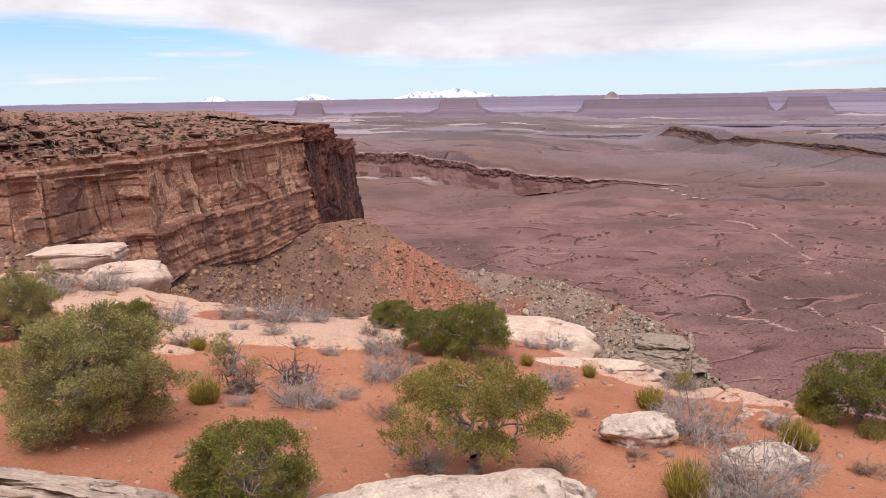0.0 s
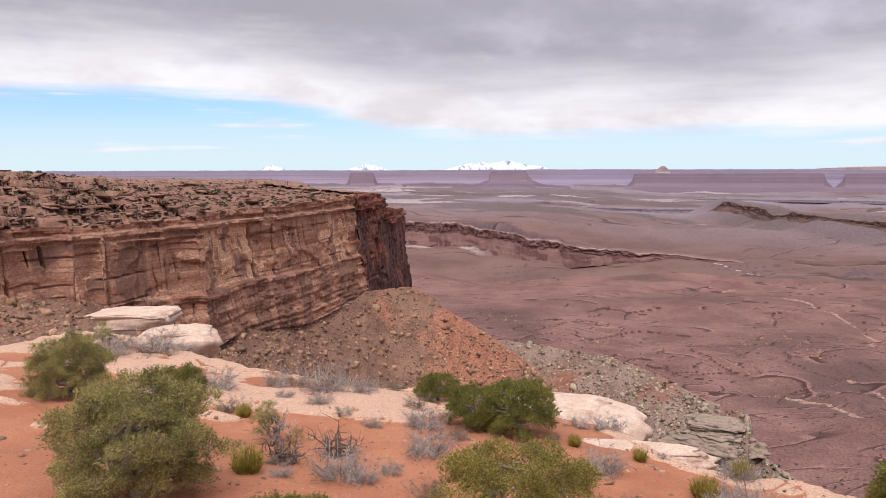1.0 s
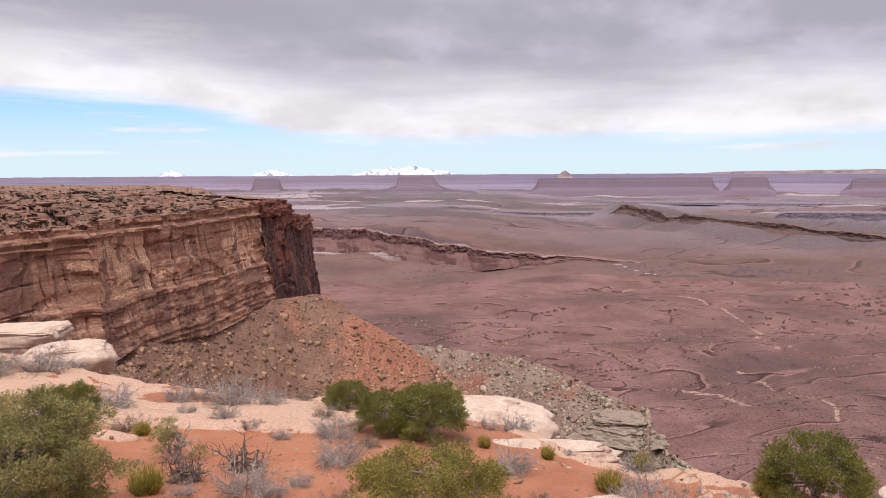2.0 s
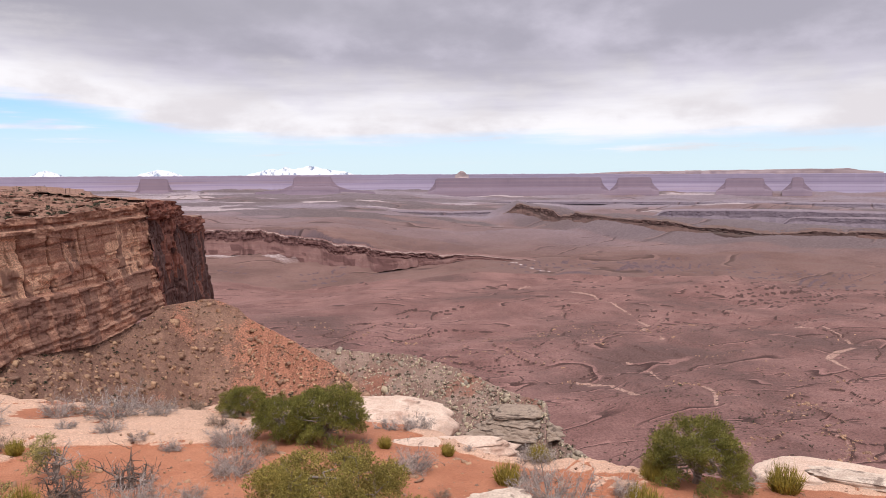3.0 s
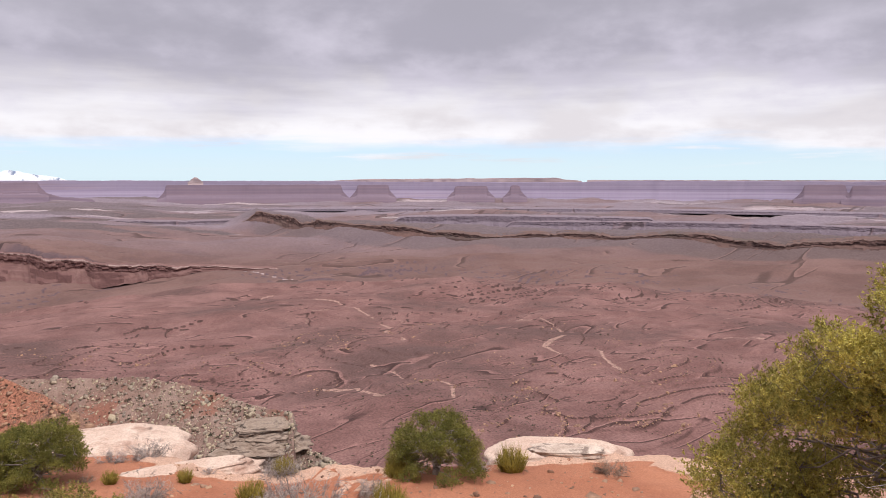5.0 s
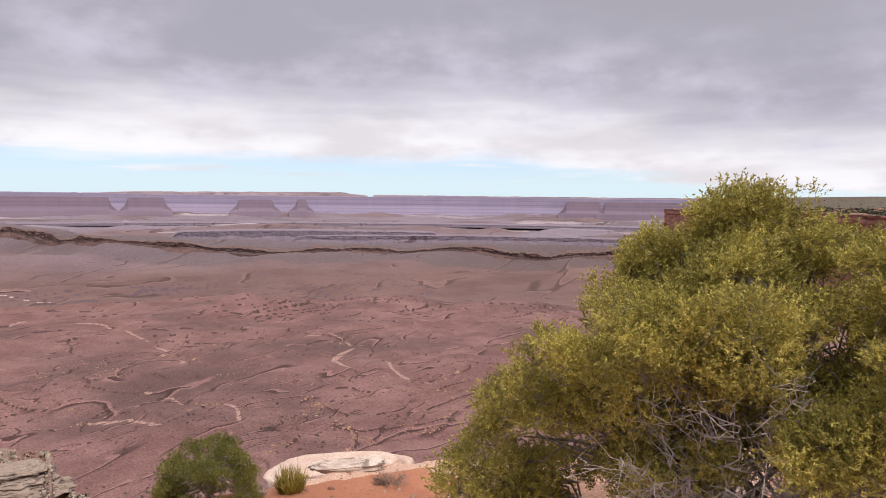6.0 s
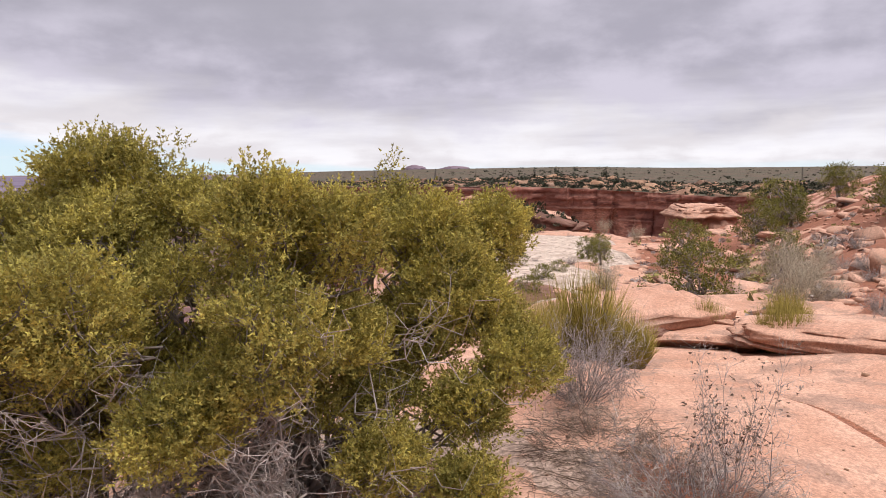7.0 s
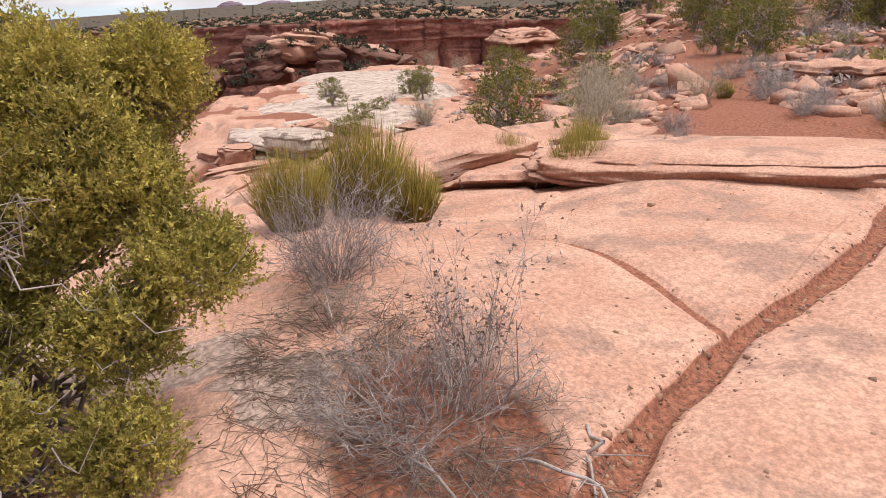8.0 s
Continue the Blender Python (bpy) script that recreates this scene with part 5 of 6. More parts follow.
def rock(name, label, at, size, turn=0.0, seed=0, mat="pale", layers=0.0, tilt=(0, 0), flat=0.0, rough=0.14, subdivisions=5, category="rock", group="", square=0.55):
    """A weathered sandstone block: rounded, pitted and, where layers is given, split into courses."""
    bm = bmesh.new()
    bmesh.ops.create_icosphere(bm, subdivisions=subdivisions, radius=1.0)
    me = bpy.data.meshes.new(name)
    bm.to_mesh(me)
    bm.free()
    v = np.empty(len(me.vertices) * 3)
    me.vertices.foreach_get("co", v)
    v = v.reshape(-1, 3)
    v = np.sign(v) * np.abs(v) ** square                # squarer than a ball
    v /= np.max(np.abs(v), axis=0)
    if flat:
        v[:, 2] = np.where(v[:, 2] > 0, v[:, 2] * (1 - flat * np.hypot(v[:, 0], v[:, 1]) * 0.3), v[:, 2])
    big = fbm(v[:, 0] * 1.3 + seed, v[:, 1] * 1.3 + v[:, 2] * 0.9, seed, 4) - 0.5
    fine = fbm(v[:, 0] * 5 + v[:, 2] * 3, v[:, 1] * 5 - v[:, 2] * 4, seed + 3, 5, 0.6) - 0.5
    v[:, :2] *= (1 + rough * 4.0 * big + rough * 1.1 * fine)[:, None]
    v[:, 2] += rough * 1.5 * (fbm(v[:, 0] * 2.2 + 5, v[:, 1] * 2.2, seed + 6, 4) - 0.5) + rough * 0.9 * fine
    if layers:
        z = v[:, 2] * layers + 0.6 * fbm(v[:, 0] * 1.4, v[:, 1] * 1.4, seed + 8, 3)
        k = np.floor(z)
        push = (hashed(k, k * 0, seed + 9) - 0.5) * (0.22 + 0.03 * max(0.0, layers - 5)) - 0.10 * smooth(0.75, 1.0, z - k)
        push += 0.12 * (fbm(v[:, 0] * 4 + k * 3.1, v[:, 1] * 4, seed + 11, 3) - 0.5)
        v[:, :2] *= (1 + push)[:, None]
        lip = np.abs(v[:, 2]) > 0.75
        v[:, 2] = np.where(lip, v[:, 2] + 0.05 * (stair(fbm(v[:, 0] * 1.8, v[:, 1] * 1.8, seed + 13, 3) * 5, 0.15) - 2.5), v[:, 2])
    v *= np.array(size) / 2
    me.vertices.foreach_set("co", v.astype(np.float32).ravel())
    me.polygons.foreach_set("use_smooth", np.ones(len(me.polygons), bool))
    me.materials.append(M[mat])
    me.update()
    ob = new(name, me)
    ob.matrix_world = pose(*at, *tilt, turn)
    return tagged(ob, label, category, group)


def scatter(name, label, category, places, sizes, mat, seed, leafy=False, squash=0.7):
    """Very many small rocks or bushes, as one mass."""
    rng = np.random.default_rng(seed)
    places, n = np.asarray(places, float), len(places)
    soup = Soup()
    if leafy:
        k = 60 if n < 600 else 34
        d = unit_vectors(rng, n * k)
        d[:, 2] = np.abs(d[:, 2])
        c = np.repeat(places, k, 0) + d * np.repeat(sizes, k)[:, None] * rng.uniform(0.35, 1.0, (n * k, 1)) * np.array([1, 1, squash])
        s = np.repeat(sizes, k)[:, None] * (0.27 if k == 34 else 0.2)
        tri = c[:, None] + rng.normal(size=(n * k, 3, 3)) * s[:, None] * 0.75
        soup.add(tri, np.arange(n * k * 3).reshape(-1, 3))
    else:
        box = np.array([(x, y, z) for z in (-1, 1) for y in (-1, 1) for x in (-1, 1)], float)
        box = box + np.where(box[:, 2:3] > 0, -0.28 * box * [1, 1, 0], 0)
        faces = np.array([(0, 2, 3, 1), (4, 5, 7, 6), (0, 1, 5, 4), (2, 6, 7, 3), (0, 4, 6, 2), (1, 3, 7, 5)])
        a = rng.uniform(0, 2 * np.pi, n)
        v = box[None] * (1 + 0.3 * rng.normal(size=(n, 8, 3))) * (np.asarray(sizes)[:, None] * rng.uniform(0.6, 1.3, (n, 3)) * [1, 1, squash])[:, None]
        ca, sa = np.cos(a)[:, None], np.sin(a)[:, None]
        v = np.stack([v[..., 0] * ca - v[..., 1] * sa, v[..., 0] * sa + v[..., 1] * ca, v[..., 2] + v[..., 0] * rng.normal(size=(n, 1)) * 0.25], -1)
        soup.add(v + places[:, None], (faces[None] + (np.arange(n) * 8)[:, None, None]).reshape(-1, 4))
    ob = new(name, soup.mesh(name, mat))
    return tagged(ob, label, category, kind="stuff")


def on_grid(rng, x, y, z, n, weight=None):
    """n random places on a gridded surface."""
    i, j = rng.integers(0, x.shape[0] - 1, n), rng.integers(0, x.shape[1] - 1, n)
    if weight is not None:
        keep = rng.random(n) < weight[i, j]
        i, j = i[keep], j[keep]
    u, v = rng.random(len(i)), rng.random(len(i))
    mix = lambda g: g[i, j] * (1 - u) * (1 - v) + g[i + 1, j] * u * (1 - v) + g[i, j + 1] * (1 - u) * v + g[i + 1, j + 1] * u * v
    return np.stack([mix(x), mix(y), mix(z)], -1)

# ---- things on the far slopes ----
rng = np.random.default_rng(12)
pts = on_grid(rng, LEDGE[0][1:75], LEDGE[1][1:75], LEDGE[2][1:75], 3000)
scatter("ledge_rocks", "broken red and tan slabs on the mesa slope", "rocks", pts, rng.gamma(2.0, 0.5, len(pts)) + 0.25, "ledges", 21, squash=0.18)
pts = on_grid(rng, LEDGE[0][3:], LEDGE[1][3:], LEDGE[2][3:], 1500)
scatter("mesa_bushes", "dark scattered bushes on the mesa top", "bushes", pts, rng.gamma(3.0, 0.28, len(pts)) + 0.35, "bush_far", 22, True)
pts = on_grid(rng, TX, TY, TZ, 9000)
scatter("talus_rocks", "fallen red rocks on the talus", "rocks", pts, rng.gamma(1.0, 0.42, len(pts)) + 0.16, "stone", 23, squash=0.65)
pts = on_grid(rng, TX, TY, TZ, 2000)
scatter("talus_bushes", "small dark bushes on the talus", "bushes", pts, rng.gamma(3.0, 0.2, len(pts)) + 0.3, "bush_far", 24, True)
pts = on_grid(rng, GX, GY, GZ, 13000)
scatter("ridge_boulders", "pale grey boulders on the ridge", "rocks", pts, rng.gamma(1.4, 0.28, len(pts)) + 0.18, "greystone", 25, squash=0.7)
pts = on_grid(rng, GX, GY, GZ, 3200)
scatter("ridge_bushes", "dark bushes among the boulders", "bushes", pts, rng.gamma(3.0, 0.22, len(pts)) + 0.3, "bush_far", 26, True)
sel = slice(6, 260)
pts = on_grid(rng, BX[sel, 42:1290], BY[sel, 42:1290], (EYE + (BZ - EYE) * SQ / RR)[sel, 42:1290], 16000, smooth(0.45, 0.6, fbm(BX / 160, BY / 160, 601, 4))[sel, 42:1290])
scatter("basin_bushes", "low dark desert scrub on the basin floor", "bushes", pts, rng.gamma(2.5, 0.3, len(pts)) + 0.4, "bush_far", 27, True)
pts = on_grid(rng, BX[sel, 42:1290], BY[sel, 42:1290], (EYE + (BZ - EYE) * SQ / RR)[sel, 42:1290], 60000, (np.clip(LIP + RISER, 0, 1) * smooth(0.42, 0.58, fbm(BX / 70, BY / 70, 603, 4)))[sel, 42:1290])
scatter("ledge_rubble", "blocks broken from the low ledges of the basin", "rocks", pts, rng.gamma(1.4, 0.45, len(pts)) + 0.4, "stone", 30, squash=0.7)
pts = on_grid(rng, WALL[0][2:], WALL[1][2:], WALL[2][2:], 6500)
scatter("mesa_bushes", "dark scrub covering the mesa across the canyon", "bushes", pts, rng.gamma(3.0, 0.17, len(pts)) + 0.2, "bush_far", 28, True)
pts = on_grid(rng, WALL[0][1:50], WALL[1][1:50], WALL[2][1:50], 2600)
scatter("ledge_rocks", "broken red slabs along the canyon rim", "rocks", pts, rng.gamma(2.0, 0.25, len(pts)) + 0.15, "stone", 29, squash=0.4)


rock("rock_band", "broken grey cliff band at the end of the boulder ridge", (*polar(-17.9, 404), -151), (48, 30, 20), -25, 615, "layered_far", 7.0, rough=0.2, subdivisions=6, square=0.6, category="cliff")
rock("rock_band", "grey layered cliff band at the end of the boulder ridge", (*polar(-18.0, 410), -141.5), (32, 22, 8), -20, 611, "layered_far", 6.0, rough=0.11, subdivisions=6, square=0.45, category="cliff")

# ---- rocks on the terrace ----
def on_terrace(x, y):
    return float(terrace_height(np.array([x]), np.array([y]))[0][0])


def on_view(x, y):
    return float(view_height(np.array([x]), np.array([y]))[0][0])


rock("boulder", "pale flat-topped boulder on the red sand", (4.7, 16.0, on_terrace(4.7, 16) + 0.22), (1.85, 1.2, 0.75), 8, 31, "white", 2.0, rough=0.17)
rock("layered_rock", "split layered pale rock lying on red sand", (7.2, 14.8, on_terrace(7.2, 14.8) + 0.10), (1.9, 1.0, 0.55), 20, 33, "white", 3.0)
rock("boulder", "large pale sandstone boulder streaked with lichen", (0.35, 11.0, -5.75), (4.6, 2.4, 1.5), 4, 35, "white", 2.0, rough=0.12, subdivisions=6)
rock("layered_rock", "large grey layered sandstone outcrop", (-6.5, 9.9, -4.78), (4.4, 2.2, 1.5), -8, 37, "layered", 9.0, (-26, 4), rough=0.16, subdivisions=6, square=0.45)
rock("white_rock", "flat white sandstone block on the rim", (-21.4, 40.0, -6.95), (4.6, 3.2, 1.1), 10, 39, "pale", 1.5, square=0.42)
rock("white_rock", "overhanging white sandstone block on the rim", (-17.0, 36.4, -7.4), (4.0, 2.8, 1.6), 18, 41, "pale", 1.5, square=0.42)
rock("rim_dome", "smooth pale rock dome on the rim", (2.0, 28.4, -8.4), (8.0, 4.2, 1.7), -8, 43, "pale", 1.0, rough=0.09, square=0.8)
rock("rim_ledge", "long pale undercut rock ledge on the rim", (4.7, 23.0, -7.75), (5.2, 1.4, 0.75), -8, 45, "pale", 2.0, rough=0.08)
rock("rim_dome", "smooth pink rock dome on the rim", (17.8, 19.6, -8.8), (5.0, 2.4, 1.2), -40, 47, "pale", 1.2, rough=0.08, square=0.6)
rock("rock_slab", "thin white slab lying on the rim rock", (16.2, 17.4, on_terrace(16.2, 17.4) + 0.15), (2.6, 1.0, 0.24), -35, 49, "white", 1.0, square=0.45)

# ---- trees and shrubs on the terrace ----
J = [juniper("broad grey-green juniper with a dense crown on red sand", 51, 2.75, 3.5, 30, 700, 10, 0.13, 0.010, group="terrace junipers", low=0.08),
     juniper("olive juniper with a bent split trunk on red sand", 53, 2.45, 3.3, 19, 800, 10, 0.12, 0.010, "leaf_olive", group="terrace junipers", lean=0.15, low=0.42),
     juniper("dense round green juniper", 55, 1.5, 2.5, 34, 1000, 10, 0.10, 0.009, "leaf_green", group="terrace junipers", low=0.12),
     juniper("half-bare juniper with bleached twigs", 57, 1.4, 1.7, 18, 800, 9, 0.10, 0.008, group="terrace junipers", bare=0.5)]
SPOTS = [(0, -8.0, 14.6, 1.0, 0), (1, 0.5, 13.6, 1.0, 0), (2, -3.6, 11.2, 1.0, 40), (2, 0.9, 23.4, 1.2, 100), (2, -0.6, 24.0, 0.95, 10), (2, -2.2, 27.4, 0.75, 70),
         (2, -11.1, 23.6, 0.85, 150), (0, -14.6, 22.8, 0.78, 80), (3, -6.5, 20.1, 0.9, 0), (3, -18.4, 31.8, 1.1, 60), (2, 11.4, 18.0, 1.2, 200), (0, -25.3, 37.8, 1.1, 120)]
used = set()
for k, x, y, s, turn in SPOTS:
    m = pose(x, y, on_terrace(x, y) - 0.03, 0, 0, turn) @ Matrix.Diagonal((s, s, s, 1))
    if k in used:
        copy_thing(J[k], m)
    else:
        J[k].matrix_world = m
        used.add(k)

S = [shrub("low grey blackbrush shrub on the terrace", 61, 0.46, 1.0, 52, 6, 0.0085, wild=0.95, levels=3, group="terrace shrubs"),
     shrub("rounded grey-lavender shrub on the terrace", 62, 0.52, 1.0, 60, 6, 0.0085, wild=0.9, levels=3, group="terrace shrubs"),
     shrub("sparse brownish dry shrub on the terrace", 63, 0.46, 0.95, 50, 6, 0.008, "twig_brown", wild=0.95, levels=3, group="terrace shrubs")]
SHRUBS_BACK = [(-8.8, 27.8, 1.7), (-6.7, 27.3, 1.7), (-8.1, 28.3, 1.2), (-5.1, 27.1, 0.9), (-4.1, 28.4, 1.0), (-10.5, 25.5, 1.4), (-9.0, 23.0, 1.25), (-7.8, 25.2, 0.9), (-6.2, 24.3, 0.75), (-5.1, 23.5, 0.9), (-4.0, 22.7, 0.55),
               (-2.8, 25.2, 1.1), (-2.3, 23.1, 1.2), (-1.2, 22.2, 1.05), (-2.6, 27.0, 0.9), (-15.9, 31.4, 1.8), (-15.0, 32.6, 1.2), (-17.3, 30.1, 1.4), (-18.7, 38.0, 1.3)]
SHRUBS_MID = [(-3.9, 17.3, 1.25), (-3.2, 17.1, 0.6), (-1.9, 20.0, 1.2), (-1.6, 16.6, 1.1), (-0.2, 21.0, 0.65), (-5.8, 18.1, 0.8), (-5.4, 17.0, 0.5), (-2.7, 17.9, 0.55), (-1.1, 14.5, 0.65), (-0.4, 13.7, 0.8), (2.4, 13.8, 1.05),
              (3.2, 19.8, 1.05), (3.6, 17.6, 0.57), (1.0, 21.6, 0.56), (2.1, 23.0, 0.56), (3.1, 25.5, 1.3), (4.2, 25.3, 1.0), (5.4, 21.8, 0.6), (-3.2, 10.9, 1.3), (-2.6, 10.6, 1.1)]
SHRUBS_RIGHT = [(7.3, 20.8, 0.95), (6.3, 16.4, 1.7), (6.5, 18.6, 1.5), (4.4, 14.9, 0.6), (5.1, 15.1, 0.5), (8.7, 17.2, 0.7), (7.8, 14.5, 0.9), (6.2, 12.9, 1.8), (9.6, 14.6, 0.9), (7.2, 20.3, 0.8), (8.6, 17.1, 0.75), (12.6, 17.6, 0.65),
                (16.0, 15.2, 1.2), (18.2, 17.4, 0.7), (5.6, 12.4, 1.2)]
first = {0, 1, 2}
for n, (x, y, s) in enumerate(SHRUBS_BACK + SHRUBS_MID + SHRUBS_RIGHT):
    k = (n * 7 + n // 3) % 3 if n % 5 else 1
    m = pose(x, y, on_terrace(x, y), 0, 0, n * 77) @ Matrix.Diagonal((s, s, s * 0.9, 1))
    if k in first:
        S[k].matrix_world = m
        first.discard(k)
    else:
        copy_thing(S[k], m)
tea = broom("yellow-green jointfir clump on the terrace", 65, 0.62, 0.8, 260, 0.009, group="terrace jointfirs")
TEA = [(4.8, 12.8, 1.35), (-6.3, 17.1, 0.9), (8.6, 16.0, 0.9), (8.8, 15.9, 0.6), (10.3, 18.6, 0.8), (-8.4, 22.6, 0.6), (5.7, 18.5, 0.8), (7.3, 20.4, 0.75), (4.6, 21.4, 0.5), (2.7, 22.5, 0.5), (13.5, 17.0, 1.0), (10.1, 18.4, 0.7)]
for n, (x, y, s) in enumerate(TEA):
    m = pose(x, y, on_terrace(x, y), 0, 0, n * 50) @ Matrix.Diagonal((s, s, s, 1))
    if n:
        copy_thing(tea, m)
    else:
        tea.matrix_world = m
for seed, x, y, s in ((67, -5.6, 18.2, 0.75), (68, -4.6, 19.4, 0.85)):
    q = np.random.default_rng(seed)
    wood = Soup()
    for k in range(9):
        a = q.uniform(0, 6.28)
        end = np.array([np.cos(a) * 0.85, np.sin(a) * 0.55, q.uniform(0.25, 0.8)]) * s
        limb = bent(wood, q, (q.normal() * 0.1, q.normal() * 0.1, -0.05), end, 0.038, 0.012, 6, 0.16, 5)
        for p in limb[2:]:
            for _ in range(3):
                bent(wood, q, p, p + q.normal(size=3) * 0.24 * s + np.array([0, 0, 0.1]), 0.012, 0.004, 3, 0.15, 3)
    dead = new("dead_shrub", wood.mesh("dead_shrub", "snag"))
    dead.matrix_world = pose(x, y, on_terrace(x, y), 0, 0, 0)
    tagged(dead, "bare dark dead juniper branches on the sand", "dead shrub")

# ---- the great juniper beside the viewpoint ----
def great_juniper():
    q = np.random.default_rng(71)
    thing = tagged(new("juniper"), "large yellow-green juniper beside the rim", "tree")
    root = np.array([5.75, 0.75, -0.85])
    wood, crown, twig = Soup(), Soup(), Soup()
    masses = [((5.35, 1.3, 0.7), (0.75, 0.8, 0.75)), ((5.15, 2.0, 0.75), (0.6, 0.6, 0.6)), ((4.95, 2.5, 0.1), (0.65, 0.8, 0.6)), ((4.72, 1.75, 0.3), (0.5, 0.65, 0.5)), ((4.9, 0.9, 0.75), (0.42, 0.42, 0.5)),
              ((5.5, 1.25, 1.42), (0.38, 0.55, 0.28)), ((5.4, 1.95, 1.22), (0.38, 0.45, 0.3)), ((4.95, 1.35, 1.15), (0.4, 0.4, 0.36)), ((4.7, 3.0, -0.45), (0.55, 0.6, 0.5)),
              ((6.06, -0.04, 1.26), (0.26, 0.26, 0.30)), ((5.92, -0.72, 1.16), (0.30, 0.24, 0.30)), ((5.46, -0.45, 0.94), (0.34, 0.28, 0.34)), ((5.11, -0.58, 0.30), (0.20, 0.16, 0.24)), ((5.28, -0.86, 0.50), (0.28, 0.16, 0.20)),
              ((4.45, 0.32, 0.80), (0.36, 0.32, 0.36)), ((4.74, -0.15, 0.14), (0.20, 0.18, 0.15)), ((4.87, -0.56, -0.06), (0.16, 0.13, 0.12)), ((5.77, -0.10, 0.62), (0.36, 0.30, 0.28)), ((4.85, 0.50, 1.32), (0.34, 0.34, 0.30)),
              ((4.95, 0.12, 1.22), (0.28, 0.26, 0.28)), ((5.45, 0.35, 1.15), (0.34, 0.3, 0.3)), ((4.35, 0.75, 0.45), (0.3, 0.3, 0.26)), ((5.0, 0.1, 0.72), (0.3, 0.26, 0.24)), ((4.3, 1.15, 0.95), (0.34, 0.34, 0.34)), ((5.4, 0.35, 0.55), (0.36, 0.3, 0.3)), ((4.95, 0.35, 0.38), (0.32, 0.3, 0.24)), ((5.25, -0.08, 0.38), (0.3, 0.22, 0.2)), ((5.6, 0.6, 1.0), (0.4, 0.4, 0.4)), ((4.6, 1.6, 0.05), (0.4, 0.45, 0.4)), ((4.35, 1.6, 0.75), (0.42, 0.45, 0.4)), ((4.5, 2.3, 0.5), (0.42, 0.5, 0.42)), ((5.3, 1.45, 1.52), (0.36, 0.42, 0.28)), ((5.4, -0.32, 0.70), (0.28, 0.24, 0.22)), ((5.5, -0.62, 0.78), (0.32, 0.24, 0.28)), ((5.75, -0.35, 0.95), (0.34, 0.3, 0.34)), ((5.6, -0.3, 1.25), (0.26, 0.26, 0.22))]
    centres, radii = [], []
    for c, half in masses:
        c, half = np.array(c), np.array(half)
        hub = root + (c - root) * 0.72 + q.normal(size=3) * 0.08
        bent(wood, q, root + q.normal(size=3) * 0.12, hub, 0.028, 0.009, 10, 0.16, 7)
        mean = float(np.mean(half))
        for d in unit_vectors(q, int(8 + 66 * mean ** 2)):
            r = q.uniform(0.14, 0.22)
            p = c + d * np.maximum(half - r * 0.95, 0.04) * q.uniform(0.8, 1.02)
            bent(wood, q, hub, p, 0.011, 0.004, 5, 0.12, 4)
            ends = p + unit_vectors(q, 6) * r * 0.95
            wood.sticks(np.repeat(p[None], 6, 0), ends, 0.004, 0.002, 3)
            centres.append(p), radii.append(r)
            for _ in range(5):
                way = unit_vectors(q, 1)[0] + 0.8 * d
                centres.append(p + way / np.linalg.norm(way) * r * 0.75), radii.append(r * q.uniform(0.4, 0.62))
    for p, h in (((6.06, -0.08, 1.56), 0.10), ((6.05, -0.06, 1.68), 0.055), ((5.3, 1.55, 1.78), 0.10), ((5.45, 1.15, 1.74), 0.10), ((4.85, 0.5, 1.60), 0.08), ((4.95, 0.1, 1.46), 0.07)):
        centres.append(np.array(p)), radii.append(h)
    foliage(crown, q, centres, radii, 1300, 16, 0.045, 0.0054, 0.80, axis=0.10)
    # bleached limbs under the crown, and a thicket of dead twigs low down
    def fan(tree, s, e, thick, forks):
        limb = bent(tree, q, s, e, thick, thick * 0.35, 10, 0.07, 5)
        for p in limb[2:]:
            for _ in range(forks):
                t = p + (np.array(e) - np.array(s)) * q.uniform(0.1, 0.3) + q.normal(size=3) * 0.09
                mid = bent(tree, q, p, t, thick * 0.4, thick * 0.2, 3, 0.15, 4)
                tree.sticks(np.repeat(mid[-1][None], 2, 0), mid[-1] + q.normal(size=(2, 3)) * 0.06, thick * 0.2, thick * 0.08)
    for s0, e in (((5.5, 0.3, 0.0), (5.13, -0.09, 0.37)), ((5.13, -0.09, 0.37), (4.74, -0.2, 0.16)), ((5.4, 0.2, -0.1), (4.87, -0.5, -0.04)), ((5.5, 0.1, 0.2), (5.28, -0.8, 0.48)), ((5.5, 0.1, 0.1), (5.08, -0.55, 0.36)),
                  ((5.5, 0.3, 0.2), (4.45, 0.25, 0.55)), ((5.4, 0.3, -0.1), (4.5, -0.05, 0.0)), ((5.4, 0.4, -0.1), (4.3, 0.5, 0.2)), ((5.5, 0.2, 0.4), (5.0, -0.3, 0.7))):
        fan(twig, s0, e, 0.010, 2)
    for _ in range(70):
        s0 = np.array([q.uniform(4.5, 5.2), q.uniform(0.1, 1.5), q.uniform(-0.4, 0.25)])
        fan(twig, s0, s0 + np.array([-0.45, -0.1, 0.25]) + q.normal(size=3) * 0.2, 0.006, 2)
    part("trunk", wood, "bark", thing, "grey twisted trunk and limbs", True)
    part("crown", crown, "leaf", thing)
    tagged(part("deadwood", twig, "dead", thing, "bleached dead twigs"), kind="stuff")
    return thing


great_juniper()

# ---- shrubs round the viewpoint ----
def put(thing, x, y, s=1.0, turn=0.0, tall=1.0, sink=0.0):
    thing.matrix_world = pose(x, y, on_view(x, y) - sink, 0, 0, turn) @ Matrix.Diagonal((s, s, s * tall, 1))
    return thing


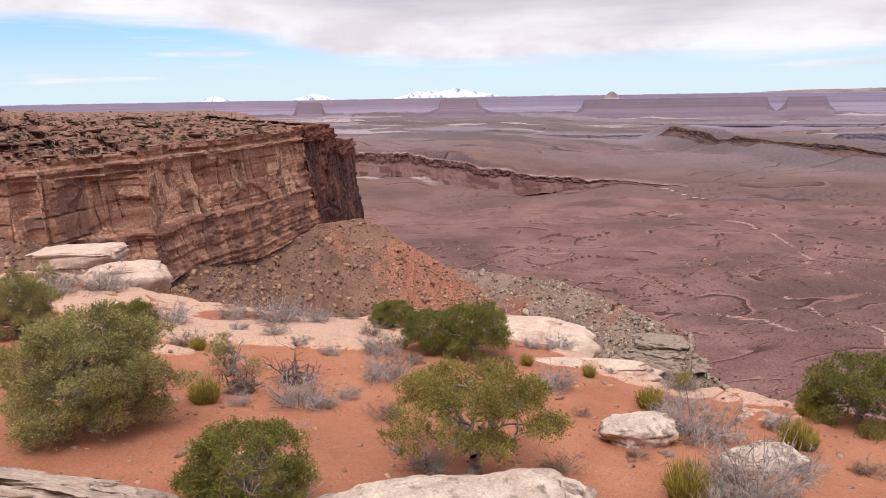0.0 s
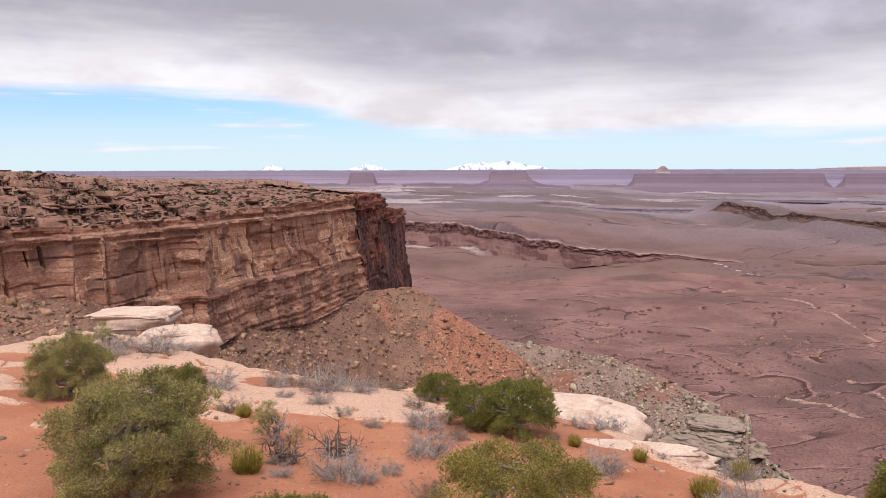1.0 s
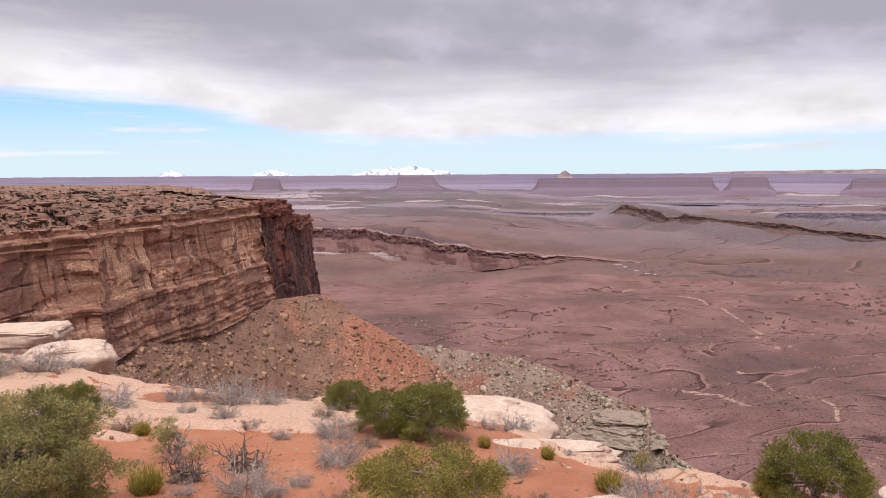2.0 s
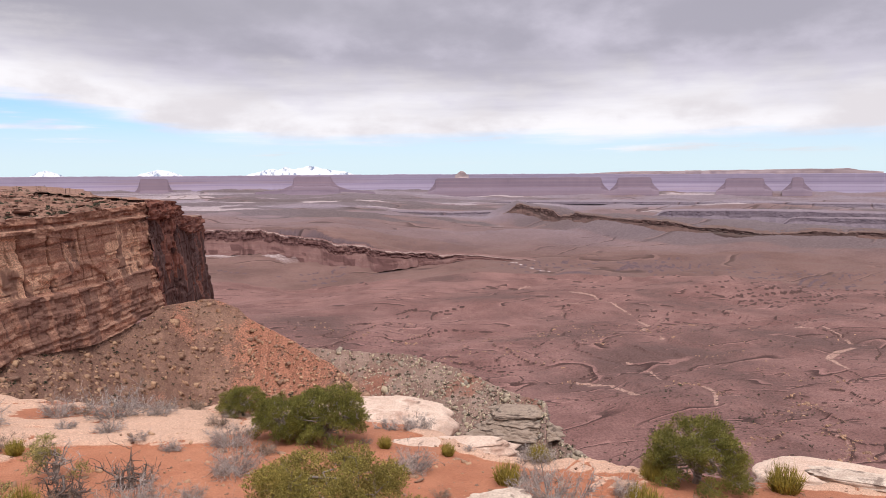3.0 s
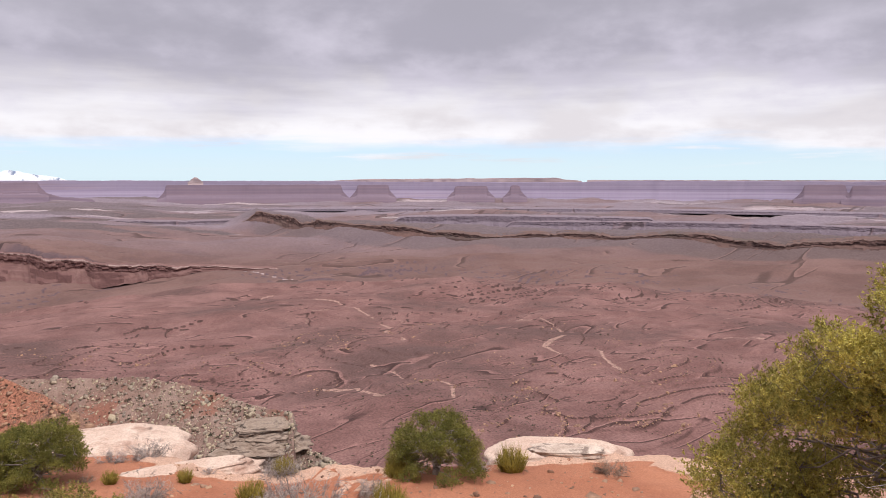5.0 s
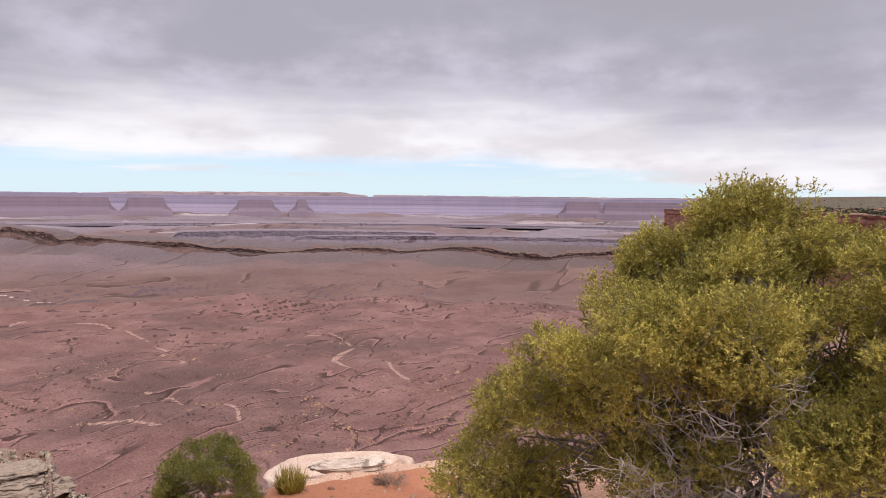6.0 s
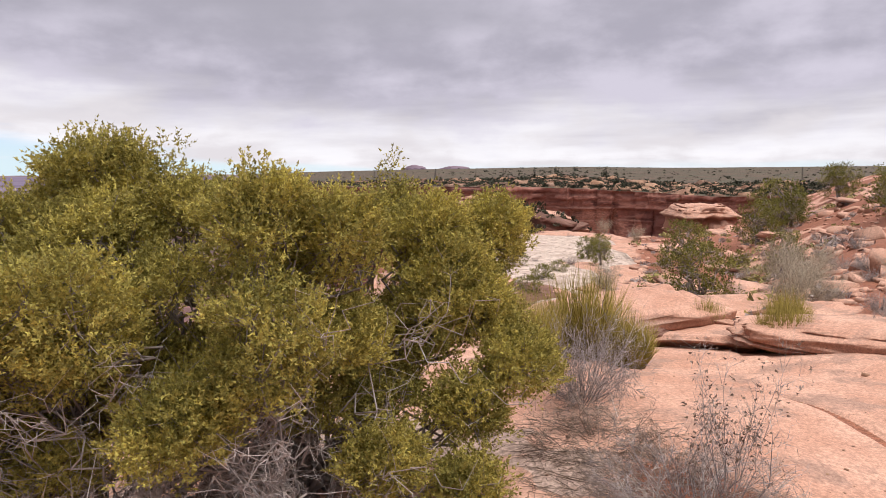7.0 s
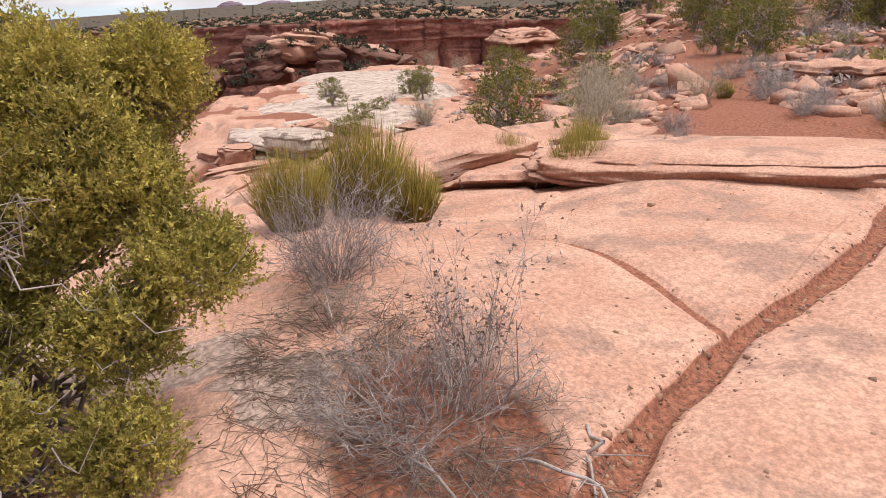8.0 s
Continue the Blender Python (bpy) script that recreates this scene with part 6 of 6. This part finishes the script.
def again(thing, x, y, s=1.0, turn=0.0, tall=1.0):
    return copy_thing(thing, pose(x, y, on_view(x, y), 0, 0, turn) @ Matrix.Diagonal((s, s, s * tall, 1)))


near_shrub = put(shrub("leafless grey shrub in a sand pocket of the slickrock", 81, 0.46, 1.35, 70, 8, 0.0036, "twig", wild=1.0, levels=3), 4.95, -1.78)
mast = Soup()
brush(mast, np.random.default_rng(88), 0.95, 0.5, 16, 10, 0.0048, 1.0, 0.10, 0.7, 3)
fit_to(mast, 0.62, 0.95)
mast.v = [p + np.array([0.05, -0.16, 0.0]) for p in mast.v]
part("mast", mast, "twig", near_shrub, "tall upright twigs with a few dry leaves")
tips = Soup()
g = np.random.default_rng(89)
ends = mast.v[-1].reshape(-1, 4, 3)[:, 3]
ends = ends[g.integers(0, len(ends), 420)]
tips.blades(ends, ends + unit_vectors(g, 420) * 0.024, 0.007, g)
part("foliage", tips, "twig_brown", near_shrub, "few dry curled leaves")
base = Soup()
brush(base, np.random.default_rng(86), 0.5, 1.5, 70, 8, 0.0032, 0.3, 0.3, 1.1, 2)
fit_to(base, 1.5, 0.30)
put(tagged(new("dry_shrub", base.mesh("dry_shrub", "twig_brown")), "low tangle of brown dry twigs under a grey shrub", "shrub"), 4.95, -1.75)
base = Soup()
brush(base, np.random.default_rng(87), 0.4, 1.5, 90, 8, 0.0034, 0.3, 0.3, 1.1, 2)
fit_to(base, 1.25, 0.26)
put(tagged(new("dry_shrub", base.mesh("dry_shrub", "twig_brown")), "flattened dark tangle of dry twigs on the sand", "shrub"), 5.75, -1.4)
put(shrub("dense tangled grey shrub at the edge of the slickrock", 82, 0.72, 1.15, 120, 9, 0.0040, "twig", wild=1.05, levels=2), 6.75, -1.45)
big_tea = put(broom("tall yellow-green jointfir clump behind the grey shrub", 83, 1.0, 1.1, 800, 0.0045, group="rim jointfirs"), 9.3, -1.9)
again(big_tea, 8.7, -1.2, 0.75, 60)
again(big_tea, 8.9, -2.3, 0.6, 120)
again(big_tea, 9.65, -4.3, 0.62, 20)
again(big_tea, 12.0, -4.2, 0.55, 200)
TRAIL_SHRUBS = [(9.9, -5.4, 0.65), (10.3, -5.9, 0.6), (15.6, -8.6, 1.2), (13.0, -9.0, 1.55), (11.2, -8.6, 1.3), (11.3, -9.9, 1.2), (9.0, -8.4, 0.7), (14.5, -5.6, 1.0), (24.0, -12.4, 1.0), (19.0, -15.5, 1.2), (14.2, -9.9, 1.2), (13.4, -6.4, 0.8), (16.3, -9.3, 1.1), (9.6, -5.3, 0.7), (10.1, -5.2, 0.6), (11.0, -8.2, 1.15), (12.0, -8.8, 0.9), (13.5, -9.5, 1.5), (10.0, -8.6, 1.2), (10.6, -9.6, 1.3), (18.1, -14.6, 1.4), (20.4, -14.4, 1.2), (28.1, -23.1, 1.6), (15.2, -8.4, 1.0), (14.2, -7.9, 0.9)]
grey = put(shrub("round grey shrub beside the red trail", 84, 0.6, 1.0, 60, 6, 0.0075, "twig", group="trail shrubs"), 11.0, -6.2, 0.6)
for n, (x, y, s) in enumerate(TRAIL_SHRUBS):
    again(grey, x, y, s, n * 61, 0.9)
straw = put(shrub("tall pale wispy shrub above the rock domes", 85, 1.1, 1.15, 70, 7, 0.006, "straw", group="trail shrubs"), 12.4, -5.7, 1.0)
again(straw, 16.0, -7.5, 1.25, 50)
again(straw, 15.2, -7.3, 0.9, 150)
again(big_tea, 8.8, -7.9, 0.8, 90)
again(big_tea, 11.1, -5.0, 0.6, 140)
again(tea, 13.6, -8.6, 0.35, 0)

JR = [put(juniper("dark green juniper standing on the slickrock slope", 91, 1.5, 1.4, 16, 260, 8, 0.12, 0.014, "leaf_green", group="slope junipers"), 16.0, -5.4),
      put(juniper("tall old juniper with a bare snag on the hillside", 92, 3.4, 3.3, 22, 130, 8, 0.19, 0.018, "leaf_green", group="slope junipers", bare=0.2), 24.2, -21.0, 0.85)]
for k, x, y, s, turn in ((0, 18.8, -12.6, 0.95, 40), (0, 20.5, -14.5, 0.8, 120), (1, 40, -23.5, 0.55, 10), (1, 46, -21, 0.8, 200), (1, 52, -22.5, 0.8, 300), (0, 32.7, -10.3, 1.6, 80), (0, 26.9, -2.8, 0.8, 10), (0, 39.9, -7.9, 0.9, 70), (0, 45.1, -19.9, 2.2, 150),
                         (0, 42.5, -17.5, 1.8, 20), (0, 28.5, -17.7, 1.6, 30), (0, 30.5, -18.0, 1.5, 300), (0, 17.0, -11.5, 0.95, 170), (0, 18.6, -11.6, 0.7, 60), (1, 24.0, -21.5, 1.1, 210), (0, 23.0, -18.5, 1.3, 250), (0, 34.1, -13.2, 0.7, 33), (0, 25.4, -11.4, 0.9, 99),
                         (1, 58, -30, 1.0, 30), (1, 36.8, -25.2, 0.7, 12)):
    again(JR[k], x, y, s, turn)

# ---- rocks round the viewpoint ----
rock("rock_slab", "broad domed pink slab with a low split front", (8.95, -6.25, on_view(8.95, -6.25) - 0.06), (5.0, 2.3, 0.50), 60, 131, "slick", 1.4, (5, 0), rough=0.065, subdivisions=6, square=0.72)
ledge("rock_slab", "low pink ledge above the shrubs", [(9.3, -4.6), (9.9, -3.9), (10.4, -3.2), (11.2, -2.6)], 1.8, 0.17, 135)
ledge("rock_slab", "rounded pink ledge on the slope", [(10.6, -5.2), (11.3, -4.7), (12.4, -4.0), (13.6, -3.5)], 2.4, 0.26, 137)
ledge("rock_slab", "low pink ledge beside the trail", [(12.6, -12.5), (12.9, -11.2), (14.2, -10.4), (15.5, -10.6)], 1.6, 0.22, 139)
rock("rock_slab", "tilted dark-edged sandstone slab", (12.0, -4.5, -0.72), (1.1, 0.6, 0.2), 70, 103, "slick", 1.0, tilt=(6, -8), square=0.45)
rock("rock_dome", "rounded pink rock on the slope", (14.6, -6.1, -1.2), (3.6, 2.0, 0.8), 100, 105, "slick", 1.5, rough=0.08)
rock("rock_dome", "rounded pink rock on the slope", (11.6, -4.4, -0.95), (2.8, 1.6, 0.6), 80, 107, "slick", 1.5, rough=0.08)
rock("white_ledge", "flat white rock ledge along the canyon", (40, -4.6, -3.15), (26, 9.0, 0.9), -8, 109, "white", 1.0, rough=0.05, subdivisions=6, square=0.45)
rock("white_ledge", "pale layered ledge at the canyon rim", (74, -24.5, -3.6), (9, 6, 4.0), 0, 111, "slick", 5.0, rough=0.16)
rock("white_rock", "broken white block on the ledge", (26.5, -1.2, -2.7), (2.6, 1.4, 0.7), 40, 113, "white", 2.0)
q = np.random.default_rng(115)
for n in range(46):
    a, s = q.uniform(0, 6.28), math.sqrt(q.uniform(0.0, 1.0))
    x, y = 62 + math.cos(a) * 7 * s, -2.5 + math.sin(a) * 9.5 * s
    big = q.uniform(1.4, 4.2)
    rock("boulder", "red boulder on the rubbly rock knoll", (x, y, 0.2 - 4.6 * s + q.uniform(-0.6, 0.2)), (big, big * q.uniform(0.6, 0.9), big * q.uniform(0.3, 0.6)), q.uniform(0, 180), 120 + n, "ledges" if n % 3 else "slick", 1.5, (q.uniform(-12, 12), q.uniform(-12, 12)), subdivisions=4, group="knoll boulders", square=0.5)
for n in range(20):
    a, r = radians(q.uniform(-142, -98)), 16 * math.exp(q.uniform(0, 1.3))
    x, y, big = 2 - math.sin(a) * r, -1 + math.cos(a) * r, q.uniform(0.5, 2.4) * (0.5 + r / 45)
    if float(seg_dist(np.array([x]), np.array([y]), [(8.9, -8.5), (11.5, -8.6), (14.5, -9.9), (20, -12.4), (31, -19)])[0]) < 4.5:
        continue
    rock("boulder", "weathered pink sandstone block on the hillside", (x, y, on_view(x, y) - big * 0.09), (big * 1.3, big * q.uniform(0.6, 1.1), big * q.uniform(0.18, 0.32)), q.uniform(0, 180), 180 + n, "slick", 3.0, (q.uniform(-8, 8), q.uniform(-8, 8)), subdivisions=5, group="hillside blocks", square=0.5, rough=0.3)
for n in range(120):
    a, r = radians(q.uniform(-142, -96)), 13 * math.exp(q.uniform(0, 1.5))
    x, y = 2 - math.sin(a) * r, -1 + math.cos(a) * r
    again(grey if n % 9 else straw, x, y, q.uniform(0.6, 1.5), n * 40, 0.9)

# ---- low growth and stones over the hillside ----
def over_hill(n, clear, seed):
    g = np.random.default_rng(seed)
    a, r = np.radians(g.uniform(-143, -103, n)), 11.5 * np.exp(g.uniform(0, 1.75, n))
    x, y = 2 - np.sin(a) * r, -1 + np.cos(a) * r
    keep = seg_dist(x, y, [(9.4, -8.4), (11.5, -7.6), (14.5, -9.3), (20, -12), (30, -19)]) > clear
    x, y = x[keep], y[keep]
    return np.stack([x, y, view_height(x, y)[0]], -1), g


pts, g = over_hill(420, 1.4, 401)
scatter("low_scrub", "low grey scrub over the hillside", "shrubs", pts, g.uniform(0.16, 0.42, len(pts)), "twig", 402, True)
pts, g = over_hill(260, 2.2, 403)
scatter("low_scrub", "dark green scrub over the hillside", "shrubs", pts, g.uniform(0.2, 0.55, len(pts)), "leaf_dark", 404, True)
pts, g = over_hill(2600, 0.6, 405)
scatter("loose_stones", "loose pink stones over the hillside", "stones", pts, g.gamma(1.2, 0.07, len(pts)) + 0.03, "slick", 406, squash=0.45)
pts, g = over_hill(70, 2.6, 407)
scatter("flat_slabs", "flat broken slabs over the hillside", "stones", pts, g.uniform(0.3, 0.9, len(pts)), "slick", 408, squash=0.16)

# ---- broken rock in the ravine, litter and pebbles ----
for n in range(44):
    x, y = q.uniform(11, 30), q.uniform(-3.2, 2.6)
    big = q.uniform(0.8, 2.6)
    rock("boulder", "broken red sandstone block in the ravine", (x, y, on_view(x, y) + big * 0.05), (big * 1.3, big * q.uniform(0.6, 0.9), big * q.uniform(0.25, 0.5)), q.uniform(0, 180), 260 + n, ("slick", "ledges", "slick", "slick")[n % 4], 2.0, (q.uniform(-10, 10), q.uniform(-10, 10)), subdivisions=4, group="ravine blocks", square=0.42, rough=0.2)
for n in range(26):
    x, y = q.uniform(11, 46), q.uniform(-9, 1.5)
    if n % 4:
        again(grey if n % 3 else straw, x, y, q.uniform(0.5, 1.0), n * 47, 0.8)
    else:
        again(JR[0], x, y, q.uniform(0.5, 0.9), n * 31)
a, d = q.uniform(0, 6.28, 60), np.sqrt(q.random(60))
scatter("knoll_bushes", "dark bushes among the boulders of the knoll", "bushes", np.stack([61 + np.cos(a) * 8 * d, -2.5 + np.sin(a) * 10 * d, 0.5 - 4.4 * d], -1), q.uniform(0.4, 0.9, 60), "bush_far", 301, True)
rock("far_dome", "grey rock dome on the mesa skyline", (2940, 205, 6), (95, 95, 62), 0, 303, "far_red", 2.0, square=0.8, category="rock dome", group="skyline domes")
rock("far_dome", "grey rock dome on the mesa skyline", (2950, 40, 4), (95, 130, 58), 0, 305, "far_red", 2.0, square=0.8, category="rock dome", group="skyline domes")


def lying(name, label, n, centre, half, mat, seed, lo, hi, thick):
    """Small sticks lying on the ground."""
    rng = np.random.default_rng(seed)
    a, d = rng.uniform(0, 6.28, n), np.sqrt(rng.random(n))
    x, y = centre[0] + np.cos(a) * d * half[0], centre[1] + np.sin(a) * d * half[1]
    t, ln = rng.uniform(0, 6.28, n), rng.uniform(lo, hi, n)
    x2, y2 = x + np.cos(t) * ln, y + np.sin(t) * ln
    soup = Soup()
    soup.sticks(np.stack([x, y, view_height(x, y)[0] + thick], -1), np.stack([x2, y2, view_height(x2, y2)[0] + thick + ln * rng.uniform(0, 0.12, n)], -1), thick, thick * 0.5)
    return tagged(new(name, soup.mesh(name, mat)), label, "litter", kind="stuff")


lying("twig_litter", "brown twig litter round the shrubs", 1300, (5.3, -1.45), (1.3, 0.6), "twig_brown", 311, 0.04, 0.22, 0.002)
lying("twig_litter", "brown twig litter beside the crack", 420, (4.3, -2.0), (0.55, 0.4), "twig_brown", 313, 0.03, 0.16, 0.002)
lying("twig_litter", "twig litter under the great juniper", 380, (5.3, 0.1), (1.0, 0.6), "twig_brown", 315, 0.02, 0.1, 0.0016)
rng = np.random.default_rng(317)
k = rng.integers(0, len(CRACK_MAIN) - 1, 1500)
c0, c1 = np.array(CRACK_MAIN)[k], np.array(CRACK_MAIN)[k + 1]
c = c0 + (c1 - c0) * rng.random((1500, 1)) + rng.normal(size=(1500, 2)) * 0.08
scatter("pebbles", "small red pebbles in the sandy crack", "pebbles", np.stack([c[:, 0], c[:, 1], view_height(c[:, 0], c[:, 1])[0]], -1), rng.gamma(1.5, 0.0025, 1500) + 0.002, "stone", 319)
c = np.stack([rng.uniform(2.8, 9, 900), rng.uniform(-7, -1, 900)], -1)
scatter("pebbles", "loose grit on the slickrock", "pebbles", np.stack([c[:, 0], c[:, 1], view_height(c[:, 0], c[:, 1])[0]], -1), rng.gamma(1.5, 0.002, 900) + 0.0015, "stone", 321)
c = np.stack([rng.uniform(-14, 16, 2600), rng.uniform(9, 24, 2600)], -1)
scatter("pebbles", "small stones scattered on the red terrace sand", "pebbles", np.stack([c[:, 0], c[:, 1], terrace_height(c[:, 0], c[:, 1])[0]], -1), rng.gamma(1.2, 0.018, 2600) + 0.008, "stone", 323, squash=0.5)
for n, (x, y, turn, ln) in enumerate(((4.62, -2.05, 200, 0.75), (4.35, -1.75, 20, 0.5), (4.75, -2.35, 165, 0.45), (4.1, -1.35, 80, 0.4))):
    g = np.random.default_rng(330 + n)
    wood = Soup()
    e = (x + math.cos(radians(turn)) * ln, y + math.sin(radians(turn)) * ln)
    limb = bent(wood, g, (x, y, on_view(x, y) + 0.012), (*e, on_view(*e) + 0.02), 0.009, 0.004, 7, 0.06, 5)
    for p in limb[3:]:
        wood.sticks(p[None], (p + np.array([*g.normal(size=2) * 0.09, 0.03]))[None], 0.004, 0.0015)
    tagged(new("fallen_branch", wood.mesh("fallen_branch", "dead")), "bleached dead branch lying on the sand", "branch", "fallen branches", "stuff")
